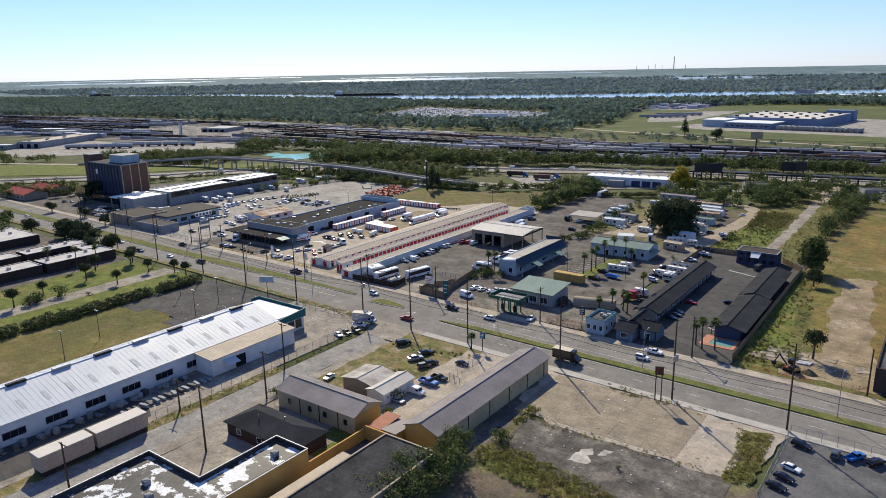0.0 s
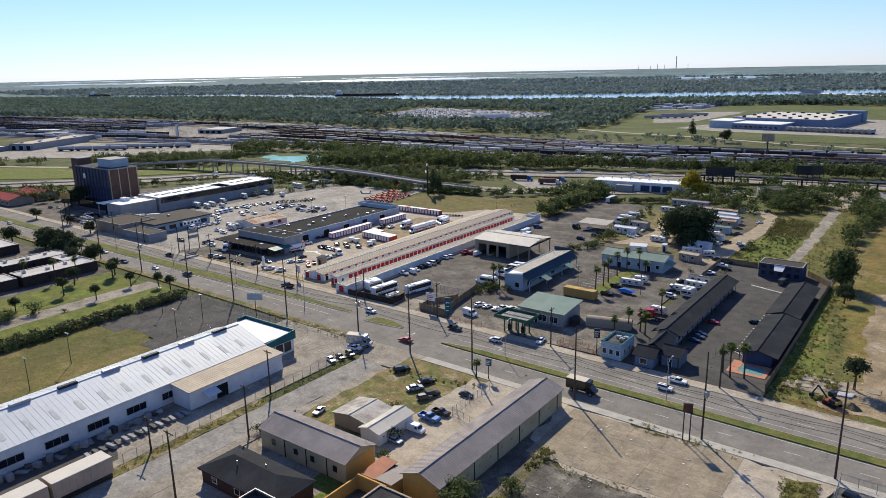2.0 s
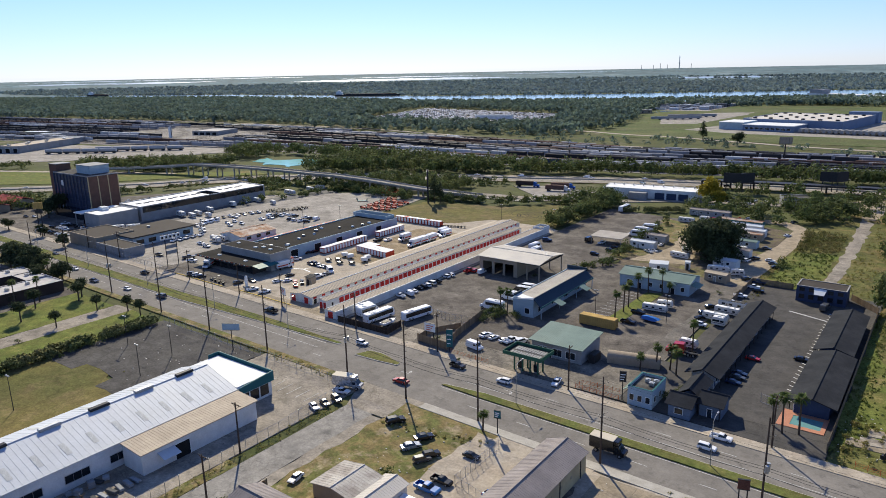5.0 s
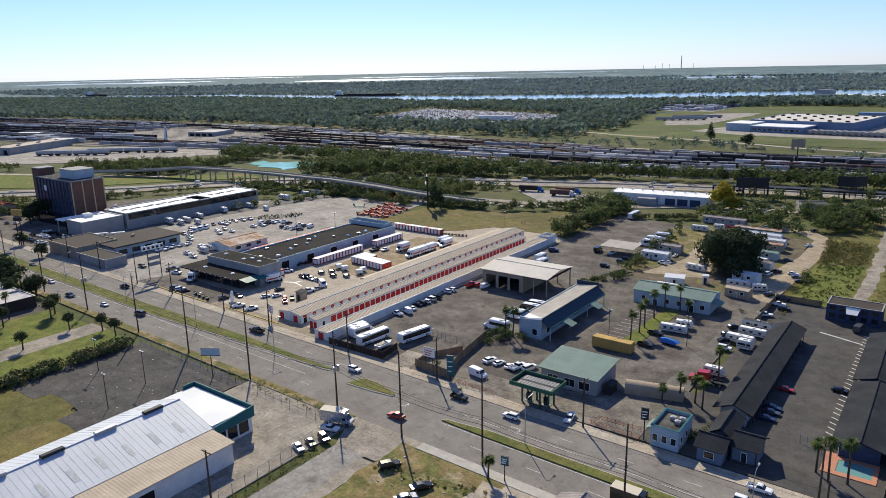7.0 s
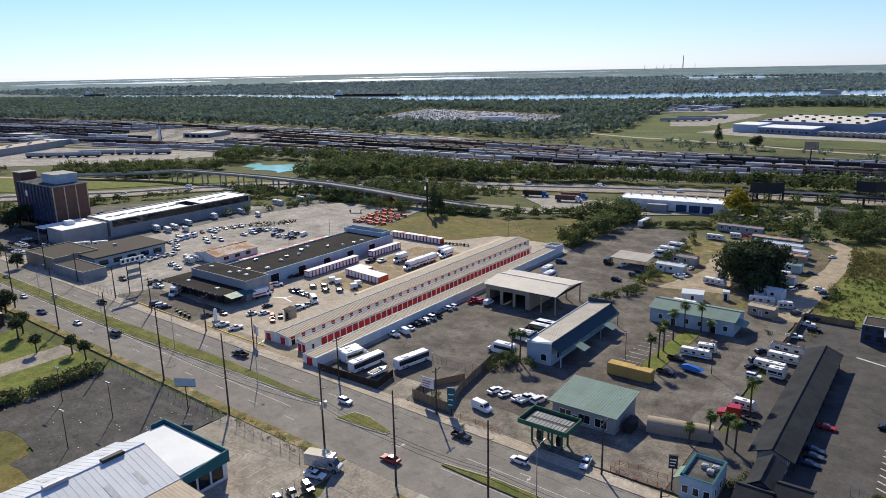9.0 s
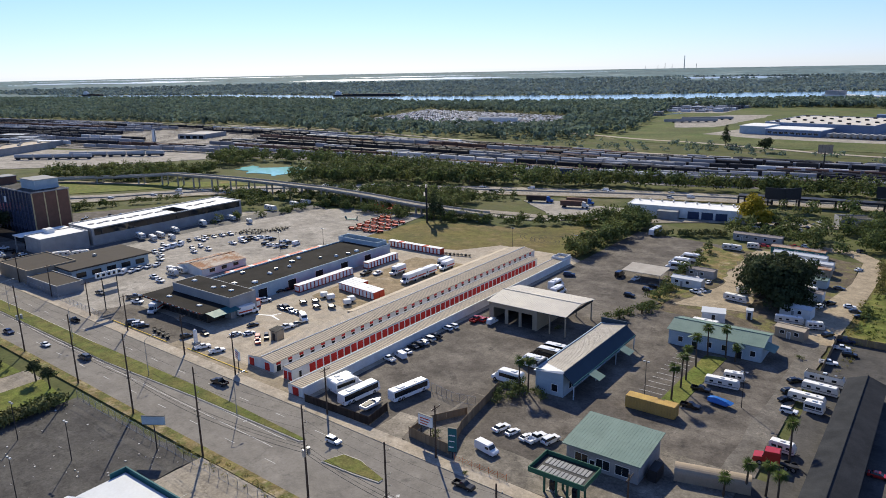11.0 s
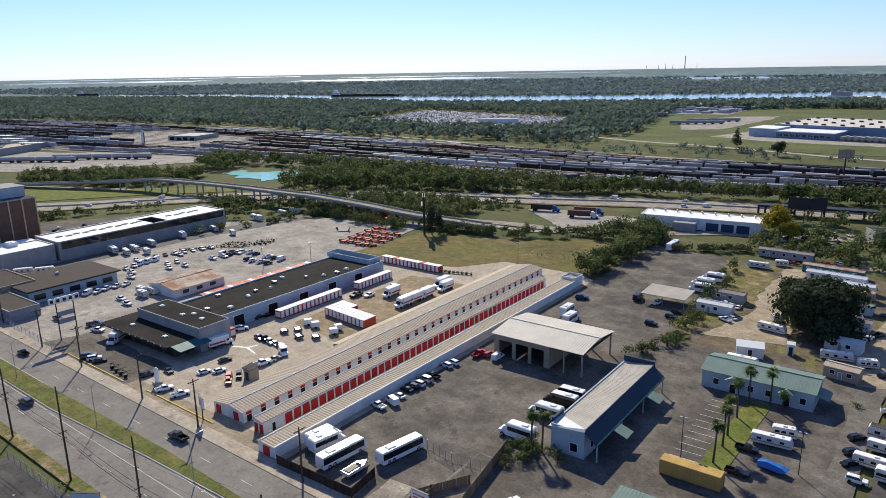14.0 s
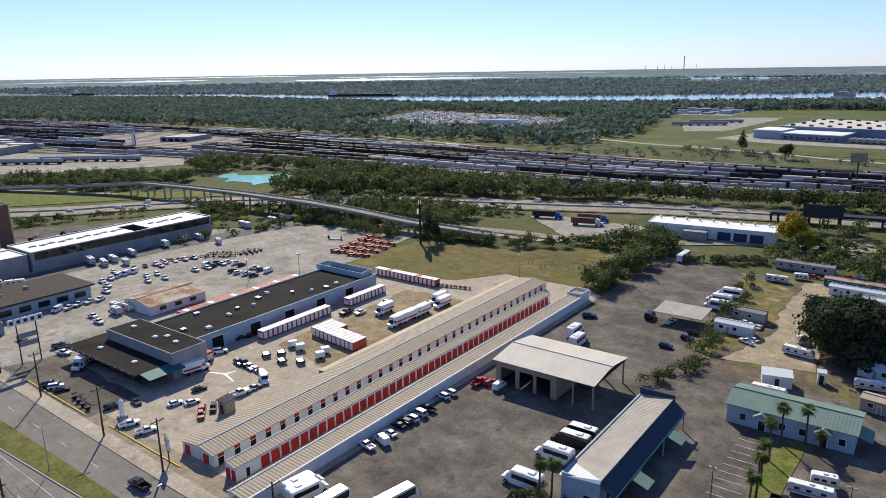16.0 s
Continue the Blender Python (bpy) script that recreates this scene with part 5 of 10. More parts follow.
part("awning", M().slab((4.6, 0, 4.5), (8, 0, 4.5), (7.6, -2.2, 3.2), (5.0, -2.2, 3.2), .1), TRIM_WHITE, MN)
for i in range(5):
    window(MN, 1.5 + i * 2.5, 0, 1.0, 1.3, 1.2, "s", DARK_METAL)
    window(MN, 1.5 + i * 2.5, 0, 3.2, 1.3, 1.0, "s", DARK_METAL)
PO = thing("swimming_pool", "motel pool with teal water and a terracotta deck", "pool", -46, 169.5)
TERRACOTTA = mat("terracotta_paving", (0.42, 0.2, 0.13), 0.8, var=0.15, scale=0.5, fine=4)
part("deck", M().box(0, 8.4, 0, 1.3, 0, .14).box(0, 8.4, 5.6, 7.5, 0, .14).box(0, 2.2, 1.3, 5.6, 0, .14).box(7.6, 8.4, 1.3, 5.6, 0, .14), TERRACOTTA, PO)
part("water", M().box(2.2, 7.6, 1.3, 5.6, 0, .08), mat("pool_water", (0.13, 0.27, 0.27), 0.2, var=0.1), PO)

# ---- near the camera's start ----
# long warehouse with a white ribbed roof
H = thing("warehouse", "very long white metal-roofed warehouse with a row of windows", "warehouse", -157.9, -30)
part("wall", gable_walls(0, 19, 0, 143, 4.6, 7.6, "y"), WALL_WHITE, H)
gable_roof(H, 0, 19, 0, 143, 4.7, 7.8, "y", ROOF_WHITE, .5, 1.1, rw=.013)
for i in range(17):
    window(H, 19, 6 + i * 8.0 - (0 if i < 15 else 2), 1.3, 4.2, 1.4, "e", METAL)
SKYLIGHT = mat("grimy_skylight", (0.44, 0.45, 0.44), 0.6, var=0.2, scale=1)
for i in range(28):
    sk = part("skylight", shared_box(3.2, .95, .035), SKYLIGHT, H)
    sk.matrix_basis = pose(14.2, 8.8 + i * 4.8, 6.35, 0, 17.2, 0)
    if i % 2:
        part("skylight", shared_box(3.2, .95, .035), SKYLIGHT, H).matrix_basis = pose(2.4, 8.8 + i * 4.8, 5.61, 0, -17.2, 0)
for i in range(14):
    vent = part("ridge_vent", M().bevel_box(-.5, .5, -1.9, 1.9, 0, .55, .08), DARK_METAL if i % 2 else METAL, H)
    vent.matrix_basis = pose(9.5, 19.6 + i * 9.1, 7.75)
GOODS = mat("weathered_goods", (0.17, 0.175, 0.18), 0.6, var=.25, scale=1, ob_rand=.75)
for i in range(34):
    g = thing("goods_pallet", "weathered bundle of stacked goods by a warehouse wall", "goods", -136.0 - .9 * ((i * 7) % 5) / 4, 30 + i * 1.62 + .35 * ((i * 5) % 3), 0.02, 13 * ((i * 3) % 7) - 39, group="bundles along the warehouse")
    part("load", M().bevel_box(-1.3 + .25 * (i % 4), 1.0 - .3 * ((i * 3) % 4), -.5 - .12 * (i % 2), .5, .1, .45 + .3 * ((i * 5) % 4), .08), GOODS, g)
    part("bearer", M().box(-1.1, .8, -.45, .45, 0, .1), FENCE_WOOD, g)
for i in range(15):
    g = thing("goods_pallet", "loose pile of pale goods on the warehouse yard", "goods", -131.9 + .2 * (i % 2), 66 + i * 1.45, 0.02, 6 * (i % 4) - 8, group="bundles along the warehouse")
    part("load", M().bevel_box(-1.2, 1.2, -.4, .4, .1, .55 + .2 * (i % 2), .08), GOODS, g)
AN = thing("warehouse_annex", "flat tan-roofed annex with white walls beside the warehouse", "annex", -138.38, 88)
part("wall", shell(M(), 0, 6.2, 0, 25, 0, 4.2), WALL_WHITE, AN)
part("roof", M().slab((0.05, -.3, 4.6), (0.05, 25.3, 4.6), (6.6, 25.3, 4.2), (6.6, -.3, 4.2), .2), ROOF_TAN, AN)
tagged(part("roof_seams", ribs((.05, -.3, 4.6), (.05, 25.3, 4.6), (6.6, 25.3, 4.2), (6.6, -.3, 4.2), .6, .04), ROOF_TAN, AN), kind="stuff")
door(AN, 6.2, 8, 3.0, 3.0, "e", DARK, "loading_door")
part("awning", M().slab((6.2, 3, 3.1), (6.2, 6.4, 3.1), (8.4, 6.4, 2.4), (8.4, 3, 2.4), .1), ROOF_WHITE, AN)
WF = thing("corner_shop", "corner shop with a white membrane roof and a teal parapet", "shop front", -157, 113.55)
part("wall", shell(M(), 0, 18.4, 0, 8.8, 0, 4.7), WALL_WHITE, WF)
part("roof", M().box(.25, 18.15, .1, 8.55, 4.5, 4.95), ROOF_WHITE, WF)
part("parapet", M().box(-.2, 18.7, 8.85, 9.1, 3.6, 5.7), TEAL, WF)
part("side_parapet", M().box(-.25, -.05, 6.2, 8.8, 4.2, 5.7), TEAL, WF)
part("front_fascia", M().slab((18.75, .2, 4.9), (18.75, 9.1, 5.7), (18.75, 9.1, 3.4), (18.75, .2, 3.4), .25), TEAL, WF)
for y in (1.6, 4.2, 6.8):
    window(WF, 18.4, y, .7, 2.0, 2.2, "e", DARK_METAL)
door(WF, 12, 8.8, 1.1, 2.1, "n", GLASS)
# storage trailers
for y, l in ((45, 9.6), (55.2, 10.2)):
    T = thing("box_trailer", "tan storage trailer parked on the verge", "trailer", -125.2, y)
    tb = M().bevel_box(0, 3.6, 0, l, 1.0, 4.0, .06)
    part("body", tb, ROOF_TAN, T)
    part("roof", M().bevel_box(-.03, 3.63, -.03, l + .03, 3.98, 4.06, .03), ROOF_CREAM, T)
    for i in range(int(l / 1.2)):
        part("rib", M().box(3.59, 3.64, .3 + i * 1.2, .36 + i * 1.2, 1.1, 3.9), ROOF_TAN, T)
    part("skirt", M().box(.2, 3.4, .2, l - .2, 0, 1.0), DARK_METAL, T)

# yellow sheds
def shed(name, label, x0, x1, y0, y1, ze, zr, axis, wall, roof, gap=.5, rib=None):
    b = thing(name, label, "shed", x0, y0)
    part("wall", gable_walls(0, x1 - x0, 0, y1 - y0, ze - .05, zr - .1, axis), wall, b)
    gable_roof(b, 0, x1 - x0, 0, y1 - y0, ze, zr, axis, roof, .35, gap, rib)
    return b


LM = shed("metal_shed", "long cream shed with a grey-brown ribbed metal roof", -76.6, -69.0, 90.5, 133, 3.9, 5.4, "y", WALL_CREAM, ROOF_GREY)
for i in range(6):
    part("downpipe", M().box(7.6, 7.72, 2.2 + i * 7.6, 2.36 + i * 7.6, 0, 3.8), DARK_METAL, LM)
for i in range(11):
    part("wall_vent", M().box(7.6, 7.66, 4.2 + i * 3.6, 4.7 + i * 3.6, 1.8, 2.3), WALL_TAN, LM)
part("gable_panel", M().side([(0.2, 0), (7.4, 0), (7.4, 3.8), (3.8, 5.1), (.2, 3.8)], -.06, 0), WALL_YELLOW, LM)
YS = shed("metal_shed", "cream and ochre shed with a brown ribbed metal roof", -108.2, -86.4, 87, 94.6, 3.9, 5.5, "x", WALL_CREAM, ROOF_GREY)
part("gable_panel", M().box(21.8, 21.86, .3, 7.3, 0, 3.8), WALL_YELLOW, YS)
for x in (3.5, 9.5, 13.8, 19.4):
    window(YS, x, 0, 1.6, .8, 1.0, "s", DARK_METAL)
for x in (6.6, 12.2, 17.4):
    part("downpipe", M().box(x - .07, x + .07, -.12, 0, 0, 3.8), DARK_METAL, YS)
DH = thing("dark_house", "low house with a charcoal hipped shingle roof", "house", -108, 73)
part("wall", shell(M(), .5, 19.5, .5, 8.5, 0, 2.8), BRICK_DARK, DH)
part("roof", M().add([(0, 0, 2.8), (20, 0, 2.8), (20, 9, 2.8), (0, 9, 2.8), (4.5, 4.5, 4.7), (15.5, 4.5, 4.7), (0, 0, 2.6), (20, 0, 2.6), (20, 9, 2.6), (0, 9, 2.6)],
                     [(0, 1, 5, 4), (1, 2, 5), (2, 3, 4, 5), (3, 0, 4), (6, 7, 1, 0), (7, 8, 2, 1), (8, 9, 3, 2), (9, 6, 0, 3), (9, 8, 7, 6)]), SHINGLE, DH)
for x, y in ((7, 3.2), (12, 5.2)):
    part("vent_pipe", M().cyl(x, y, 3.8, 5.0, .1, .1, 8), METAL, DH)
for i in range(3):
    window(DH, 4 + i * 6, .5, 1.0, 1.2, 1.1, "s")
YW = thing("yard_wall", "low ochre wall round a narrow yard", "wall", -84, 72.5)
part("long_wall", M().box(-.15, .15, 0, 15, 0, 2.3), WALL_YELLOW, YW)
part("cross_wall", M().box(.15, 6.5, 14.7, 15, 0, 2.8), WALL_YELLOW, YW)
LT = thing("lean_to", "small lean-to with a terracotta and metal roof", "lean-to", -83.5, 88)
part("wall", shell(M(), 0, 6.5, 0, 5.5, 0, 2.6), WALL_YELLOW, LT)
part("roof", M().slab((-.2, -.2, 2.7), (3.2, -.2, 2.7), (3.2, 5.7, 3.1), (-.2, 5.7, 3.1), .12), mat("terracotta_roof", (0.36, 0.17, 0.11), 0.8, var=0.2, scale=0.5), LT)
part("metal_roof", M().slab((3.2, -.2, 2.9), (6.7, -.2, 2.9), (6.7, 5.7, 2.6), (3.2, 5.7, 2.6), .1), ROOF_GREY, LT)
DB = thing("dark_block", "dark brick block with a flat grey roof", "block", -7.6, 163)
flat_block(DB, 0, 26, 0, 28, 5.0, mat("dark_brick", (0.06, 0.045, 0.04), 0.85, var=0.2, scale=0.6, fine=6), ROOF_FELT, .4)
for k in range(3):
    unit(DB, 4 + k * 6, 8 + k * 5, 5.0, 1.6, 1.4, .9, TRIM_WHITE)

FY = thing("flat_roofed_block", "ochre block with a patchy white-coated flat roof", "block", -106, 35)
def ell(t0, t1, z0, z1):
    """A band along the six walls of the L-shaped block, from t0 to t1 inside its outer face."""
    m = M().box(t0, t1, t0, 21.5 - t0, z0, z1).box(t1, 22.5 - t0, t0, t1, z0, z1).box(22.5 - t1, 22.5 - t0, t1, 37.5 - t0, z0, z1)
    m.box(t1, 14.4 + t1, 21.5 - t1, 21.5 - t0, z0, z1).box(14.4 + t0, 14.4 + t1, 21.5 - t0, 37.5 - t0, z0, z1)
    return m.box(14.4 + t1, 22.5 - t1, 37.5 - t1, 37.5 - t0, z0, z1)


part("wall", ell(0, .25, 0, 5.2), WALL_YELLOW, FY)
part("parapet_lining", ell(.25, .33, 4.4, 5.2), ROOF_TARRED, FY)
part("roof", M().box(.33, 22.17, .33, 21.17, 4.1, 4.4).box(14.73, 22.17, 21.17, 37.17, 4.1, 4.4), ROOF_COATED, FY)
part("coping", ell(-.03, .16, 5.2, 5.26), TRIM_WHITE, FY)
part("coping_felt", ell(.16, .36, 5.2, 5.25), ROOF_TARRED, FY)
for x, y in ((18.5, 33.5), (8, 16), (12, 14)):
    unit(FY, x, y, 4.4, 1.1, 1.0, .9, WALL_GREY)
LF = thing("flat_roofed_block", "long low block with a worn grey felt roof", "block", -77.5, 48)
flat_block(LF, 0, 11.5, 0, 38, 3.6, WALL_TAN, ROOF_FELT, .2)
part("roof_skin", M().box(.3, 11.2, .3, 37.7, 3.6, 3.63), ROOF_TARRED, LF)
part("lower_roof", M().box(-3.2, 0, 0, 30, 2.6, 2.9).box(-3.2, -3.0, 0, 30, 0, 2.6), ROOF_TAN, LF)
shed("shack", "shabby shack with a patchy pale metal roof", -103, -94, 101, 108.5, 2.7, 3.5, "y", WALL_TAN, ROOF_PATCHY, .6)
shed("shack", "small shack with a bright metal roof", -94.5, -89.8, 99.5, 109.5, 2.6, 3.4, "y", WALL_WHITE, ROOF_CREAM, .5)

# ---- across the highway, further along ----
# wall brown darkened to carry the shade below the depot's roof overhang
DARK_FRONT = mat("brown_shopfront_with_shade", (0.06, 0.052, 0.046), 0.7, var=0.2, scale=0.5)
U = thing("rental_depot", "dark flat-roofed vehicle rental depot with a raised rear", "depot", -247, 178)
part("wall", shell(M(), 2, 29.5, 2.5, 17, 0, 3.4), DARK_FRONT, U)
part("roof", M().box(0, 31, 0, 17.5, 3.4, 3.75), ROOF_TAR, U)
fas = part("fascia", M().box(-.1, 31.1, -.12, -.02, 3.3, 3.9), DARK_FRONT, U)
for i in range(22):
    part("fascia_tile", M().box(.2 + i * 1.4, .9 + i * 1.4, -.16, -.12, 3.62, 3.86), ORANGE_RED if i % 2 else TRIM_WHITE, fas)
part("canopy", M().slab((31, 1, 3.7), (31, 10, 3.7), (35, 10, 3.2), (35, 1, 3.2), .15), TEAL, U)
for i in range(6):
    window(U, 4.5 + i * 4.6, 2.5, .5, 3.4, 2.3, "s", DARK_METAL)
part("upper_wall", shell(M(), 4.6, 32.5, 8.2, 17.4, 0, 6.4), WALL_GREY, U)
part("upper_roof", M().box(4.85, 32.25, 8.45, 17.15, 6.0, 6.35), ROOF_TAR, U)
for x, y in ((9, 13), (20, 12), (22, 14), (27, 13)):
    unit(U, x, y, 6.35, 1.3, 1.1, .35, TRIM_WHITE, "roof_hatch")
for x in (9, 24):
    unit(U, x, 4, 3.75, 1.3, 1.1, .3, TRIM_WHITE, "roof_hatch")
L_ = thing("rental_workshop", "long pale blue workshop with a black flat roof", "workshop", -241.5, 195.8)
flat_block(L_, 0, 19.5, 0, 68.5, 4.2, WALL_BLUE, ROOF_TAR, .35, WALL_BLUE)
part("tall_end", shell(M(), -2, 18, 63, 68.4, 4.3, 6.0), WALL_BLUE, L_)
rnd = random.Random(5)
for i in range(12):
    unit(L_, rnd.uniform(3, 16), 4 + i * 4.6, 4.2, rnd.uniform(.8, 1.6), rnd.uniform(.8, 1.4), .6, TRIM_WHITE if i % 2 else METAL, "roof_vent")
for i in range(5):
    door(L_, 19.5, 8 + i * 12, 3.4, 3.2, "e", DARK, "loading_door")
RS = shed("rusty_shed", "long low white shed with a rusty roof", -272.5, -258.5, 207.5, 226, 2.7, 4.0, "y", WALL_WHITE, RUST_ROOF, .8)
for i in range(3):
    window(RS, 14, 4 + i * 5, 1.0, 2.0, 1.0, "e", DARK_METAL)
LB = thing("low_shop", "long low shop with a brown roof and pale blue walls", "shop", -311.5, 178)
part("wall", shell(M(), 0.8, 20.5, 0.8, 29, 0, 3.9), WALL_BLUE, LB)
part("roof", M().box(0, 21.5, 0, 30, 3.9, 4.4), SHINGLE_BROWN, LB)
for i in range(5):
    window(LB, 20.5, 4 + i * 5.4, 1.0, 3.2, 1.6, "e", DARK_METAL)
unit(LB, 9, 15, 4.4)
LB3 = thing("low_shop", "low grey block with a brown flat roof", "shop", -300, 168.2)
flat_block(LB3, 0, 21, 0, 8.5, 3.2, WALL_GREY, SHINGLE_BROWN, .15)
LB2 = thing("low_shop", "squat tan shop with a flat brown roof", "shop", -323, 169)
flat_block(LB2, 0, 22, 0, 16.5, 4.6, WALL_TAN, SHINGLE_BROWN, .2)
GR = thing("long_hall", "long grey hall with a white flat roof and high windows", "hall", -356, 210)
part("wall", shell(M(), 0, 19, 0, 75, 0, 7.1), WALL_GREY, GR)
part("roof", M().box(.25, 18.75, .25, 40.5, 6.6, 6.8).box(.25, 18.75, 47.5, 74.75, 6.6, 6.8).box(.25, 4, 40.5, 47.5, 6.6, 6.8), TRIM_WHITE, GR)
part("court_wall", M().box(4, 18.75, 40.3, 40.5, 0, 6.6).box(4, 18.75, 47.5, 47.7, 0, 6.6).box(3.8, 4, 40.5, 47.5, 0, 6.6), DARK_FRONT, GR)
part("coping", shell(M(), -.05, 19.05, -.05, 75.05, 7.1, 7.2, .35), TRIM_WHITE, GR)
part("window_strip", M().box(19, 19.06, 1, 74, 4.0, 6.7), GLASS, GR)
for i in range(10):
    part("mullion", M().box(19.06, 19.12, 4 + i * 7, 4.3 + i * 7, 4.0, 6.7), DARK_METAL, GR)
for i in range(19):
    if not 10 < i < 14:
        unit(GR, 9 + (i % 2), 5 + i * 3.4, 6.8, 1.2, 2.4, .3, WALL_GREY, "roof_light")
GW2 = thing("long_hall_wing", "white flat-roofed wing beside a long hall", "hall", -358, 190)
flat_block(GW2, 6.5, 20, 0, 19, 6.2, WALL_GREY, TRIM_WHITE, .25, TRIM_WHITE)
part("canopy", M().box(-.5, 6.4, -1.5, 19, 5.7, 6.15), TRIM_WHITE, GW2)
part("porch_glazing", M().box(3.0, 3.2, 1, 18, 0, 5.7), GLASS, GW2)
for y in (-1, 6, 12, 18.4):
    part("post", M().box(.2, .6, y - .2, y + .2, 0, 5.7), WALL_GREY, GW2)
unit(GW2, 8, 9, 6.2, 4, 3, 1.6, TRIM_WHITE)
# office tower
NAVY_WALL = mat("navy_spandrels", (0.055, 0.065, 0.10), 0.6, var=0.15, scale=0.3, fine=3)
TW = thing("office_tower", "seven-storey office tower with blue glazing and brown brick", "tower", -400.5, 201)
part("wall", M().box(.3, 34, .3, 15.7, 0, 20.4), NAVY_WALL, TW)
for k in range(6):
    for i in range(10):
        part("glazing", shared_box(3.0, .2, 2.7), MIRROR_GLASS, TW).matrix_basis = pose(.7 + i * 3.35, .1, 2.4 + k * 3.0)
for i in range(11):
    part("fin", M().box(.2 + i * 3.35, .6 + i * 3.35, -.3, .3, 1, 20.4), NAVY_WALL, TW)
for i in range(3):
    part("brick_panel", M().box(34, 34.3, .6 + i * 5.1, 5.2 + i * 5.1, 0, 20.2), BRICK_BROWN, TW)
for i in range(4):
    part("pilaster", M().box(34, 34.5, .1 + i * 5.1, .55 + i * 5.1, 0, 20.4), WALL_CREAM, TW)
part("cornice", M().box(0, 34.6, 0, 16, 20.4, 20.9), WALL_GREY, TW)
part("roof", M().box(.5, 34, .5, 15.5, 20.9, 21), ROOF_FELT, TW)
part("penthouse", M().box(17, 30, 4, 14, 21, 25), WALL_BLUE, TW)
part("penthouse_roof", M().box(16.7, 30.3, 3.7, 14.3, 25, 25.25), WALL_GREY, TW)
part("covered_pane", M().box(7.4, 10.4, -.06, .1, 14.4, 17.0), TRIM_WHITE, TW)
part("stair_tower", M().box(-8, -.3, 2, 9.5, 0, 24.2), BRICK_BROWN, TW)
part("stair_tower_roof", M().box(-8.2, -.1, 1.8, 9.7, 24.2, 24.5), WALL_GREY, TW)
part("podium", M().box(6, 36, -5, 0, 0, 4), GLASS, TW)
# white warehouse by the railway
WR = thing("white_warehouse", "long low white-roofed warehouse with blue doors", "warehouse", -177, 384)
WR.matrix_basis = pose(-177, 384, 0, 0, 0, 7)
flat_block(WR, 0, 49, 0, 14, 4.8, WALL_WHITE, TRIM_WHITE, .15)
for i in range(9):
    part("roof_vent", M().cyl(3 + i * 5.3, 11, 4.8, 5.8, .35).cyl(3 + i * 5.3, 11, 5.8, 6.1, .55, .1), METAL, WR)
part("lean_to", M().box(15, 24, -5, 0, 0, 3.6), WALL_GREY, WR)
for i in range(3):
    door(WR, 30 + i * 6, 0, 5, 3.4, "s", WALL_DEEP, "loading_door")
# motel blocks to the far left
for x0, x1, y0, y1, label in ((-267, -256.8, 46, 107.3, "long low dark brick motel block with a pale flat roof"), (-266, -256, 108.6, 134, "low dark brick motel block beside the lawn"), (-286, -277, 111, 134, "low dark brick motel block across a court"),
                              (-277, -266, 127, 134, "short dark brick link between motel blocks"), (-286, -277, 50, 109, "long low dark brick motel block at the back"), (-341, -309, 100, 130, "flat-roofed brick shop beside the highway")):
    b = thing("motel_block", label, "motel block", x0, y0)
    flat_block(b, 0, x1 - x0, 0, y1 - y0, 3.4, BRICK_DARK, ROOF_GRAVEL, .15, ROOF_GRAVEL)
    for i in range(max(1, int((y1 - y0) / 7))):
        unit(b, (x1 - x0) * (.4 + .2 * (i % 2)), 3 + i * 7, 3.4)
        window(b, x1 - x0, 2.5 + i * 7, 1, 2.4, 1.4, "e", DARK_METAL)
CP = thing("carport", "open carport with a flat pale metal roof on posts", "carport", -138, 283.5)
part("roof", M().slab((0, 0, 3.1), (13, 0, 3.1), (13, 9.5, 3.5), (0, 9.5, 3.5), .15), ROOF_PALE, CP)
for x in (.4, 6.5, 12.6):
    for y in (.4, 9.1):
        part("post", M().box(x - .07, x + .07, y - .07, y + .07, 0, 3.1), METAL, CP)
# works hall across the railway
WK = thing("works", "huge pale-roofed works hall across the railway", "factory", -219, 846, 0, -9)
flat_block(WK, 0, 99, 0, 112, 9, WORKS_BLUE, ROOF_CREAM, .5, TRIM_WHITE)
part("low_wing", M().box(16, 66, -38, -.3, 0, 5.6), WORKS_BLUE, WK)
part("wing_roof", M().box(15.5, 66.5, -38.5, -.35, 5.6, 6.3), TRIM_WHITE, WK)
part("office_wing", M().box(-10, 16, -36, -.3, 0, 7.4), WALL_BLUE, WK)
part("office_roof", M().box(-10.4, 15.45, -36.4, -.35, 7.4, 7.9), TRIM_WHITE, WK)
for k in range(9):
    window(WK, 20 + k * 5.2, -38, 1.6, 3.6, 2.0, "s", TRIM_WHITE)
for i in range(24):
    unit(WK, 8 + (i % 6) * 16.5, 12 + (i // 6) * 29, 9, 3.4, 2.6, 1.4, DARK_METAL)
part("rear_plant", M().bevel_box(70, 100, 118, 132, 0, 12, .3), WORKS_BLUE, WK)


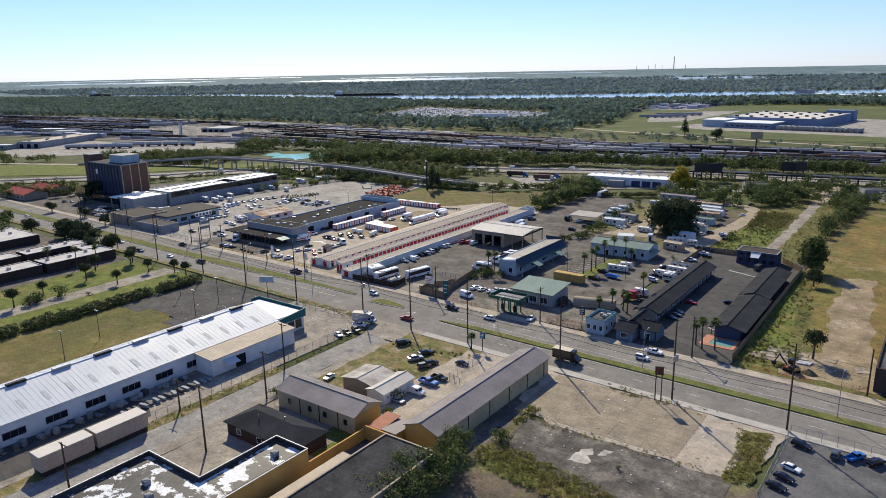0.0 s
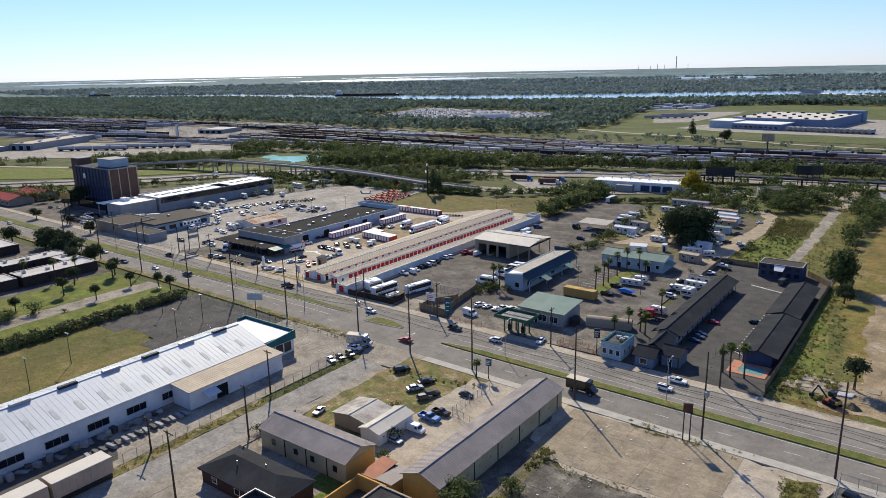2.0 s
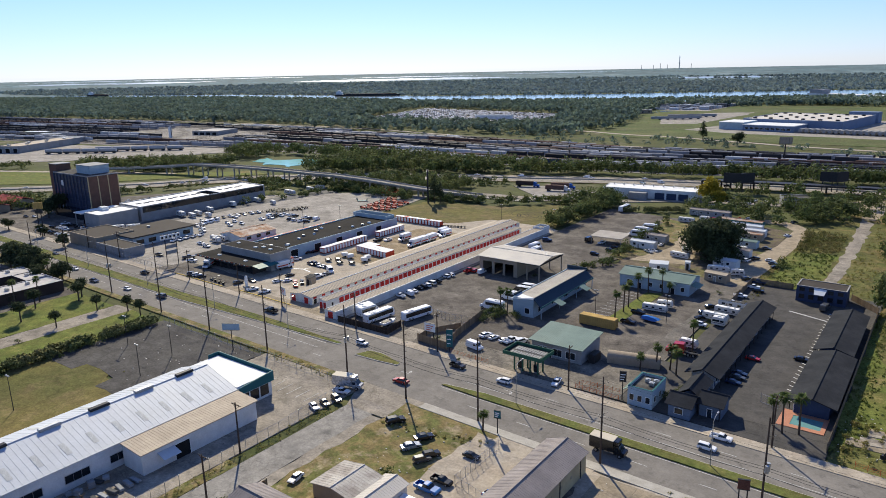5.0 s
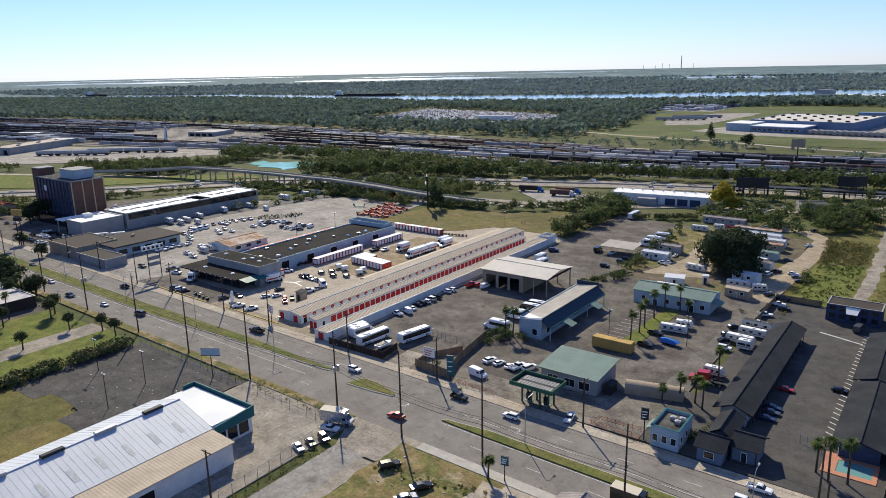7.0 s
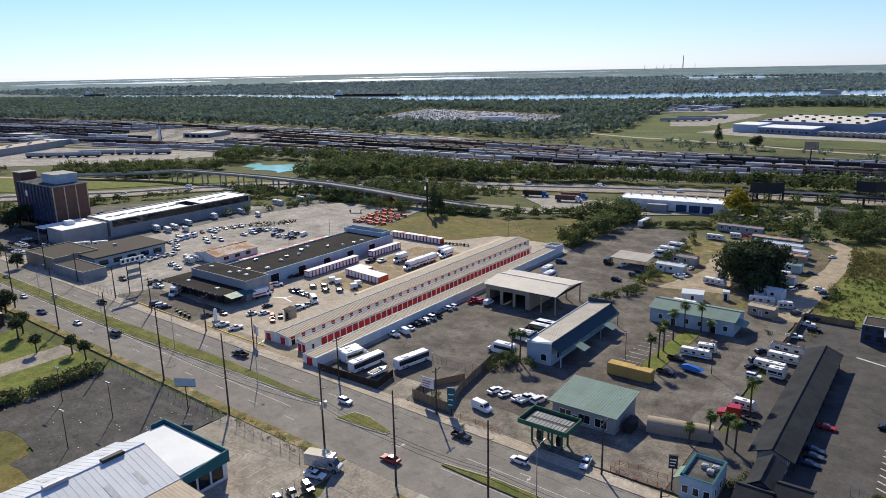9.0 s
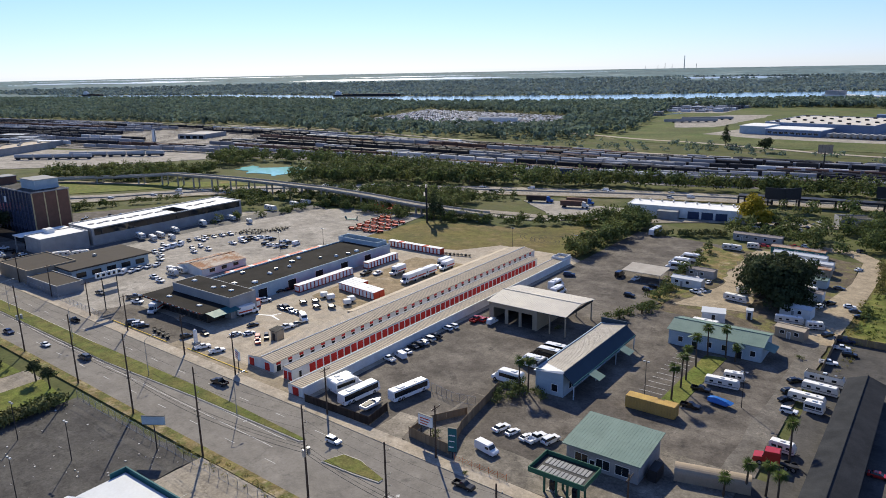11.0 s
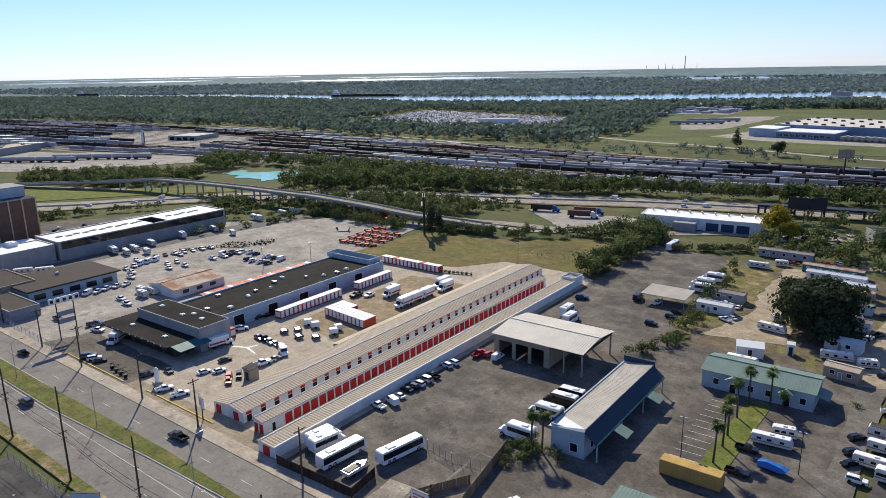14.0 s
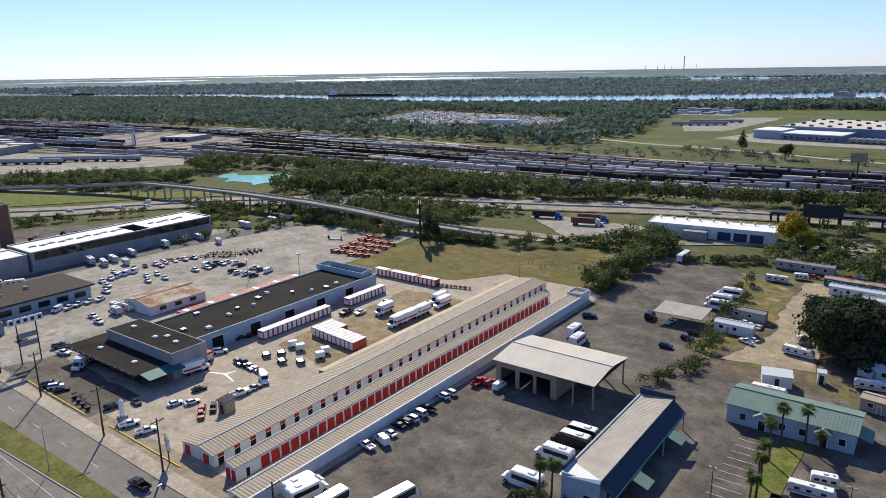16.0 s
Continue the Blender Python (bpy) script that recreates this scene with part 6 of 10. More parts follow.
# ---- vehicles ----
PAINT = {
    "white": mat("white_car_paint", (0.72, 0.72, 0.72), 0.25, var=0.03, scale=1, bump=0, spec=0.5),
    "black": mat("black_car_paint", (0.012, 0.012, 0.013), 0.18, var=0.1, scale=1, bump=0, spec=0.5),
    "grey": mat("grey_car_paint", (0.10, 0.105, 0.11), 0.25, 0.4, var=0.05, scale=1, bump=0, spec=0.5),
    "silver": mat("silver_car_paint", (0.42, 0.43, 0.44), 0.28, 0.5, var=0.05, scale=1, bump=0, spec=0.5),
    "red": mat("red_car_paint", (0.34, 0.02, 0.018), 0.25, var=0.05, scale=1, bump=0, spec=0.5),
    "navy": mat("navy_car_paint", (0.02, 0.035, 0.08), 0.22, var=0.05, scale=1, bump=0, spec=0.5),
    "blue": mat("blue_car_paint", (0.02, 0.12, 0.38), 0.25, var=0.05, scale=1, bump=0, spec=0.5),
}
LAMP_W = mat("headlamp_glass", (0.6, 0.6, 0.58), 0.15, var=0.02, bump=0, spec=0.5)
LAMP_R = mat("tail_lamp", (0.25, 0.01, 0.01), 0.2, var=0.02, bump=0, spec=0.5)
RIM = mat("alloy_rim", (0.4, 0.4, 0.41), 0.35, 0.8, var=0.1)
SHARED = {}


def shared(key, make):
    if key not in SHARED:
        SHARED[key] = make().mesh(key[0])
    return SHARED[key]


def wheel(parent, x, y, r, w=0.24, rim=True):
    def tyre():
        m = M()
        n, rings = 14, ((r - .06, -w / 2), (r, -w / 2 + .04), (r, w / 2 - .04), (r - .06, w / 2))
        vs = [(a * math.cos(2 * math.pi * i / n), b, a * math.sin(2 * math.pi * i / n)) for a, b in rings for i in range(n)]
        fs = [(k * n + i, k * n + (i + 1) % n, (k + 1) * n + (i + 1) % n, (k + 1) * n + i) for k in range(3) for i in range(n)]
        return m.add(vs, fs + [tuple(range(n)), tuple(range(3 * n, 4 * n))])
    o = part("wheel", shared(("tyre", r, w), tyre), TYRE, parent)
    o.matrix_basis = pose(x, y, r)
    s = 1 if y > 0 else -1
    if not rim:
        return
    part("rim", shared(("rim", r, w, s), lambda: M().tube((0, s * (w / 2 - .02), 0), (0, s * (w / 2 + .015), 0), r * .62, r * .55, 10)), RIM, o)


def lamps(b, xf, xr, y, zf, zr, s=0.2):
    for k in (-1, 1):
        part("headlight", M().bevel_box(xf - .12, xf + .02, k * y - .2, k * y + .2, zf - s / 2, zf + s / 2, .03), LAMP_W, b)
        part("tail_light", M().bevel_box(xr - .02, xr + .1, k * y - .14, k * y + .14, zr - s / 2, zr + s / 2, .03), LAMP_R, b)


def make_car(kind, colour):
    p = PAINT[colour]
    kinds = {"sedan": "saloon car", "suv": "sport utility car", "pickup": "pickup truck", "van": "panel van"}
    b = thing(kind if kind != "sedan" else "car", "%s %s parked on its wheels" % (colour, kinds[kind]), "car" if kind in ("sedan", "suv") else kind, 0, 0)
    if kind == "sedan":
        part("body", M().side([(-2.34, .4), (-2.2, .28), (2.2, .26), (2.36, .4), (2.34, .62), (2.1, .76), (.95, .92), (-1.55, .98), (-2.25, .93), (-2.36, .7)], -.91, .91, .07), p, b)
        part("glasshouse", M().side([(-1.85, .93), (1.05, .88), (.35, 1.36), (-1.15, 1.38)], -.84, .84, .2), GLASS, b)
        part("roof", M().side([(-1.25, 1.36), (.42, 1.34), (.2, 1.44), (-.95, 1.46)], -.66, .66, .08), p, b)
        lamps(b, 2.27, -2.33, .62, .64, .76)
        r, ax = .33, 1.38
    elif kind == "suv":
        part("body", M().side([(-2.34, .45), (-2.25, .32), (2.2, .3), (2.4, .45), (2.38, .85), (2.2, 1.0), (1.1, 1.1), (-2.25, 1.14), (-2.38, .9)], -.95, .95, .06), p, b)
        part("glasshouse", M().side([(-2.28, 1.1), (1.15, 1.06), (.5, 1.62), (-2.0, 1.66)], -.9, .9, .2), GLASS, b)
        part("roof", M().side([(-2.1, 1.64), (.55, 1.6), (.3, 1.72), (-1.9, 1.75)], -.72, .72, .08), p, b)
        lamps(b, 2.33, -2.35, .66, .82, .95, .24)
        r, ax = .38, 1.42
    elif kind == "pickup":
        part("body", M().side([(-2.85, .55), (-2.7, .42), (2.6, .4), (2.8, .55), (2.78, .98), (2.5, 1.1), (1.25, 1.16), (-.75, 1.18), (-.8, .62), (-2.85, .62)], -.98, .98, .04), p, b)
        part("glasshouse", M().side([(-.7, 1.14), (1.3, 1.12), (.65, 1.74), (-.5, 1.78)], -.92, .92, .2), GLASS, b)
        part("roof", M().side([(-.6, 1.76), (.72, 1.72), (.45, 1.84), (-.45, 1.86)], -.74, .74, .08), p, b)
        part("bed", M().box(-2.85, -.8, -.98, -.86, .6, 1.16).box(-2.85, -.8, .86, .98, .6, 1.16).box(-2.85, -2.75, -.86, .86, .6, 1.14), p, b)
        lamps(b, 2.72, -2.83, .7, .86, .95, .24)
        r, ax = .4, 1.8
    else:
        part("body", M().side([(-2.8, .5), (-2.7, .35), (2.6, .33), (2.85, .5), (2.82, .95), (2.55, 1.15), (1.7, 1.35), (1.25, 2.15), (.9, 2.28), (-2.6, 2.3), (-2.82, 2.1)], -1.0, 1.0, .12), p, b)
        part("windscreen", M().side([(1.78, 1.36), (1.36, 2.1), (1.32, 2.06), (1.72, 1.32)], -.84, .84), GLASS, b)
        for k in (-1, 1):
            part("side_window", M().box(.35, 1.35, k * .965 - .03, k * .965 + .03, 1.3, 1.85), GLASS, b)
        lamps(b, 2.78, -2.8, .7, .85, 1.1, .24)
        r, ax = .36, 1.85
    part("bumper", M().bevel_box(2.2 if kind == "sedan" else 2.3 if kind == "suv" else 2.7, 2.42 if kind == "sedan" else 2.46 if kind == "suv" else 2.9, -.85, .85, .32, .5, .05), DARK_METAL, b)
    for sx in (-1, 1):
        for sy in (-1, 1):
            wheel(b, sx * ax, sy * (.82 if kind == "sedan" else .86), r)
    return b


CREAM_TOP = mat("pale_box_roof", (0.50, 0.45, 0.36), 0.6, var=0.1)


def make_big(kind, colour):
    p = PAINT[colour]
    if kind == "coach":
        b = thing("coach", "%s touring coach with dark windows" % colour, "bus", 0, 0)
        part("body", M().side([(-5.2, .6), (-5.0, .4), (5.0, .38), (5.25, .6), (5.2, 1.5), (4.85, 2.6), (4.5, 2.85), (-5.0, 2.87), (-5.2, 2.7)], -1.12, 1.12, .1), p, b)
        for k in (-1, 1):
            part("window_band", M().box(-4.9, 4.6, k * 1.085 - .03, k * 1.085 + .03, 1.25, 2.45), GLASS, b)
        part("windscreen", M().side([(5.27, 1.2), (4.92, 2.62), (4.84, 2.56), (5.2, 1.15)], -1.04, 1.04), GLASS, b)
        part("roof_unit", M().bevel_box(-3.4, -1.6, -.7, .7, 2.85, 3.05, .06), TRIM_WHITE, b)
        part("roof_hatch", M().bevel_box(1.6, 2.4, -.4, .4, 2.85, 2.95, .03), METAL, b)
        lamps(b, 5.2, -5.18, .9, .85, 1.2, .3)
        xs, r, y = (-3.6, -2.5, 3.5), .48, .98
    elif kind == "shuttle":
        b = thing("shuttle_bus", "%s cutaway shuttle bus with dark windows" % ("white" if colour == "white" else "white-roofed black"), "bus", 0, 0)
        part("body", M().side([(-3.8, .6), (-3.7, .45), (2.0, .45), (2.0, 2.75), (1.7, 2.95), (-3.6, 2.98), (-3.8, 2.8)], -1.18, 1.18, .1), p, b)
        part("roof", M().side([(-3.7, 2.9), (1.9, 2.87), (1.6, 3.02), (-3.5, 3.05)], -1.0, 1.0, .08), PAINT["white"], b)
        part("cab", M().side([(2.0, .45), (3.7, .42), (3.8, .6), (3.75, 1.15), (3.0, 1.35), (2.45, 2.15), (2.0, 2.3)], -1.0, 1.0, .1), p, b)
        part("windscreen", M().side([(3.05, 1.36), (2.52, 2.12), (2.47, 2.08), (2.98, 1.32)], -.85, .85), GLASS, b)
        for k in (-1, 1):
            part("window_band", M().box(-3.4, 1.6, k * 1.13 - .03, k * 1.13 + .03, 1.55, 2.4), GLASS, b)
        part("roof_unit", M().bevel_box(-2.4, -1.2, -.5, .5, 3.03, 3.25, .05), TRIM_WHITE, b)
        lamps(b, 3.74, -3.78, .75, .9, 1.1, .26)
        xs, r, y = (-2.2, 2.8), .42, 1.0
    else:
        b = thing("box_truck", "%s box truck with a plain cargo box" % colour, "truck", 0, 0)
        box = M().bevel_box(-3.4, 1.3, -1.15, 1.15, .85, 3.15, .05).bevel_box(1.3, 2.2, -1.0, 1.0, 2.35, 3.1, .08)
        part("cargo_box", box, p, b)
        if colour != "white":
            part("box_roof", M().bevel_box(-3.42, 1.32, -1.17, 1.17, 3.12, 3.2, .02), CREAM_TOP, b)
        if colour == "white":
            for k in (-1, 1):
                part("stripe", M().box(-3.2, 1.1, k * 1.16 - .01, k * 1.16 + .01, 1.3, 1.75), ORANGE_RED, b)
        part("chassis", M().box(-3.4, 2.2, -.5, .5, .5, .85), DARK_METAL, b)
        part("cab", M().side([(1.3, .5), (3.3, .45), (3.45, .65), (3.4, 1.2), (2.8, 1.35), (2.2, 2.2), (1.3, 2.25)], -.98, .98, .1), p, b)
        part("windscreen", M().side([(2.86, 1.36), (2.28, 2.18), (2.23, 2.14), (2.8, 1.32)], -.82, .82), GLASS, b)
        for k in (-1, 1):
            part("side_window", M().box(1.5, 2.2, k * .93 - .03, k * .93 + .03, 1.35, 1.95), GLASS, b)
        lamps(b, 3.4, -3.38, .72, .85, .8, .26)
        xs, r, y = (-2.1, 2.5), .42, .95
    for x in xs:
        for s in (-1, 1):
            wheel(b, x, s * y, r, .28)
    return b


FLEET = {}
IN_METRES = Matrix.Scale(1 / UNIT, 4)


def vehicle(kind, colour, x, y, heading, group="", plain=False):
    """A vehicle; a plain one, far from the eye, has no separate rims and lamps."""
    m = pose(x, y, 0.05, 0, 0, heading) @ (Matrix.Scale(0.98, 4) if kind in ("coach", "shuttle", "box_truck") else IN_METRES)
    key = (kind, colour, plain)
    if key in FLEET:
        o = copy_thing(FLEET[key], m)
        if "group" in o:
            del o["group"]
    else:
        o = FLEET[key] = make_car(kind, colour) if kind in ("sedan", "suv", "pickup", "van") else make_big(kind, colour)
        if plain:
            for c in list(o.children_recursive):
                if c.name.split(".")[0] in ("rim", "headlight", "tail_light"):
                    bpy.data.objects.remove(c)
        o.matrix_basis = m
    if group:
        o["group"] = group
    return o


V_YARD = [
    ("suv", "white", -219.0, 201.9, 60), ("sedan", "black", -222.4, 211.0, 85), ("sedan", "black", -221.5, 213.7, 85), ("sedan", "navy", -209.4, 200.4, -15),
    ("suv", "black", -207.6, 200.7, -15), ("sedan", "white", -205.0, 200.2, -15), ("sedan", "white", -202.7, 200.1, -15), ("sedan", "grey", -200.1, 199.7, -15),
    ("van", "white", -196.6, 197.4, -30), ("pickup", "white", -195.5, 189.8, 80), ("sedan", "white", -195.4, 191.9, 80), ("sedan", "grey", -195.3, 193.9, 80),
    ("sedan", "black", -204.9, 186.2, 75), ("sedan", "white", -203.2, 179.1, 75), ("sedan", "white", -200.7, 181.5, 75), ("suv", "black", -194.6, 182.4, -40),
    ("suv", "red", -195.2, 180.0, -40), ("pickup", "white", -202.7, 168.5, 70), ("pickup", "white", -197.4, 169.0, 70), ("suv", "black", -212.9, 170.6, 75),
    ("suv", "grey", -235.0, 168.2, 62), ("suv", "white", -232.8, 168.4, 62), ("sedan", "black", -230.2, 168.4, 60), ("pickup", "white", -251.2, 179.0, 20), ("suv", "red", -194.0, 179.0, -35), ("sedan", "black", -210.6, 174.6, -10),
]
V_YARDTRUCK = [
    ("box_truck", "white", -214.0, 191.5, 80), ("box_truck", "white", -239.2, 177.9, -60), ("box_truck", "white", -193.3, 261.3, -90), ("box_truck", "white", -196.4, 263.5, -90),
    ("box_truck", "white", -194.1, 252.0, -90), ("box_truck", "white", -194.3, 246.3, -90), ("box_truck", "white", -194.5, 241.9, -90), ("pickup", "white", -209.0, 253.9, -90),
    ("box_truck", "white", -203.8, 247.2, -90), ("pickup", "white", -209.2, 243.0, -90), ("pickup", "black", -212.6, 240.7, -90),
]
V_WALL = [
    ("pickup", "white", -158.1, 189.6, 170), ("van", "white", -156.9, 192.7, 160), ("sedan", "white", -157.5, 195.6, 170), ("sedan", "black", -158.0, 198.9, 175),
    ("suv", "black", -157.9, 200.7, 175), ("suv", "white", -157.7, 202.5, 175), ("suv", "silver", -157.8, 205.0, 175), ("pickup", "black", -157.5, 207.5, 175),
    ("suv", "white", -158.4, 214.0, 170), ("suv", "white", -158.0, 216.2, 170), ("pickup", "red", -155.6, 223.9, 90), ("suv", "red", -153.6, 225.0, 90),
    ("van", "white", -150.9, 224.8, 90),
]
V_BUS = [
    ("shuttle", "white", -128.1, 195.5, 180), ("shuttle", "white", -127.6, 205.7, 180), ("shuttle", "black", -127.2, 211.6, 180), ("shuttle", "black", -127.1, 214.9, 180),
    ("coach", "white", -150.2, 170.8, 84), ("shuttle", "white", -155.4, 172.4, 80), ("shuttle", "white", -157.2, 173.2, 82), ("coach", "white", -142.2, 177.9, 79),
    ("shuttle", "white", -151.1, 262.7, 90), ("shuttle", "white", -147.5, 257.2, 90), ("shuttle", "white", -126.4, 303.1, 180), ("shuttle", "white", -127.4, 309.0, 180),
    ("shuttle", "white", -126.5, 316.5, 180), ("coach", "white", -151.2, 350.8, 90),
]
V_RIGHT = [
    ("van", "black", -139.6, 285.8, 90), ("pickup", "white", -133.4, 284.7, 80), ("suv", "black", -125.7, 279.9, 0), ("suv", "black", -126.0, 275.4, 0),
    ("suv", "black", -128.7, 267.3, 0), ("suv", "navy", -153.7, 276.9, 20), ("sedan", "white", -116.6, 295.5, 0), ("sedan", "white", -112.9, 293.9, 90),
    ("pickup", "white", -113.2, 281.4, 150), ("sedan", "white", -112.2, 283.9, 150), ("sedan", "red", -109.0, 351.2, 0), ("pickup", "red", -99.4, 356.0, 0),
    ("suv", "white", -95.7, 358.3, -30), ("sedan", "white", -104.0, 350.9, 0), ("sedan", "white", -75.6, 334.6, 60), ("suv", "grey", -78.1, 361.6, 60),
    ("sedan", "white", -73.0, 291.7, 10), ("sedan", "grey", -71.2, 288.2, 10), ("sedan", "black", -69.3, 283.7, 10), ("pickup", "navy", -70.4, 262.3, 10),
    ("pickup", "white", -70.4, 256.6, 10), ("suv", "black", -68.2, 253.2, 10), ("pickup", "white", -71.5, 245.3, 10), ("suv", "black", -74.5, 264.5, 60),
    ("suv", "white", -79.8, 287.3, 70), ("pickup", "black", -78.0, 291.2, 60),
]
V_RIGHT_B = [
    ("sedan", "grey", -77.9, 308.8, 0), ("suv", "white", -74.1, 215.0, 0), ("suv", "black", -75.9, 230.7, 50), ("suv", "black", -75.9, 224.6, 50),
    ("sedan", "black", -75.7, 220.3, 50), ("pickup", "black", -91.5, 215.1, 0), ("pickup", "black", -90.9, 206.2, 0),
]
V_MOTEL = [
    ("sedan", "red", -57.1, 199.0, 0), ("sedan", "navy", -57.5, 188.7, 0), ("sedan", "grey", -57.3, 186.4, 0), ("sedan", "navy", -57.5, 183.3, 0),
    ("sedan", "black", -47.6, 204.8, 0), ("van", "grey", -48.9, 246.5, 80),
]
V_GAS = [
    ("van", "white", -115.9, 168.2, -10), ("sedan", "white", -118.0, 176.6, 75), ("sedan", "white", -115.4, 176.5, 75), ("sedan", "white", -112.2, 176.4, 75),
    ("pickup", "white", -110.4, 176.9, 75), ("suv", "white", -107.9, 177.9, 75),
]
V_ROAD = [
    ("suv", "white", -99.5, 155.5, 180), ("pickup", "white", -89.4, 161.4, -80), ("suv", "white", -141.5, 154.4, 0), ("pickup", "black", -181.2, 157.9, 180),
    ("suv", "grey", -221.6, 147.7, 180), ("pickup", "black", -251.2, 159.8, 180), ("sedan", "white", -238.9, 146.2, 0), ("sedan", "navy", -257.4, 144.8, 0),
    ("sedan", "white", -278.4, 148.7, 0), ("sedan", "red", -118.7, 142.6, 180), ("suv", "white", -54.1, 152.4, 0), ("pickup", "white", -52.9, 157.3, 0),
    ("box_truck", "black", -68.4, 141.3, 0), ("pickup", "black", -112.9, 156.5, 0),
]
V_COMP = [
    ("suv", "black", -107.8, 127.8, 60), ("sedan", "silver", -99.2, 122.0, 60), ("sedan", "black", -99.2, 126.0, 60), ("suv", "black", -94.3, 121.9, 60),
    ("suv", "grey", -94.7, 119.6, 60), ("sedan", "black", -88.0, 125.7, 0), ("pickup", "black", -87.7, 116.2, 0), ("pickup", "blue", -88.3, 113.0, 0),
    ("van", "white", -87.7, 107.8, 0), ("sedan", "silver", -88.5, 102.4, 0), ("sedan", "white", -109.1, 102.6, -80), ("sedan", "blue", -78.4, 118.1, 60),
    ("sedan", "white", -78.4, 114.4, 60), ("sedan", "black", -78.5, 109.8, 60), ("box_truck", "silver", -126.8, 134.0, 18), ("pickup", "white", -126.2, 131.2, 14),
    ("suv", "black", -124.5, 128.0, -20), ("sedan", "black", -125.4, 125.4, -20), ("sedan", "white", -126.0, 122.9, -20),
]
V_JUNK = [(("sedan", "suv", "pickup", "sedan")[k % 4], ("white", "grey", "black", "silver", "navy")[k % 5] if k % 4 == 0 or k % 4 == 3 else ("white", "black")[k % 2], -119.5 + 5.6 * (k % 4) + 1.3 * (k // 4), 384 + 7.2 * (k // 4) + 2.1 * (k % 2), 20 + 37 * k % 150) for k in range(16)]
V_RLOT = [
    ("suv", "black", -15.7, 130.1, -15), ("suv", "grey", -10.2, 130.1, 90), ("pickup", "blue", -7.2, 131.0, 60), ("suv", "black", -4.1, 131.0, 60),
    ("sedan", "white", -15.7, 121.1, -15), ("sedan", "black", -16.1, 117.3, -15), ("sedan", "black", -16.6, 113.8, -15),
]
V_LEFT = [
    ("van", "white", -304.9, 223.5, -60), ("van", "white", -305.2, 226.6, -60), ("van", "white", -305.3, 229.8, -60), ("pickup", "white", -303.7, 217.2, -10),
    ("pickup", "white", -304.4, 220.6, -10), ("van", "white", -286.3, 194.2, -60), ("pickup", "white", -285.4, 197.2, -60), ("pickup", "white", -286.1, 200.5, -60),
    ("pickup", "white", -285.8, 203.8, -60), ("pickup", "white", -285.3, 206.8, -60), ("pickup", "white", -291.6, 212.0, 0), ("pickup", "white", -297.2, 215.5, 0),
    ("pickup", "white", -265.9, 195.9, 0), ("pickup", "white", -271.9, 197.4, 0), ("pickup", "white", -291.1, 226.3, -10), ("pickup", "white", -289.2, 231.5, -10),
    ("pickup", "white", -304.6, 239.7, -10), ("pickup", "white", -288.9, 243.1, 0), ("suv", "white", -287.5, 247.4, 0), ("pickup", "white", -287.6, 253.6, 0),
    ("pickup", "grey", -256.3, 181.1, 60), ("pickup", "grey", -270.0, 177.3, 0),
]
V_TOWER = [
    ("sedan", "white", -356.2, 173.4, 0), ("sedan", "grey", -349.2, 172.6, 0), ("suv", "black", -354.5, 177.8, 0), ("sedan", "white", -348.0, 176.6, 0),
    ("sedan", "silver", -353.3, 181.9, 0), ("suv", "black", -342.9, 178.0, 0), ("sedan", "white", -345.1, 181.7, 0), ("sedan", "navy", -342.3, 171.9, 0),
    ("sedan", "black", -399.4, 184.1, 0), ("sedan", "white", -395.4, 186.5, 0), ("sedan", "grey", -307.4, 155.4, 0), ("sedan", "white", -373.7, 153.0, 0),
    ("sedan", "white", -305.3, 140.2, 0), ("sedan", "black", -354.6, 174.7, 60), ("sedan", "grey", -349.2, 175.9, 60), ("sedan", "white", -352.0, 180.8, 60),
    ("sedan", "silver", -346.7, 181.8, 60), ("suv", "black", -360.5, 178.8, 60), ("sedan", "white", -355.9, 184.0, 60),
]
rnd = random.Random(77)
V_TOWER += [(rnd.choice(("sedan", "suv", "sedan", "pickup")), rnd.choice(("white", "black")), -338 - 3.1 * (i % 9) + rnd.uniform(-.3, .3), (174, 180.5, 186)[i // 9] + rnd.uniform(-.5, .5), 75) for i in range(27) if rnd.random() < .8]
V_TOWER = [v for i, v in enumerate(V_TOWER) if i > 18 or not -364 < v[2] < -336]
V_LEFT += [(rnd.choice(("sedan", "suv", "pickup")), rnd.choice(("white", "black")), -368 - 3.2 * (i % 10) + .8 * (i // 10), 262 - 4.2 * (i % 10) + 13 * (i // 10), 140) for i in range(20) if rnd.random() < .8]
V_LEFT += [(rnd.choice(("pickup", "suv", "sedan")), rnd.choice(("white", "white", "black")), -312 + 1.0 * (i % 9) + 14 * (i // 9), 226 + 3.4 * (i % 9), -10 + rnd.uniform(-6, 6)) for i in range(18) if rnd.random() < .75]
V_LEFT += [(rnd.choice(("pickup", "suv", "van")), "white" if i % 3 else "black", -266 - 3.6 * (i % 8), 250 + 7 * (i // 8) + rnd.uniform(-1, 1), rnd.choice((60, 80, 100))) for i in range(16) if rnd.random() < .8 and i != 5]
for i, v in enumerate(V_LEFT):
    if v[0] == "van" and v[1] == "black":
        V_LEFT[i] = ("suv",) + v[1:]
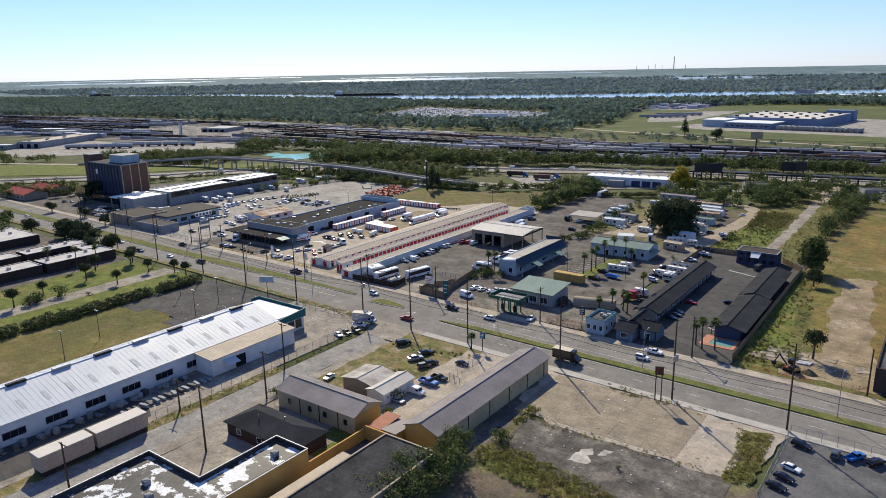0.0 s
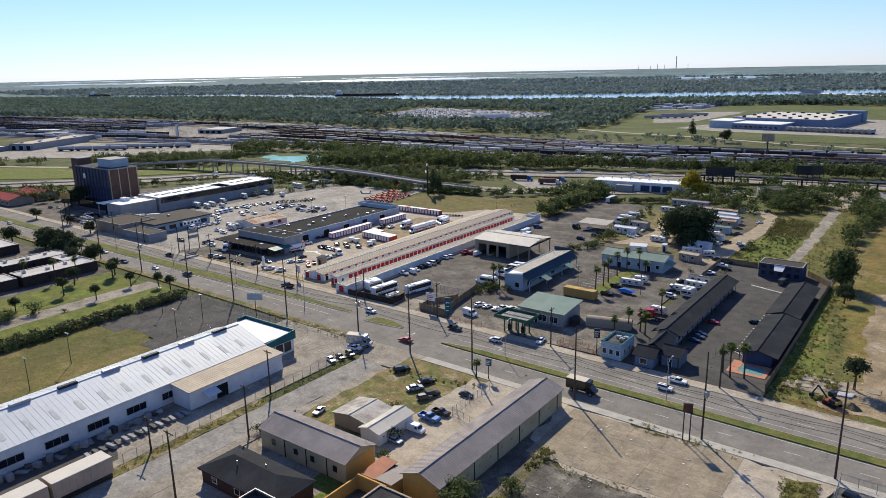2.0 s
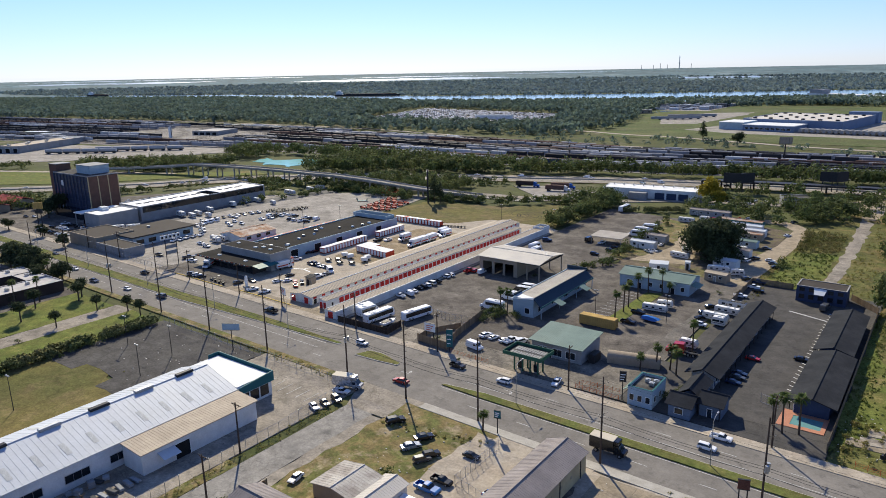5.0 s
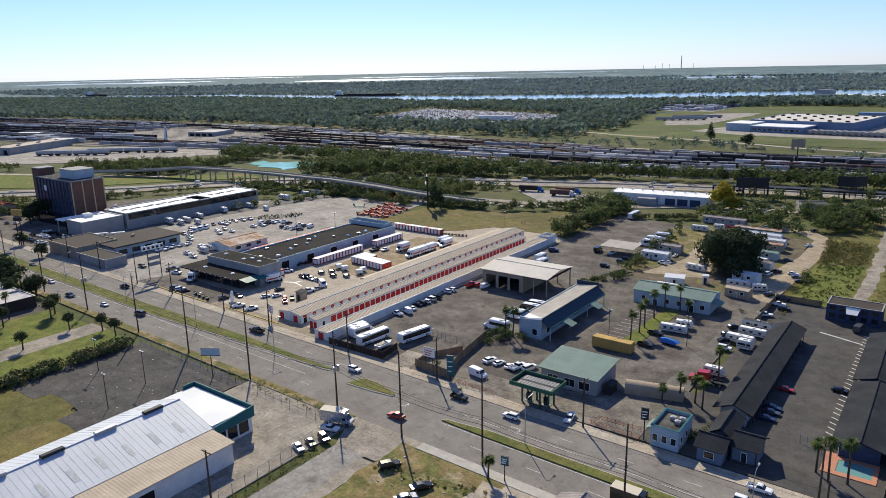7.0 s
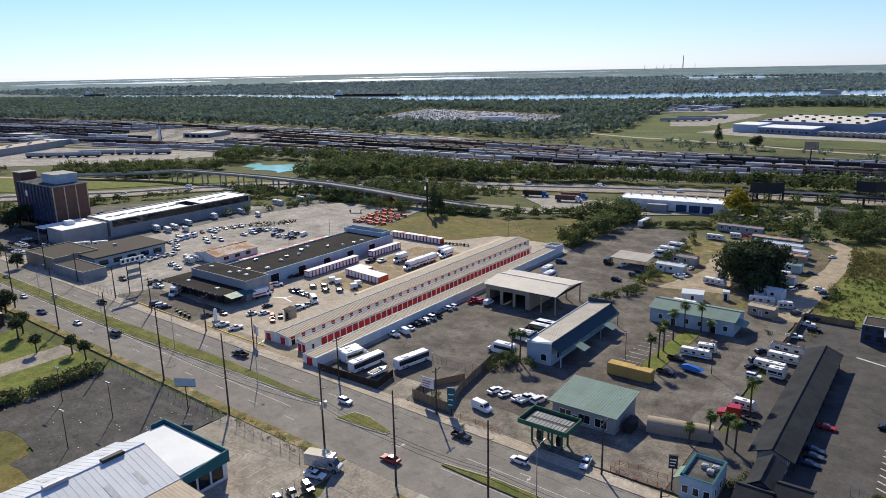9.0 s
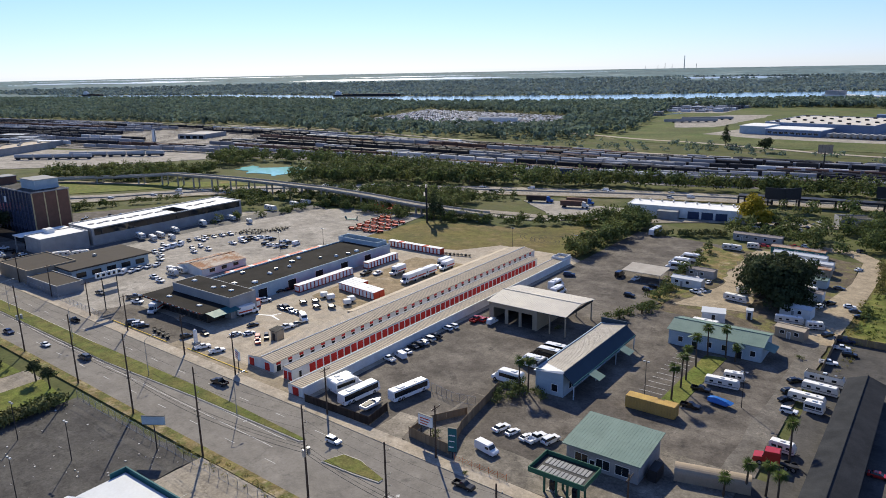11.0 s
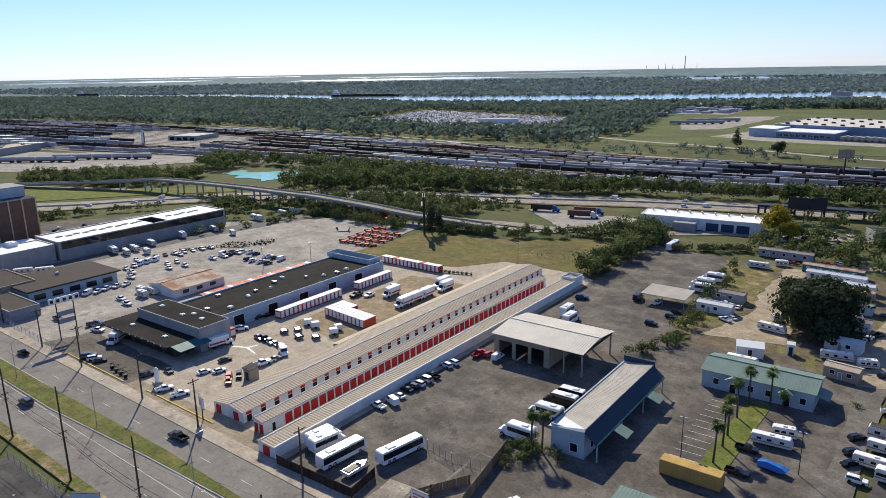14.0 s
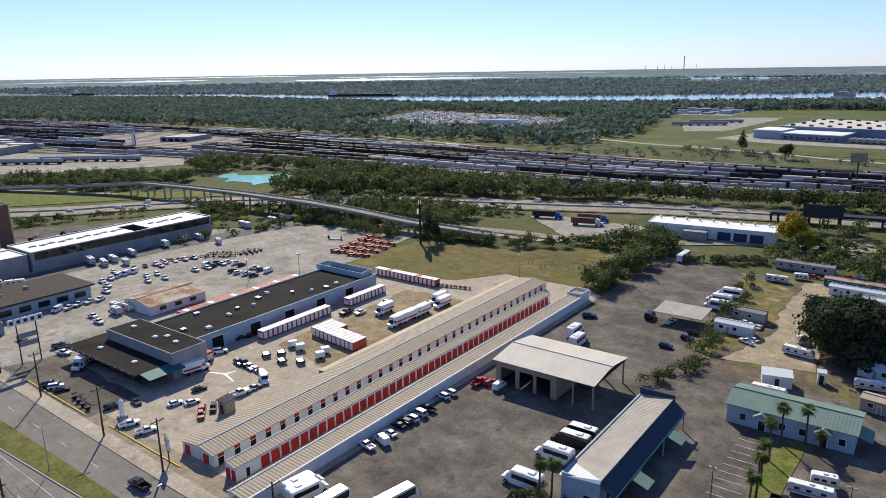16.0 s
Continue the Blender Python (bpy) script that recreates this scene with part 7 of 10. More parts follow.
for rows, group in ((V_YARD, "cars in the rental yard"), (V_YARDTRUCK, "rental trucks"), (V_WALL, "vehicles along the white wall"), (V_BUS, "buses in the yards"), (V_RIGHT, ""), (V_RIGHT_B, ""), (V_MOTEL, ""), (V_GAS, ""), (V_ROAD, ""), (V_COMP, ""), (V_RLOT, ""), (V_LEFT, ""), (V_TOWER, ""), (V_JUNK, "derelict cars in an overgrown yard")):
    for row in rows:
        vehicle(*row, group, rows not in (V_COMP, V_RLOT, V_ROAD, V_GAS, V_BUS))


# travel trailers, motorhomes and mobile homes
CREAM = mat("rv_cream", (0.62, 0.60, 0.56), 0.4, var=0.06, scale=0.6, fine=5, bump=0.02, second=(0.55, 0.53, 0.49))
STRIPE = mat("rv_stripe", (0.16, 0.15, 0.15), 0.5, var=0.1)


def make_rv(length, roof, motor):
    n = "motorhome" if motor else "travel_trailer"
    b = thing(n, "%s with dark windows and a stripe" % ("cream motorhome" if motor else "white travel trailer"), "motorhome" if motor else "caravan", 0, 0)
    h = length / 2
    prof = [(-h, .7), (-h + .2, .5), (h - .3, .5), (h, .9), (h - .1, 1.9), (h - .6, 2.9), (-h + .3, 2.95), (-h, 2.6)]
    part("body", M().side(prof, -1.2, 1.2, .08), CREAM, b)
    part("roof", M().bevel_box(-h + .3, h - .7, -1.05, 1.05, 2.93, 3.02, .03), roof, b)
    part("air_conditioner", M().bevel_box(-.6, .4, -.4, .4, 3.0, 3.3, .06), TRIM_WHITE, b)
    part("roof_hatch", M().bevel_box(h * .45, h * .45 + .6, -.3, .3, 3.0, 3.12, .03), METAL, b)
    for k in (-1, 1):
        part("stripe", M().box(-h + .1, h - .25, k * 1.195 - .01, k * 1.195 + .01, 1.05, 1.3), STRIPE, b)
        for x in (-h * .6, -h * .1, h * .5):
            part("window", M().box(x - .55, x + .55, k * 1.19 - .02, k * 1.19 + .02, 1.55, 2.2), GLASS, b)
    if motor:
        part("windscreen", M().side([(h + .03, 1.2), (h - .35, 2.5), (h - .42, 2.45), (h - .04, 1.15)], -1.05, 1.05), GLASS, b)
    else:
        part("drawbar", M().tube((h - .2, -.5, .5), (h + 1.2, 0, .5), .05).tube((h - .2, .5, .5), (h + 1.2, 0, .5), .05), DARK_METAL, b)
    for x in ((-h * .5, h * .65) if motor else (-.5, .4)):
        for s in (-1, 1):
            wheel(b, x, s * 1.02, .36, rim=motor)
    return b


RVS = {}


def place_rv(kind, x, y, heading):
    length, roof, motor = {"long": (10.0, TRIM_WHITE, False), "short": (6.2, TRIM_WHITE, False), "dark": (9.4, ROOF_FELT, False), "motor": (9.0, TRIM_WHITE, True), "mini": (4.4, TRIM_WHITE, False)}[kind]
    m = pose(x, y, 0.05, 0, 0, heading) @ IN_METRES
    if kind in RVS:
        return copy_thing(RVS[kind], m)
    o = RVS[kind] = make_rv(length, roof, motor)
    o.matrix_basis = m
    return o


for row in (("motor", -331, 227.5, -12), ("motor", -326.5, 234, -8), ("motor", -329.5, 243, -10), ("short", -330.5, 258, -12), ("short", -333, 268, -6), ("motor", -330, 273.5, -10), ("long", -332, 299, -5), ("motor", -331, 314, -8), ("long", -330, 321, -4), ("short", -316, 273, -20), ("motor", -324, 229, -14), ("short", -318, 234, -10),
            ("short", -269, 203, 0), ("short", -269, 206.5, 0), ("short", -273, 205, 0), ("motor", -329.5, 193.5, 60), ("motor", -324.6, 198.6, 60),
            ("long", -88.3, 219.6, 4), ("short", -87, 224.2, 10), ("dark", -70.5, 233.2, -4), ("long", -70.5, 228, -4), ("long", -72, 221.5, -4), ("mini", -70, 217.8, -4), ("short", -72, 198.5, -4),
            ("long", -102, 254, 0), ("short", -104.5, 251, 0), ("long", -84.5, 269, 10), ("long", -101, 280, -10), ("mini", -101.5, 289, 40), ("long", -118, 340.5, 0), ("short", -112, 347, 10),
            ("long", -86, 300, 0), ("short", -78, 268, 20)):
    place_rv(*row)


def mobile_home(x, y, l, w, heading, wall, roof, label):
    b = thing("mobile_home", label, "mobile home", x, y, 0.05, heading)
    part("wall", gable_walls(-l / 2, l / 2, -w / 2, w / 2, 2.6, 3.0, "x", .15), wall, b)
    gable_roof(b, -l / 2, l / 2, -w / 2, w / 2, 2.65, 3.1, "x", roof, .15, 1.2)
    for i in range(int(l / 3.5)):
        window(b, -l / 2 + 1.8 + i * 3.4, -w / 2, 1.1, 1.0, .9, "s")
    door(b, -l / 2 + 3.4, -w / 2, .85, 2.0, "s", WALL_GREY)
    return b


for x, y, l, hd, wl, rf, lb in ((-94, 337, 17, -4, WALL_WHITE, ROOF_WHITE, "long white mobile home with a pale roof"), (-96, 345, 18, -4, TEAL, RUST_ROOF, "green mobile home with a rusty roof"),
                                (-87.5, 322, 11, -4, WALL_TAN, RUST_ROOF, "tan mobile home with a rust-striped roof"), (-88, 329, 11, -4, WALL_WHITE, ROOF_WHITE, "white mobile home with a pale roof"),
                                (-87, 309, 12, -4, WALL_BLUE, ROOF_GREEN, "teal mobile home with a green roof"), (-84, 294, 8, -4, WALL_WHITE, ROOF_GREY, "small white mobile home with a grey roof"),
                                (-84, 277, 8, -8, WALL_WHITE, ROOF_WHITE, "small white cabin with a pale roof"), (-113, 359, 18, -2, WALL_GREY, ROOF_GREY, "long grey mobile home"),
                                (-117.5, 287.5, 9.5, -2, WALL_WHITE, ROOF_WHITE, "white clad mobile cabin"), (-117, 300, 9, -2, WALL_GREY, ROOF_GREY, "grey clad cabin with a dull metal roof"),
                                (-82, 259, 7, -8, WALL_TAN, ROOF_TAN, "tan shed with a pale roof"), (-100, 248.8, 6, 0, WALL_WHITE, ROOF_WHITE, "small white cabin behind a hall")):
    mobile_home(x, y, l, 3.8, hd, wl, rf, lb)

# red and white storage pods
PODS = {}


def pod(x, y, heading, red=True):
    m = pose(x, y, 0.05, 0, 0, heading)
    if red in PODS:
        return copy_thing(PODS[red], m)
    b = PODS[red] = thing("storage_pod", "orange-red storage pod with a white door" if red else "white-topped storage pod with an orange-red side", "storage pod", 0, 0, group="storage pods")
    part("box", M().bevel_box(-1.2, 1.2, -.75, .75, .12, 2.3, .05), ORANGE_RED, b)
    part("lid", M().bevel_box(-1.24, 1.24, -.79, .79, 2.28, 2.4, .04), ORANGE_RED if red else TRIM_WHITE, b)
    part("door", M().box(1.2, 1.24, -.55, .55, .3, 2.15), TRIM_WHITE, b)
    part("side_panel", M().box(-1.0, 1.0, -.78, -.75, .5, 1.9), TRIM_WHITE, b)
    part("pallet", M().box(-1.2, 1.2, -.75, .75, 0, .12), DARK_METAL, b)
    b.matrix_basis = m
    return b


for i in range(27):
    pod(-248.6, 211 + i * 1.65, 0, i % 5 != 1)
for i in range(15):
    pod(-217.6, 214.5 + i * 1.65, 0, False)
for i in range(10):
    pod(-217.4, 246.5 + i * 1.65, 0, False)
for i in range(10):
    for j in range(3 if i < 4 else 2):
        pod(-207.6 + 1.7 * i, 224.4 - .2 * i + j * 2.5, -90, False)
for i in range(15):
    pod(-231.5 + 1.75 * i, 276.2, -90, i % 7 == 3)
for i in range(2):
    pod(-219 + i * 1.8, 197.2, 90, True)

# red lifts and skips in the rear yard
for k in range(26):
    i, j = k % 6, k // 6
    b = thing("boom_lift", "folded red boom lift in a rental yard", "lift", -265.5 + i * 2.9 - 1.2 * j, 289 + j * 6.4 + (i % 3) * 1.1, 0, 20 + (k * 37) % 50, group="red lifts")
    b.matrix_basis = b.matrix_basis @ IN_METRES
    part("chassis", M().bevel_box(-1.6, 1.6, -.9, .9, .4, 1.0, .06), ORANGE_RED, b)
    part("boom", M().tube((-1.5, 0, 1.2), (1.8, 0, 2.0), .22, .15).tube((1.8, .3, 1.9), (-1.6, .3, 1.4), .15, .12), ORANGE_RED, b)
    part("basket", M().box(-2.1, -1.5, -.5, .5, .9, 1.7), DARK_METAL, b)
    for sx in (-1, 1):
        for sy in (-1, 1):
            wheel(b, sx * 1.1, sy * .85, .4, rim=False)
for k in range(7):
    b = thing("skip", "open red steel skip in a row", "skip", -289 + k * 1.95, 329.5 + k * .8, 0, 127, group="red skips")
    b.scale = (1.5, .8, 1)
    part("tub", M().side([(-3, 1.7), (-2.4, .2), (2.6, .2), (3.0, 1.7), (2.85, 1.7), (2.5, .35), (-2.35, .35), (-2.85, 1.7)], -1.1, 1.1), ORANGE_RED, b)
b = thing("skip", "dark green steel skip", "skip", -280.5, 304.3, 0, 30)
part("tub", M().side([(-3, 1.7), (-2.4, .2), (2.6, .2), (3.0, 1.7), (2.85, 1.7), (2.5, .35), (-2.35, .35), (-2.85, 1.7)], -1.1, 1.1), TEAL, b)

# ---- poles, lamps and signs ----
def utility_pole(x, y, h, arms=3, heading=90.0, transformer=False, davits=False):
    b = thing("utility_pole", "tall dark wooden utility pole with short steel arms" if davits else "dark wooden utility pole with crossarms", "utility pole", x, y, 0, heading, group="utility poles")
    part("post", M().cyl(0, 0, 0, h, .2, .12, 8), POLE_WOOD, b)
    for i in range(arms):
        if davits:
            # short arms that rise to one side, one above the other
            z = h - .9 - i * 1.9
            a = part("arm", M().tube((.1, 0, z - .35), (.95, 0, z), .045, .035, 5), DARK_METAL, b)
            part("insulator", shared(("insulator",), lambda: M().cyl(0, 0, 0, .22, .06, .04, 6)), METAL, a).matrix_basis = pose(.95, 0, z)
            continue
        z = h - .5 - i * 1.5
        a = part("crossarm", M().box(.1, .22, -1.3, 1.3, z - .07, z + .07).tube((.16, -.9, z - .02), (.05, 0, z - .8), .03, .03, 4).tube((.16, .9, z - .02), (.05, 0, z - .8), .03, .03, 4), POLE_WOOD, b)
        for y_ in (-1.1, 1.1):
            part("insulator", shared(("insulator",), lambda: M().cyl(0, 0, 0, .22, .06, .04, 6)), METAL, a).matrix_basis = pose(.16, y_, z + .07)
    if davits:
        part("cable_bracket", M().box(-.06, .06, -.7, .7, 9.3, 9.42).box(-.06, .06, -.5, .5, 8.1, 8.2), DARK_METAL, b)
    if transformer:
        for s in (-1, 1):
            part("transformer", M().cyl(.35, s * .5, h - 8.9, h - 7.7, .3, .3, 10), METAL, b)
    return b


NEAR_POLES = [(-300, 144.0), (-270, 142.6), (-239.4, 141.2), (-208.7, 139.6), (-184.2, 138.8), (-158, 137.2), (-132.5, 139.6), (-112.8, 137.2), (-94.5, 137.6), (-68.1, 137.0), (-41.3, 135.6), (-19.1, 135.3), (8, 134.4), (36, 133.6)]
for i, (x, y) in enumerate(NEAR_POLES):
    utility_pole(x, y, 17.8 if i % 3 else 16.8, 4 if i % 2 else 3, 0, i % 4 == 2, True)
for x, y in ((-307, 168.5), (-280.5, 167), (-252.2, 164.8), (-231.1, 164.4), (-203, 163.4), (-182, 162.8), (-150.5, 161.6), (-122.3, 161.2), (-85.9, 160.2), (-44.6, 159.6), (-8.3, 160.1)):
    utility_pole(x, y, 10.5, 1, 0)
for x, y, h in ((-105.3, 66.9, 13.5), (-113.0, 87.7, 11), (-124.0, 102.4, 10.5), (-110.4, 44.5, 11), (-124.2, 74, 7)):
    utility_pole(x, y, h, 1, 90)

wires = M()
for a, c in zip(NEAR_POLES, NEAR_POLES[1:]):
    for dy, z, wr in ((0, 16.3, .014), (0, 14.4, .014), (0, 12.5, .014), (.4, 9.3, .035), (-.4, 9.3, .03), (0, 8.15, .045)):
        p = [Vector((a[0] + (c[0] - a[0]) * f, a[1] + (c[1] - a[1]) * f + dy, z - 1.6 * f * (1 - f))) for f in (0, .25, .5, .75, 1)]
        for q, r in zip(p, p[1:]):
            wires.tube(q, r, wr, wr, 4)
lone("overhead_wire", wires, DARK_METAL, "thin dark overhead wires between the poles", "cable", "stuff")


def street_lamp(x, y, h=9.0, heading=0.0):
    b = thing("street_lamp", "slim grey street lamp with a curved arm", "street lamp", x, y, 0.2, heading, group="street lamps")
    part("post", M().cyl(0, 0, 0, h, .09, .06, 8), METAL, b)
    part("arm", M().tube((0, 0, h), (.8, 0, h + .5), .045).tube((.8, 0, h + .5), (2.2, 0, h + .6), .04), METAL, b)
    part("head", M().bevel_box(2.1, 2.8, -.15, .15, h + .5, h + .68, .04), METAL, b)


for x in (-320, -278, -237, -199, -165, -92, -52, -12):
    street_lamp(x, 149.3 - 0.028 * (x + 130), 8.5, 90)
for x, y in ((-189, 299), (-163.2, 301), (-252.3, 259), (-262, 245), (-193, 120), (-176.7, 122.4), (-171, 73), (-178.6, 86), (-172, 111), (-100.5, 206), (-82.4, 212)):
    b = thing("yard_light", "thin yard light on a dark pole", "yard light", x, y)
    part("post", M().cyl(0, 0, 0, 8.0, .09, .06, 6), DARK_METAL, b)
    for s in (-1, 1):
        part("head", M().bevel_box(s * .45 - .25, s * .45 + .25, -.18, .18, 7.8, 8.05, .04), METAL, b)


def panel_sign(name, label, x, y, h, w, ph, heading, colour, legs=1, second=None):
    b = thing(name, label, "sign", x, y, 0, heading)
    for k in ((0,) if legs == 1 else (-w * .35, w * .35)):
        part("post", M().cyl(k, 0, 0, h - ph, .12, .1, 8), DARK_METAL, b)
    part("panel", M().bevel_box(-w / 2, w / 2, -.15, .15, h - ph, h, .04), colour, b)
    part("panel_rim", M().box(-w / 2 - .06, w / 2 + .06, -.18, .18, h, h + .08).box(-w / 2 - .06, w / 2 + .06, -.18, .18, h - ph - .08, h - ph), DARK_METAL, b)
    if second:
        for i in range(3):
            part("lettering_bar", M().box(-w * .38, w * (.36 - .1 * i), -.17, -.15, h - ph * (.3 + .25 * i) - .1, h - ph * (.3 + .25 * i) + .1), second, b)
    return b


panel_sign("pole_sign", "pale blue panel sign on a post by the fence", -167.1, 133.6, 7.0, 4.4, 1.7, 32, WALL_BLUE, 1)
panel_sign("pole_sign", "white pole sign with red lettering bars", -183.8, 165.2, 5.2, 3.0, 2.2, -20, TRIM_WHITE, 1, ORANGE_RED)
panel_sign("pole_sign", "teal station price sign on a post", -88.8, 135.8, 4.8, 1.3, 1.5, 10, TEAL, 1, TRIM_WHITE)
panel_sign("pole_sign", "tall narrow station sign with pale bars", -119.8, 162.9, 6.0, 1.6, 4.6, 20, TEAL, 1, TRIM_WHITE)
panel_sign("pole_sign", "red and white notice board on posts", -127.2, 164.6, 5.6, 3.2, 2.2, 0, TRIM_WHITE, 2, ORANGE_RED)
panel_sign("pole_sign", "dark two-panel motel sign on a pole", -74.6, 162.6, 6.4, 1.4, 2.2, 20, DARK_METAL, 1, TRIM_WHITE)
panel_sign("pole_sign", "rusty ladder-framed sign in weeds", -43.6, 133.6, 7.6, 1.7, 1.6, 20, mat("rusty_sign", (0.12, 0.055, 0.04), 0.8, var=.3, scale=1), 2)
panel_sign("pole_sign", "red roadside sign on a white post", -290, 137, 6.0, 3.4, 1.4, 20, ORANGE_RED, 1)
# letter sign: five white boxes on a frame
b = thing("letter_sign", "row of five white sign boxes on a tall frame", "sign", -252.8, 172.2, 0, 88)
for k in (-2.2, 2.2):
    part("post", M().cyl(k, 0, 0, 10.2, .16, .14, 8), DARK_METAL, b)
for i in range(5):
    o = part("sign_box", M().bevel_box(-3.9 + i * 1.6, -2.5 + i * 1.6, -.25, .25, 10.2, 11.8, .05), TRIM_WHITE, b)
    for s in (-1, 1):
        part("mark", M().box(-3.6 + i * 1.6, -2.8 + i * 1.6, s * .26 - .01, s * .26 + .01, 10.6, 11.4), DARK_METAL, o)
for z in (4.5, 6.6):
    part("lower_panel", M().bevel_box(-2.0, 2.0, -.12, .12, z, z + 1.3, .03), WALL_GREY, b)


def billboard(x, y, h, w, ph, heading, colour):
    b = thing("billboard", "large billboard on a steel post", "billboard", x, y, 0, heading)
    part("post", M().cyl(0, 0, 0, h - ph, .45, .4, 10), DARK_METAL, b)
    part("panel", M().bevel_box(-w / 2, w / 2, -.5, -.2, h - ph, h, .05), colour, b)
    part("rear_panel", M().bevel_box(-w / 2, w / 2, .2, .5, h - ph, h, .05), DARK_METAL, b)
    part("walkway", M().box(-w / 2, w / 2, -1.2, -.5, h - ph - .3, h - ph - .2), DARK_METAL, b)
    for i in range(5):
        part("brace", M().box(-w / 2 + i * w / 4 - .06, -w / 2 + i * w / 4 + .06, -.5, .5, h - ph - .5, h), DARK_METAL, b)


def v_billboard(x, y, h, w, ph, heading, front, back):
    """Two panels set in a V on a row of posts."""
    b = thing("billboard", "V-shaped roadside billboard on steel posts", "billboard", x, y, 0, heading)
    for s in (-1, 1):
        part("panel", M().slab((0, -1.2, h), (s * w, 2.2, h), (s * w, 2.2, h - ph), (0, -1.2, h - ph), .3), front if s < 0 else back, b)
        for k in range(1, 8):
            u = k / 8
            part("batten", M().box(s * w * u - .05, s * w * u + .05, -1.1 + 3.4 * u, -.7 + 3.4 * u, h - ph - .4, h + .1), DARK_METAL, b)
        for u in (.2, .8):
            part("post", M().cyl(s * w * u, -.6 + 3.4 * u, 0, h - ph + .2, .28, .25, 8), DARK_METAL, b)
    part("walkway", M().box(-w * .9, w * .9, 1.2, 2.0, h - ph - .3, h - ph - .2), DARK_METAL, b)
    return b


v_billboard(-118, 429, 10.5, 8.0, 5.4, 28, DARK_METAL, DARK_METAL)
v_billboard(-75.5, 453, 11.0, 7.0, 5.2, 28, DARK_METAL, DARK_METAL)
billboard(-121, 558, 18.5, 8, 5, 20, WALL_TAN)
billboard(-242, 448, 9, 9, 5, 40, WALL_DEEP)
billboard(-246, 318, 17, 10, 3.5, -52, WALL_GREY)

# yard clutter: propane tank and kiosk
b = thing("propane_tank", "upright white propane tank by the yard's edge", "tank", -207.2, 169.6)
part("tank", M().cyl(0, 0, .5, 3.6, .5, .5, 14).cyl(0, 0, 3.6, 3.95, .5, .2, 14), TRIM_WHITE, b)
part("plinth", M().box(-.8, .8, -.8, .8, 0, .5), KERB, b)
b = thing("kiosk", "small brown timber kiosk with a pale roof", "kiosk", -191.6, 183.6)
part("wall", shell(M(), -1.2, 1.2, -1.2, 1.2, 0, 2.7, .12), WALL_TAN, b)
part("roof", M().slab((-1.5, -1.5, 2.8), (1.5, -1.5, 2.8), (1.5, 1.5, 3.1), (-1.5, 1.5, 3.1), .12), ROOF_FELT, b)
part("door", M().box(-.5, .5, -1.26, -1.2, 0, 2.0), DARK_METAL, b)
for x, y, hd in ((-207.6, 207.3, 152), (-205.4, 210.2, 150), (-201.4, 206.9, 158), (-197.4, 209.2, 150)):
    b = thing("utility_trailer", "small open utility trailer with dark railed sides", "trailer", x, y, .05, hd, group="utility trailers")
    part("bed", M().box(-1.5, 1.5, -.9, .9, .5, .58), METAL, b)
    part("rail", M().box(-1.5, 1.5, -.9, -.84, .58, 1.0).box(-1.5, 1.5, .84, .9, .58, 1.0).box(-1.5, -1.44, -.84, .84, .58, 1.0), DARK_METAL, b)
    part("drawbar", M().tube((1.5, 0, .5), (2.5, 0, .45), .05), DARK_METAL, b)
    for k in (-1, 1):
        wheel(b, 0, k * 1.02, .32, .18, rim=False)
for x, y, hd in ((-206.6, 215.0, 60), (-203.3, 214.6, 60), (-196.6, 216.7, 64), (-195.6, 213.9, 60)):
    b = thing("cargo_trailer", "small enclosed white cargo trailer", "trailer", x, y, .05, hd, group="cargo trailers")
    part("box", M().bevel_box(-1.1, 1.1, -.85, .85, .45, 1.75, .08), TRIM_WHITE, b)
    part("drawbar", M().tube((1.1, 0, .5), (2.0, 0, .45), .05), DARK_METAL, b)
    for k in (-1, 1):
        wheel(b, 0, k * .92, .3, .18, rim=False)
DOLLY = {}


def tow_dolly(x, y, heading):
    """A low two-wheeled dolly for towing cars."""
    m = pose(x, y, .05, 0, 0, heading)
    if DOLLY:
        return copy_thing(DOLLY[0], m)
    b = DOLLY[0] = thing("tow_dolly", "black two-wheeled tow dolly parked in a row", "trailer", 0, 0, group="tow dollies")
    part("frame", M().box(-.25, .25, -.95, .95, .45, .6).box(-.5, .6, -.95, -.5, .5, .66).box(-.5, .6, .5, .95, .5, .66), DARK_METAL, b)
    part("drawbar", M().tube((.2, 0, .5), (2.1, 0, .42), .07, .05), DARK_METAL, b)
    for s in (-1, 1):
        wheel(b, 0, s * 1.05, .34, .2, rim=False)
        part("mudguard", M().box(-.5, .5, s * 1.05 - .14, s * 1.05 + .14, .7, .76), TYRE, b)
    b.matrix_basis = m
    return b


rnd = random.Random(41)
for k in range(10):
    tow_dolly(-310.5 + .75 * k, 244.6 + 1.0 * k, 130 + rnd.uniform(-12, 12))
for k in range(18):
    tow_dolly(-303.5 + 1.7 * (k % 6) + rnd.uniform(-.4, .4), 256.5 + 3.0 * (k // 6) + .9 * (k % 6) + rnd.uniform(-.4, .4), rnd.uniform(0, 180))
for k in range(9):
    tow_dolly(-294 + 1.5 * (k % 3) - .8 * (k // 3), 267 + 1.6 * (k % 3) + 2.5 * (k // 3), 60 + rnd.uniform(-20, 20))
for k in range(7):
    tow_dolly(-205.6 + 1.5 * k, 276.6 + .4 * k, 100 + rnd.uniform(-20, 20))
for k in range(4):
    tow_dolly(-224.4 + 2.5 * k, 168.4 - .3 * k, 60 + rnd.uniform(-8, 8))
b = thing("motor_boat", "small white motor boat with a dark cockpit on a trailer", "boat", -145.3, 169.2, .05, 88)
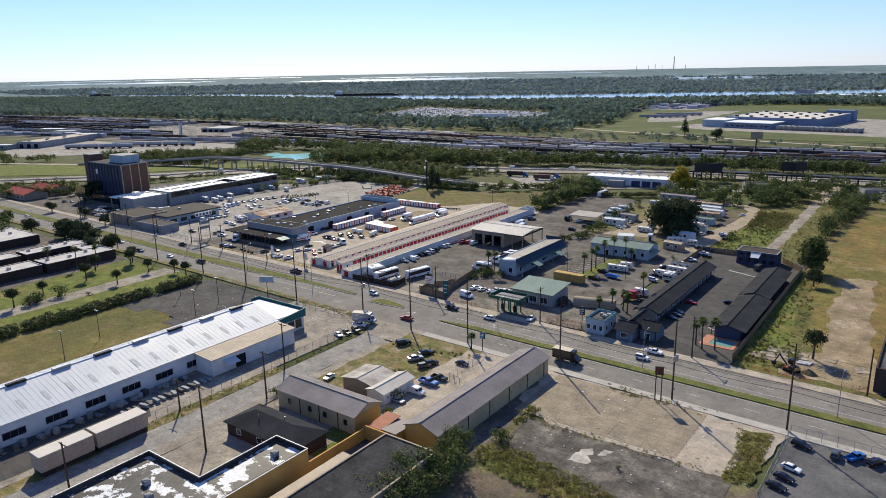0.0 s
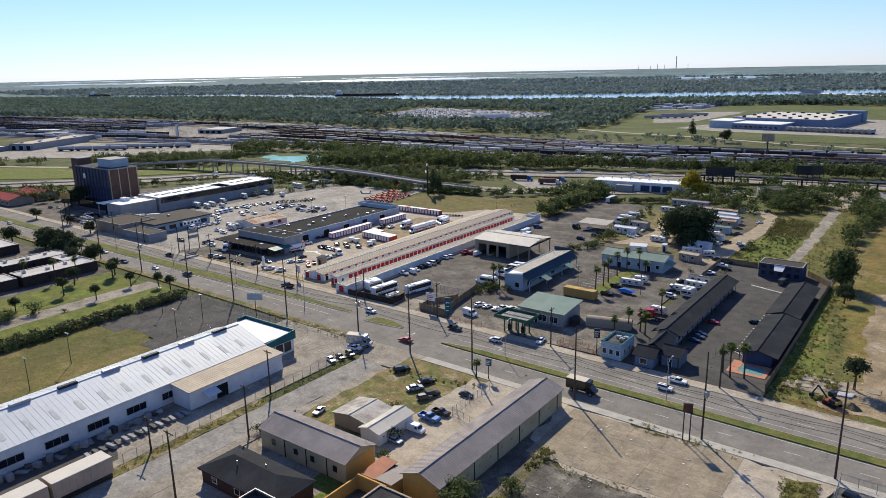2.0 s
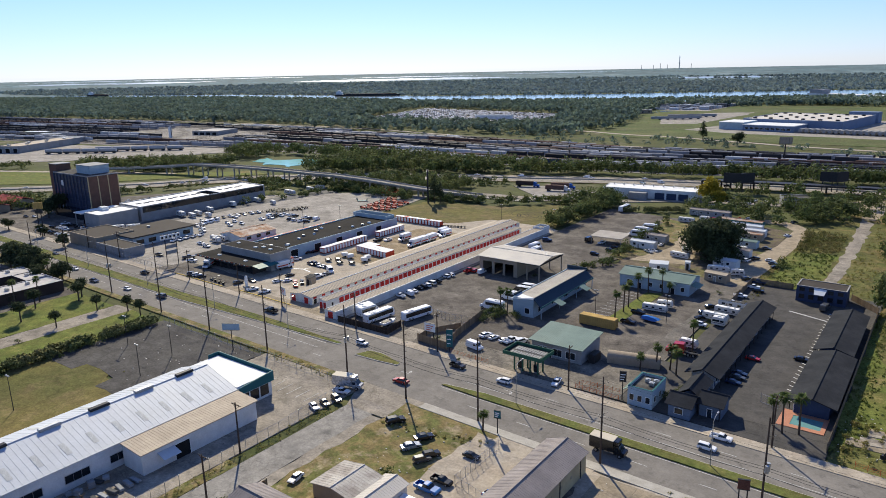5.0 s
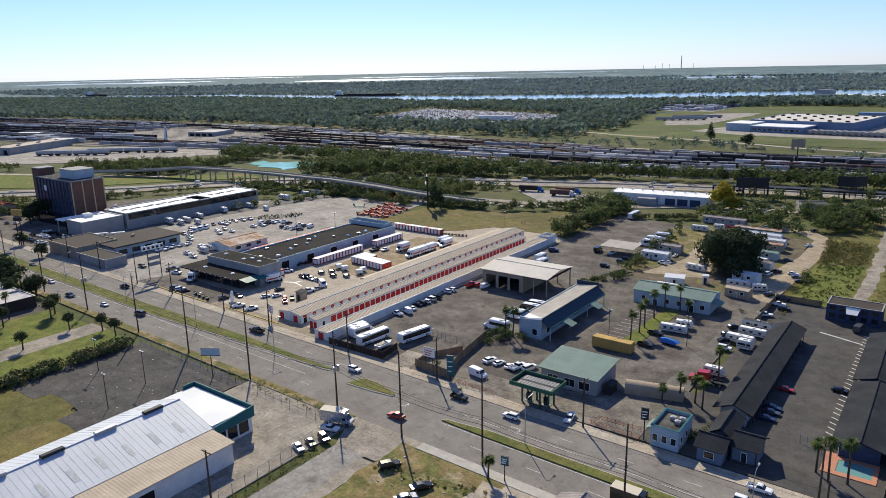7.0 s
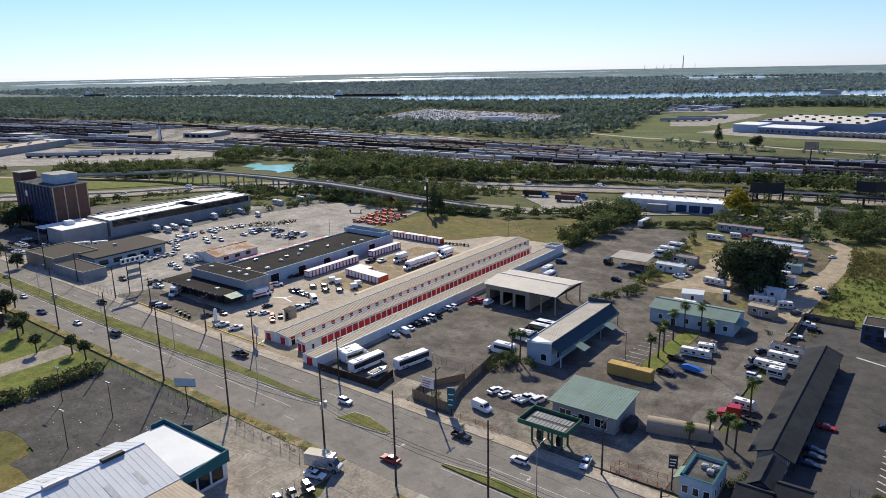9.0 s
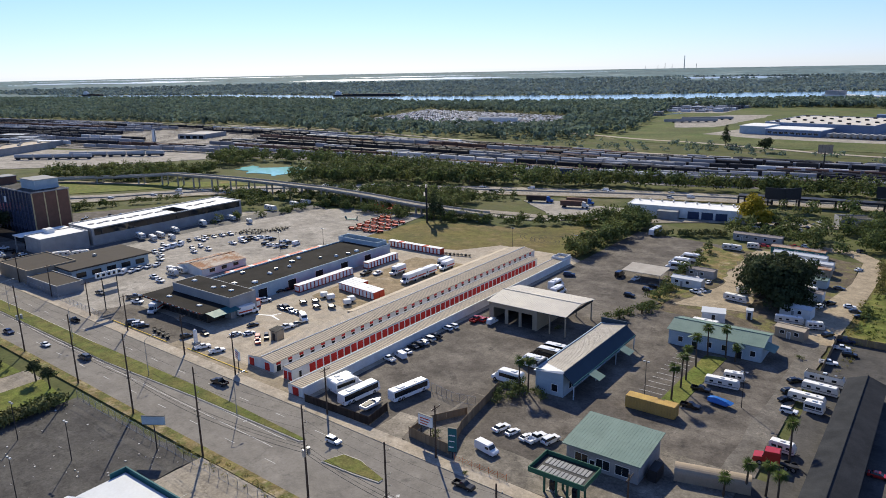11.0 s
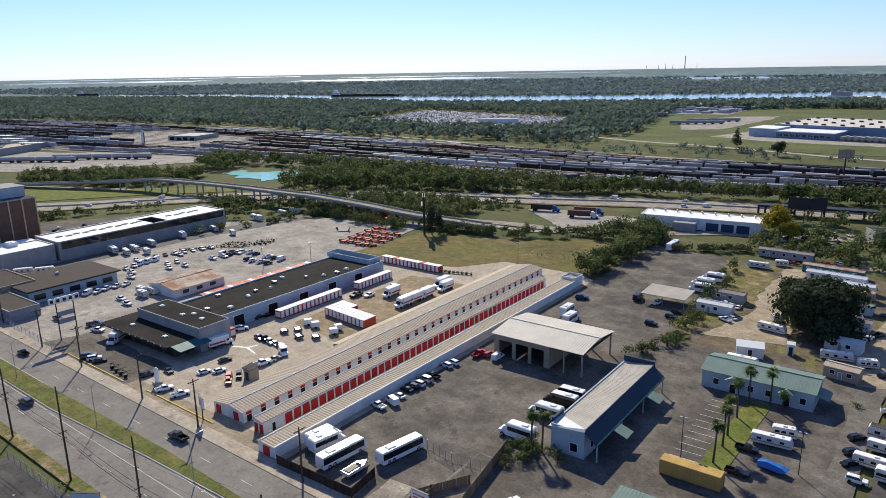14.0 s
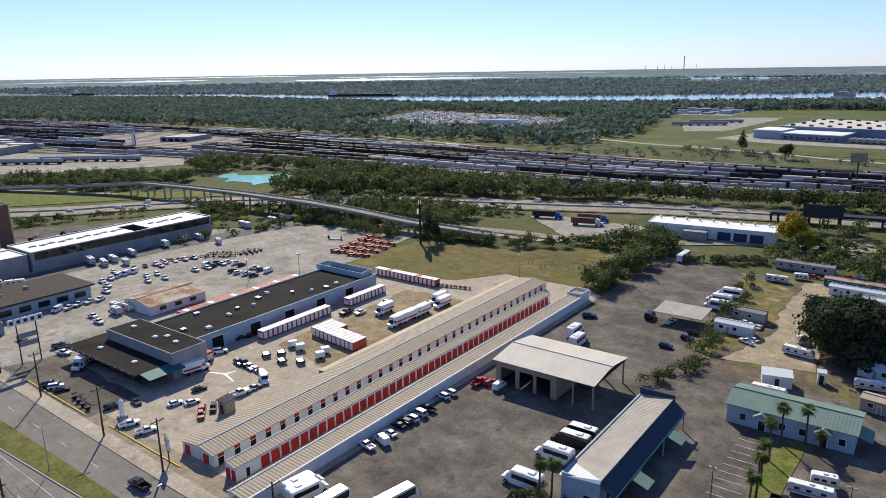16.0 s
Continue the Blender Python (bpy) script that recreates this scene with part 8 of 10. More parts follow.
part("hull", M().prism([(-2.6, -.95), (1.2, -1.0), (2.9, 0), (1.2, 1.0), (-2.6, .95)], .55, 1.15), PAINT["white"], b)
part("cockpit", M().bevel_box(-2.3, .4, -.7, .7, 1.15, 1.3, .04), DARK_METAL, b)
part("windscreen", M().slab((.5, -.7, 1.6), (.5, .7, 1.6), (.9, .7, 1.15), (.9, -.7, 1.15), .04), GLASS, b)
part("trailer_frame", M().box(-2.2, 3.4, -.08, .08, .35, .5).box(-1.2, -1.0, -.9, .9, .35, .55), DARK_METAL, b)
for sy in (-1, 1):
    wheel(b, -1.1, sy * .9, .3, .18, rim=False)
lone("yellow_kerb", M().prism(strip(-243, -214.6, 163.2, 163.45), 0, .2).prism(strip(-206, -181, 163.9, 164.15), 0, .2), YELLOW_LINE, "yellow-painted kerb along a car yard", "kerb", "structure")
lone("paint_spill", M().prism([(-212.3, 192.6), (-207.2, 194.4), (-202.4, 193.2), (-202.6, 193.7), (-206.9, 195.0), (-206.3, 197.6), (-206.6, 197.6), (-207.6, 195.1), (-212.3, 193.1)], .0, .065), TRIM_WHITE, "branching trail of spilled white paint", "road marking", "structure")
for x, y, w_, l_, hd, wl, rf, lb in ((-102.0, 260.9, 6.0, 4.0, 14, WALL_WHITE, ROOF_WHITE, "white box-shaped shed behind a green-roofed hall"), (-94.1, 266.9, 1.6, 1.6, 10, WALL_WHITE, ROOF_WHITE, "tiny white hut by a fence")):
    b = thing("hut", lb, "shed", x, y, .05, hd)
    part("wall", shell(M(), -w_ / 2, w_ / 2, -l_ / 2, l_ / 2, 0, 2.6, .12), wl, b)
    part("roof", M().slab((-w_ / 2 - .15, -l_ / 2 - .15, 2.65), (w_ / 2 + .15, -l_ / 2 - .15, 2.65), (w_ / 2 + .15, l_ / 2 + .15, 2.85), (-w_ / 2 - .15, l_ / 2 + .15, 2.85), .1), rf, b)
    part("door", M().box(-.42, .42, -l_ / 2 - .04, -l_ / 2, 0, 2.0), DARK_METAL, b)
b = thing("tall_pole_sign", "tall twin-posted restaurant sign with a yellow top", "sign", -347, 168.4, 0, 30)
for k in (-.9, .9):
    part("post", M().cyl(k, 0, 0, 15, .22, .18, 8), DARK_METAL, b)
part("panel", M().bevel_box(-2.2, 2.2, -.25, .25, 12.4, 15.2, .08), CONTAINER_Y, b)
part("lower_panel", M().bevel_box(-1.8, 1.8, -.2, .2, 10.2, 11.8, .05), DARK_METAL, b)
b = thing("tanker_body", "long rounded tan tank lying beside palms", "tank", -79.5, 181.5, 0, 14)
tk = M()
n = 12
for k in range(n):
    a0, a1 = math.pi * k / n, math.pi * (k + 1) / n
    tk.add([(-6, 1.6 * math.cos(a0), 1.4 + 1.2 * math.sin(a0)), (6, 1.6 * math.cos(a0), 1.4 + 1.2 * math.sin(a0)), (6, 1.6 * math.cos(a1), 1.4 + 1.2 * math.sin(a1)), (-6, 1.6 * math.cos(a1), 1.4 + 1.2 * math.sin(a1))], [(0, 1, 2, 3)])
tk.box(-6, 6, -1.6, 1.6, 0, 1.4)
part("shell", tk, WALL_TAN, b)
b = thing("lorry_tractor", "red lorry tractor unit", "truck", -72.5, 193, .05, 186)
part("cab", M().side([(-1.2, .7), (3.0, .6), (3.2, .9), (3.1, 1.5), (1.6, 1.75), (1.3, 2.9), (-1.0, 3.0), (-1.2, 2.8)], -1.1, 1.1, .1), PAINT["red"], b)
part("windscreen", M().side([(1.68, 1.78), (1.38, 2.85), (1.32, 2.8), (1.6, 1.72)], -.95, .95), GLASS, b)
part("chassis", M().box(-4.2, 2.6, -.45, .45, .5, .8), DARK_METAL, b)
for x in (-3.4, -2.2, 2.0):
    for s in (-1, 1):
        wheel(b, x, s * 1.0, .5, .3)
b = thing("covered_boat", "small boat under a bright blue cover", "boat", -86.3, 213.0 - 2.2, .05, -10)
part("hull", M().side([(-2.4, .9), (-2.2, .5), (1.6, .5), (2.6, 1.0), (1.5, 1.35), (-1, 1.5), (-2.4, 1.2)], -.95, .95, .5), PAINT["blue"], b)
part("cradle", M().box(-1.5, 1.2, -.6, .6, 0, .5), DARK_METAL, b)
b = thing("excavator", "compact excavator on broken ground", "excavator", -23.6, 164.2, .05, 150)
part("body", M().bevel_box(-1.2, .2, -.9, .9, .7, 1.6, .1), DARK_METAL, b)
part("counterweight", M().bevel_box(-1.6, -1.2, -.85, .85, .75, 1.5, .1), CONTAINER_Y, b)
part("deck", M().bevel_box(.2, 1.2, -.9, .9, .7, .95, .05), ORANGE_RED, b)
part("cab", M().bevel_box(-.2, 1.0, -.8, .2, 1.7, 2.8, .08), GLASS, b)
part("boom", M().tube((1.0, .4, 1.4), (3.2, .4, 3.2), .18).tube((3.2, .4, 3.2), (4.4, .4, 1.0), .14), DARK_METAL, b)
part("bucket", M().side([(4.1, .2), (4.8, .2), (4.9, .9), (4.2, 1.0)], 0.0, .8), DARK_METAL, b)
for s in (-1, 1):
    part("track", M().bevel_box(-1.5, 1.5, s * .9 - .25, s * .9 + .25, 0, .65, .12), TYRE, b)

rw = random.Random(77)
for x, y, w, d, hd in ((-30.2, 171.6, 3.6, 3.0, 8), (-26.6, 172.6, 3.4, 3.2, 11), (-23.2, 173.8, 3.0, 2.8, 9), (-29.6, 175.2, 3.2, 2.6, 6), (-26.0, 176.2, 3.0, 2.6, 14), (-10.6, 173.4, 2.8, 3.6, 20)):
    thing_ = lone("old_slab", M().prism([(-w / 2, -d / 2), (w / 2, -d / 2 + .2), (w / 2 - .3, d / 2), (-w / 2 + .15, d / 2 - .1)], -.2, .12), CONCRETE_OLD, "broken old concrete slab in the grass", "slab")
    thing_.matrix_basis = pose(x, y, .04, rw.uniform(-1, 1), rw.uniform(-1, 1), hd)
heap = M()
ring = [[(r * (1.9 + .3 * math.sin(k * 2.1 + r)) * math.cos(k * .5236), r * 1.3 * (1 + .15 * math.sin(k * 1.3)) * math.sin(k * .5236), 1.25 * (1 - r) ** .8 + .08 * math.sin(k * 3 + 5 * r) * (1 - r)) for k in range(12)] for r in (1.0, .75, .5, .25, .08)]
for a, b in zip(ring, ring[1:]):
    for k in range(12):
        heap.add([a[k], a[(k + 1) % 12], b[(k + 1) % 12], b[k]], [(0, 1, 2, 3)])
heap.add(ring[-1], [tuple(range(12))])
lone("earth_heap", heap, EARTH_BROWN, "heap of dug brown earth beside an excavator", "heap").matrix_basis = pose(-20.2, 165.0, .02, 0, 0, -12)
for k in range(5):
    lone("pipe", M().tube((-1.5, 0, 0), (1.5, 0, 0), .17, .17, 8), TRIM_WHITE, "white plastic drain pipe lying on the ground", "pipe").matrix_basis = pose(-22.2 + .1 * k, 169.8 + .42 * k, .24, 0, 0, 6 + 3 * (k % 3))
# ---- fences ----
def fence(pts, h, label, gap=2.6, board=False, wood=None):
    b = thing("fence", label, "fence", pts[0][0], pts[0][1])
    o = Vector(pts[0])
    for p, q in zip(pts, pts[1:]):
        p, q = Vector(p) - o, Vector(q) - o
        d = (q - p).normalized()
        ang = math.degrees(math.atan2(d.y, d.x))
        L = (q - p).length
        n = max(1, int(L / gap))
        for i in range(n + 1):
            c = p + d * L * i / n
            part("post", shared(("fence_post", h, board, wood), lambda: M().cyl(0, 0, 0, h + .1, .05, .05, 6)), (wood or FENCE_WOOD) if board else METAL, b).matrix_basis = pose(c.x, c.y, 0)
        for z in ((.4, h - .2) if board else (.1, h)):
            part("rail", M().tube((p.x, p.y, z), (q.x, q.y, z), .03, .03, 4), (wood or FENCE_WOOD) if board else METAL, b)
        if board:
            k = int(L / .5)
            for i in range(k):
                c = p + d * (i + .5) * L / k
                part("board", shared(("board", h, wood), lambda: M().box(-.235, .235, -.02, .02, .05, h)), (wood or FENCE_WOOD), b).matrix_basis = pose(c.x, c.y, 0, 0, 0, ang)
        else:
            m = M()
            k = int(L / .45)
            for i in range(k):
                a = p + d * i * L / k
                e = p + d * min(L, i * L / k + h)
                m.tube((a.x, a.y, .1), (e.x, e.y, .1 + (e - a).length), .006, .006, 3).tube((a.x, a.y, h), (e.x, e.y, h - (e - a).length), .006, .006, 3)
            tagged(part("wire_mesh", m, METAL, b), kind="stuff")
    return b


fence([(-201, 135.6), (-160, 134.6), (-128, 134.0)], 2.0, "chain-link fence along the pavement")
fence([(-126.5, 132), (-124.3, 112), (-124.3, 96)], 2.2, "chain-link fence along the side street")
fence([(-124.4, 90), (-124.4, 66)], 2.0, "chain-link fence beside the verge")
fence([(-302, 168), (-246, 165.4)], 2.0, "chain-link fence before the rental yard")
fence([(-18.2, 134), (-18.4, 108)], 2.0, "chain-link fence round a car park")
fence([(-18.2, 134), (50, 132.2)], 2.0, "chain-link fence by the highway pavement")
fence([(-158.6, 162.9), (-140.5, 163.2), (-141.5, 170)], 1.9, "dark boarded fence round the bus yard", board=True, wood=FENCE_DARK)
fence([(-131.2, 164.4), (-121, 163.6), (-124.2, 172), (-127.5, 191)], 2.1, "tan boarded fence round a small plot", board=True)
fence([(-131.2, 164.4), (-131.6, 170), (-127, 178)], 1.6, "low boarded fence at a plot's edge", board=True)
fence([(-85.5, 131), (-85.5, 117), (-77, 115)], 1.9, "iron fence round a parking yard", 1.5)
fence([(-36.2, 163), (-36.2, 250), (-44, 260)], 1.9, "boarded fence overgrown with weeds", board=True)
fence([(-111, 98), (-111, 95.5), (-88, 95.6)], 2.0, "boarded fence behind a shed", board=True)
fence([(-50.5, 177.6), (-46.8, 176.2)], 1.9, "dark steel gate to a motel court", 1.0)
fence([(-139.5, 182.3), (-133.1, 181.1), (-127.6, 182)], 2.0, "chain-link gate across a bus yard", 1.6)
fence([(-72, 232), (-72, 262), (-60, 262)], 1.8, "boarded fence behind the motel", board=True)

for pts in ([(-85, 161.9), (-75, 161.6)], [(-119, 162.4), (-108, 162.2)], [(-85, 161.9), (-84.5, 164.5), (-76, 164.8)], [(-31.4, 160.6), (-27.6, 160.0), (-18.4, 159.8)], [(-11.2, 160.6), (-8.6, 162.2)]):
    b = thing("barrier_fence", "orange plastic safety fence round roadworks", "barrier", pts[0][0], pts[0][1])
    o = Vector(pts[0])
    for p, q in zip(pts, pts[1:]):
        p, q = Vector(p) - o, Vector(q) - o
        for z in (.35, .65, .95):
            part("strap", M().tube((p.x, p.y, z + .1), (q.x, q.y, z + .1), .035, .035, 4), ORANGE_MESH, b)
        n = max(2, int((q - p).length / 1.6))
        for i in range(n + 1):
            c = p.lerp(q, i / n)
            part("post", shared(("barrier_post",), lambda: M().cyl(0, 0, 0, 1.25, .05, .05, 6)), ORANGE_MESH, b).matrix_basis = pose(c.x, c.y, .1)
# skid marks on the field and on the yards
SKID = mat("skid_marks", (0.04, 0.037, 0.03), 0.9, var=0.3, scale=1)
sk_m = M()
for cx, cy, r, a0, a1 in ((-182, 319, 6.0, 20, 330), (-180.5, 320, 4.6, 60, 300), (-178, 322.5, 8.0, -60, 120), (-184, 316, 3.4, 0, 280), (-186, 321, 7.4, 100, 230)):
    n = int((a1 - a0) / 10)
    for i in range(n):
        u, v = radians(a0 + 10 * i), radians(a0 + 10 * i + 10)
        for w0 in (0, 1.2):
            sk_m.add([(cx + (r + w0 + d) * math.cos(t) * 1.3, cy + (r + w0 + d) * math.sin(t), .012) for t, d in ((u, 0), (v, 0), (v, .22), (u, .22))], [(0, 1, 2, 3)])
lone("skid_mark", sk_m, SKID, "dark looping tyre marks on a mown field", "road marking", "stuff")
# parking lines
pk = M()
for i in range(27):
    pk.prism([(-45.4, 181 + i * 2.35), (-45.2, 181.25 + i * 2.35), (-47.2, 182.4 + i * 2.35), (-47.4, 182.15 + i * 2.35)], .02, .045)
for i in range(11):
    pk.prism(rect(-102.6, -97.6, 206 + i * 2.6, 206.12 + i * 2.6), .02, .045)
pk.prism([(-57, 240), (-47, 236.4), (-46.9, 236.9), (-56.9, 240.6)], .02, .05)
for i in range(8):
    pk.prism(rect(-150 + i * 2.8, -149.9 + i * 2.8, 124, 128.5), 0, .03)
lone("parking_line", pk, WHITE_LINE, "worn white parking lines on asphalt", "road marking", "stuff")

# ---- trees and plants ----
TREES = {}


def grow(kind, x, y, s=1.0, turn=0.0, label="", group=""):
    """A tree of a kind, grown once and then repeated at other sizes and turns."""
    key = (kind, round(s * 4))
    m = pose(x, y, 0, 0, 0, turn)
    if key in TREES:
        return copy_thing(TREES[key], m)
    s = round(s * 4) / 4
    g = random.Random(hash_of(kind))
    if kind == "palm":
        b = thing("palm_tree", label or "fan palm with a ragged round crown", "palm tree", 0, 0)
        h = 7.5 * s
        part("trunk", M().tube((0, 0, -.1), (.12, .05, h * .5), .22, .17, 8).tube((.12, .05, h * .5), (.2, .1, h), .17, .15, 8), BARK, b)
        m_ = M()
        for i in range(34):
            a, e = g.uniform(0, 6.28), g.uniform(-.9, 1.2)
            l = g.uniform(1.2, 1.9) * (s ** .3)
            d = Vector((math.cos(a) * math.cos(e), math.sin(a) * math.cos(e), math.sin(e)))
            side = d.cross(Vector((0, 0, 1))).normalized()
            o = Vector((.2, .1, h))
            tip = o + d * l + Vector((0, 0, -.25 * l))
            mid = o + d * l * .6
            for k in range(-2, 3):
                w = side * .34 * k * l * .55
                m_.add([o + d * .2, mid + w * .8 - side * .09, tip + w * 1.4, mid + w * .8 + side * .09], [(0, 1, 2, 3)])
        part("crown", m_, FROND, b)
    else:
        spec = {"round": (4.9, 2.1, 9, LEAF_OAK, "small round-headed street tree on grass"), "broad": (7.0, 3.8, 14, LEAF_OAK, "broad leafy green tree"), "oak": (14.0, 9.6, 34, LEAF_OAK, "huge dark spreading live oak"),
                "yellow": (9.5, 5.2, 12, LEAF_YELLOW, "large tree turning yellow in autumn"), "oval": (12.5, 4.6, 15, LEAF, "tall dense oval tree on rough grass"), "pine": (15.0, 2.6, 9, LEAF_OAK, "tall dark ragged pine tree"), "bush": (1.6, 1.5, 4, LEAF, "dense rounded dark green bush")}
        h, r, lobes, leaf, text = spec[kind]
        h, r = h * s, r * s
        b = thing({"bush": "bush"}.get(kind, "tree"), label or text, "bush" if kind == "bush" else "tree", 0, 0)
        tm = M().tube((0, 0, -.1), (.1, 0, h * .55), r * .075 + .06, r * .05 + .03, 8)
        cs = []
        for i in range(lobes):
            a = 2.4 * i
            if kind == "pine":
                z = h * (.25 + .75 * i / lobes)
                q = r * (1.15 - .9 * i / lobes)
                cs.append((math.cos(a) * q * .35, math.sin(a) * q * .35, z + q, q))
            else:
                f = (i + .4) / lobes
                q = r * math.sqrt(f) * (.72 if kind == "oak" else .62)
                z = h * (g.uniform(.38, 1.0) if kind == "oak" else g.uniform(.55, 1.05))
                lobe = r * (g.uniform(.24, .52) if kind == "oak" else g.uniform(.42, .6))
                if kind == "oval":
                    z, lobe = h * (.30 + .72 * f), r * g.uniform(.55, .7)
                    q = r * .5 * math.sin(math.pi * min(1, .15 + .8 * f))
                elif kind == "round":
                    z, q, lobe = h * g.uniform(.8, 1.0), q * .55, r * g.uniform(.55, .72)
                cs.append((math.cos(a) * q, math.sin(a) * q, z, lobe))
                if kind != "bush":
                    tm.tube((.05, 0, h * .4), (math.cos(a) * q * .8, math.sin(a) * q * .8, z - r * .3), r * .03 + .02, .02, 5)
        part("trunk", tm, BARK, b)
        n = {"oak": 800, "bush": 90, "round": 150, "oval": 260}.get(kind, 200)
        part("crown", clumps("crown", cs, leaf, "", "", n, .10 if kind == "oak" else .13, len(TREES) + 7), leaf, b)
    b.matrix_basis = m
    if group:
        b["group"] = group
    TREES[key] = b
    return b


def hash_of(text):
    return sum((i + 1) * ord(c) for i, c in enumerate(text))


for i, (x, y, s) in enumerate(((-226, 84.5, 1.2), (-230.7, 95.3, 1), (-222.5, 115.6, 1), (-240.9, 131.2, 1.2), (-244.5, 134, 1.2), (-226.8, 129.7, 1.1), (-218.3, 134.6, 1), (-211.5, 134.6, 1.1), (-233, 60, 1.2), (-236, 112, 1.2), (-245, 120, 1.3))):
    grow("round", x, y, s, 40 * i, group="small trees on the lawn")
for i, (x, y, s) in enumerate(((-279.2, 136, .75), (-286, 137, .75), (-292.6, 138, 1), (-300, 136, 1), (-273, 134, .75), (-268, 138, .75), (-330, 136, 1), (-360, 138, 1), (-284, 139.5, 1), (-290, 138.5, 1.25), (-297, 139, 1.25), (-304, 140.5, 1.25), (-311, 141, 1), (-267.5, 139, 1), (-392, 196, 1.5), (-388, 190, 1.25), (-318, 163.5, .75), (-346, 168, .75), (-375, 166, .75))):
    grow("broad", x, y, s, 55 * i)
for i, (x, y, s) in enumerate(((-226.2, 90.5, 2.25), (-225.2, 97.8, 2.5), (-219, 104, .75), (-123, 189.1, 1.5), (-120.5, 194.4, 1), (-125, 186, 1.25), (-118, 192.6, 1.25), (-120, 255, 2), (-123.6, 247.7, 1.75), (-120.6, 271, 2.25), (-122.2, 279, 1.75),
                               (-96.5, 112, 1.25), (-90, 103, 1.75), (-86.6, 97, 1.25), (-115, 160, .5), (-134, 231, .75), (-116, 228, 1), (-77.5, 245, .75), (-113, 90.5, 1.25), (-66.4, 168, 1.5), (-65.2, 172, 1.25), (-127, 167, 1), (-61.8, 100.5, 1.75), (-62.6, 102.6, 1.25), (-40.2, 104.6, .5), (-225.6, 91, 2), (-223.9, 88, 2))):
    grow("bush", x, y, s, 70 * i)
for i, (x, y, s) in enumerate(((-95.3, 207.5, 1), (-95.5, 214.1, 1.1), (-95.8, 218.6, 1), (-96.2, 226.9, 1.1), (-95.7, 234.2, 1), (-92, 236, 1.1), (-76.9, 178.8, .6), (-74.2, 181.5, .75), (-71.3, 182.7, .75), (-69.2, 180.6, .75), (-70.3, 196, 1),
                               (-44.2, 166.3, 1), (-41.5, 167.6, 1), (-46.4, 168.6, .75), (-89.6, 235, .5), (-123.6, 192.7, 1), (-121.8, 193.6, 1.1), (-91.5, 134.8, .5), (-254, 118, 1), (-251, 124, 1.1), (-262, 112, 1), (-270, 150 - 14, 1))):
    grow("palm", x, y, s, 47 * i)
for i, (x, y) in enumerate(((-383, 369), (-366, 375), (-365, 382), (-340, 391), (-332, 394), (-324, 403), (-316, 410), (-312, 414), (-288, 413), (-281, 417), (-277, 419.5), (-270, 424), (-265, 426), (-260, 429.5), (-256, 432))):
    grow("palm", x - 3, y + 5, 1, 31 * i, group="palms along the motorway")
grow("round", -20.9, 174.6, 1.5, 0, "shaggy round palm-like tree on the sandy plot")
grow("oval", -33.5, 252, 1.0, 20)
grow("broad", -30.5, 236, .75, 120)
grow("oak", -91, 284, 1.0, 0)
grow("oak", -96, 296, .75, 120)
grow("yellow", -124, 393, 1.25, 0)
grow("yellow", -117, 386, .75, 100)
grow("pine", -243.5, 320, 1, 0)
grow("pine", -241, 322, .75, 90)
grow("pine", -213, 682, 1.25, 30)
grow("broad", -178, 662, 1.5, 60)


def thicket(name, poly, spacing, seed, h0, h1, r0, r1, material, label, leaves=64, thin=0.0, holes=(), size=0.0):
    c = scatter(poly, spacing, seed, h0, h1, r0, r1, holes, thin)
    return clumps(name, c, material, label, "bushes", int(leaves * (2.2 if leaves > 50 else 1)), size or (.15 if leaves > 50 else .25), seed, drape=True)


thicket("hedge", [(-204.2, 30), (-200.6, 30), (-200.8, 133), (-204, 133)], 1.15, 21, 1.6, 2.6, 1.2, 1.9, LEAF_HEDGE, "long ragged hedge beside an empty lot")
thicket("thicket", [(-167, 296), (-158.8, 296), (-157, 366), (-170, 372)], 3.2, 22, 4, 7.5, 2, 3.4, LEAF, "line of bushy trees along a yard")
thicket("thicket", [(-128, 362), (-75, 356), (-20, 380), (40, 420), (40, 455), (-60, 446), (-110, 435), (-125, 405)], 6.0, 25, 3, 7, 2.0, 3.6, LEAF, "leafy trees round houses near the railway", thin=-.1)
thicket("thicket", [(-330, 372), (-270, 386), (-236, 402), (-230, 394), (-262, 366), (-300, 360)], 4.5, 24, 2, 4.5, 1.4, 2.4, LEAF, "low scrub beside the motorway", thin=-.2, holes=(HW_P,))
thicket("thicket", [(-319, 620), (-109, 626), (190, 668), (190, 690), (-115, 664), (-180, 682), (-300, 704), (-380, 730), (-420, 660)], 9, 59, 1.5, 5, 1.6, 3.2, LEAF_WOODS_HAZED, "low scrub beside the railway", 30, .1)
thicket("thicket", [(-333, 262), (-327, 262), (-317, 312), (-304, 330), (-309, 332), (-323, 314)], 3.2, 60, 1.5, 4, 1.2, 2.2, LEAF, "dark bushes along a yard fence", thin=-.2)
thicket("weeds", [(-35, 159), (-24, 166), (-24, 180), (-34, 178)], 1.5, 28, .3, 1.0, .3, .8, LEAF_WEED, "tall weeds on broken ground", thin=-.2)
thicket("weeds", [(-56, 135.6), (-30, 135.2), (-34, 131.6), (-54, 132.4)], .7, 29, .15, .5, .2, .45, LEAF_WEED, "weeds growing along a pavement", 22, .1)
thicket("weeds", [(-63, 113.4), (-26, 113.6), (-26, 111.4), (-63, 110.8)], .5, 39, .1, .35, .15, .32, LEAF_WEED, "weeds in a long joint between slabs", 18, .1)
thicket("weeds", [(-110, 128), (-88, 132), (-88, 130), (-110, 125)], 1.2, 45, .2, .5, .2, .5, LEAF_WEED, "weeds in a dry yard", thin=.1)
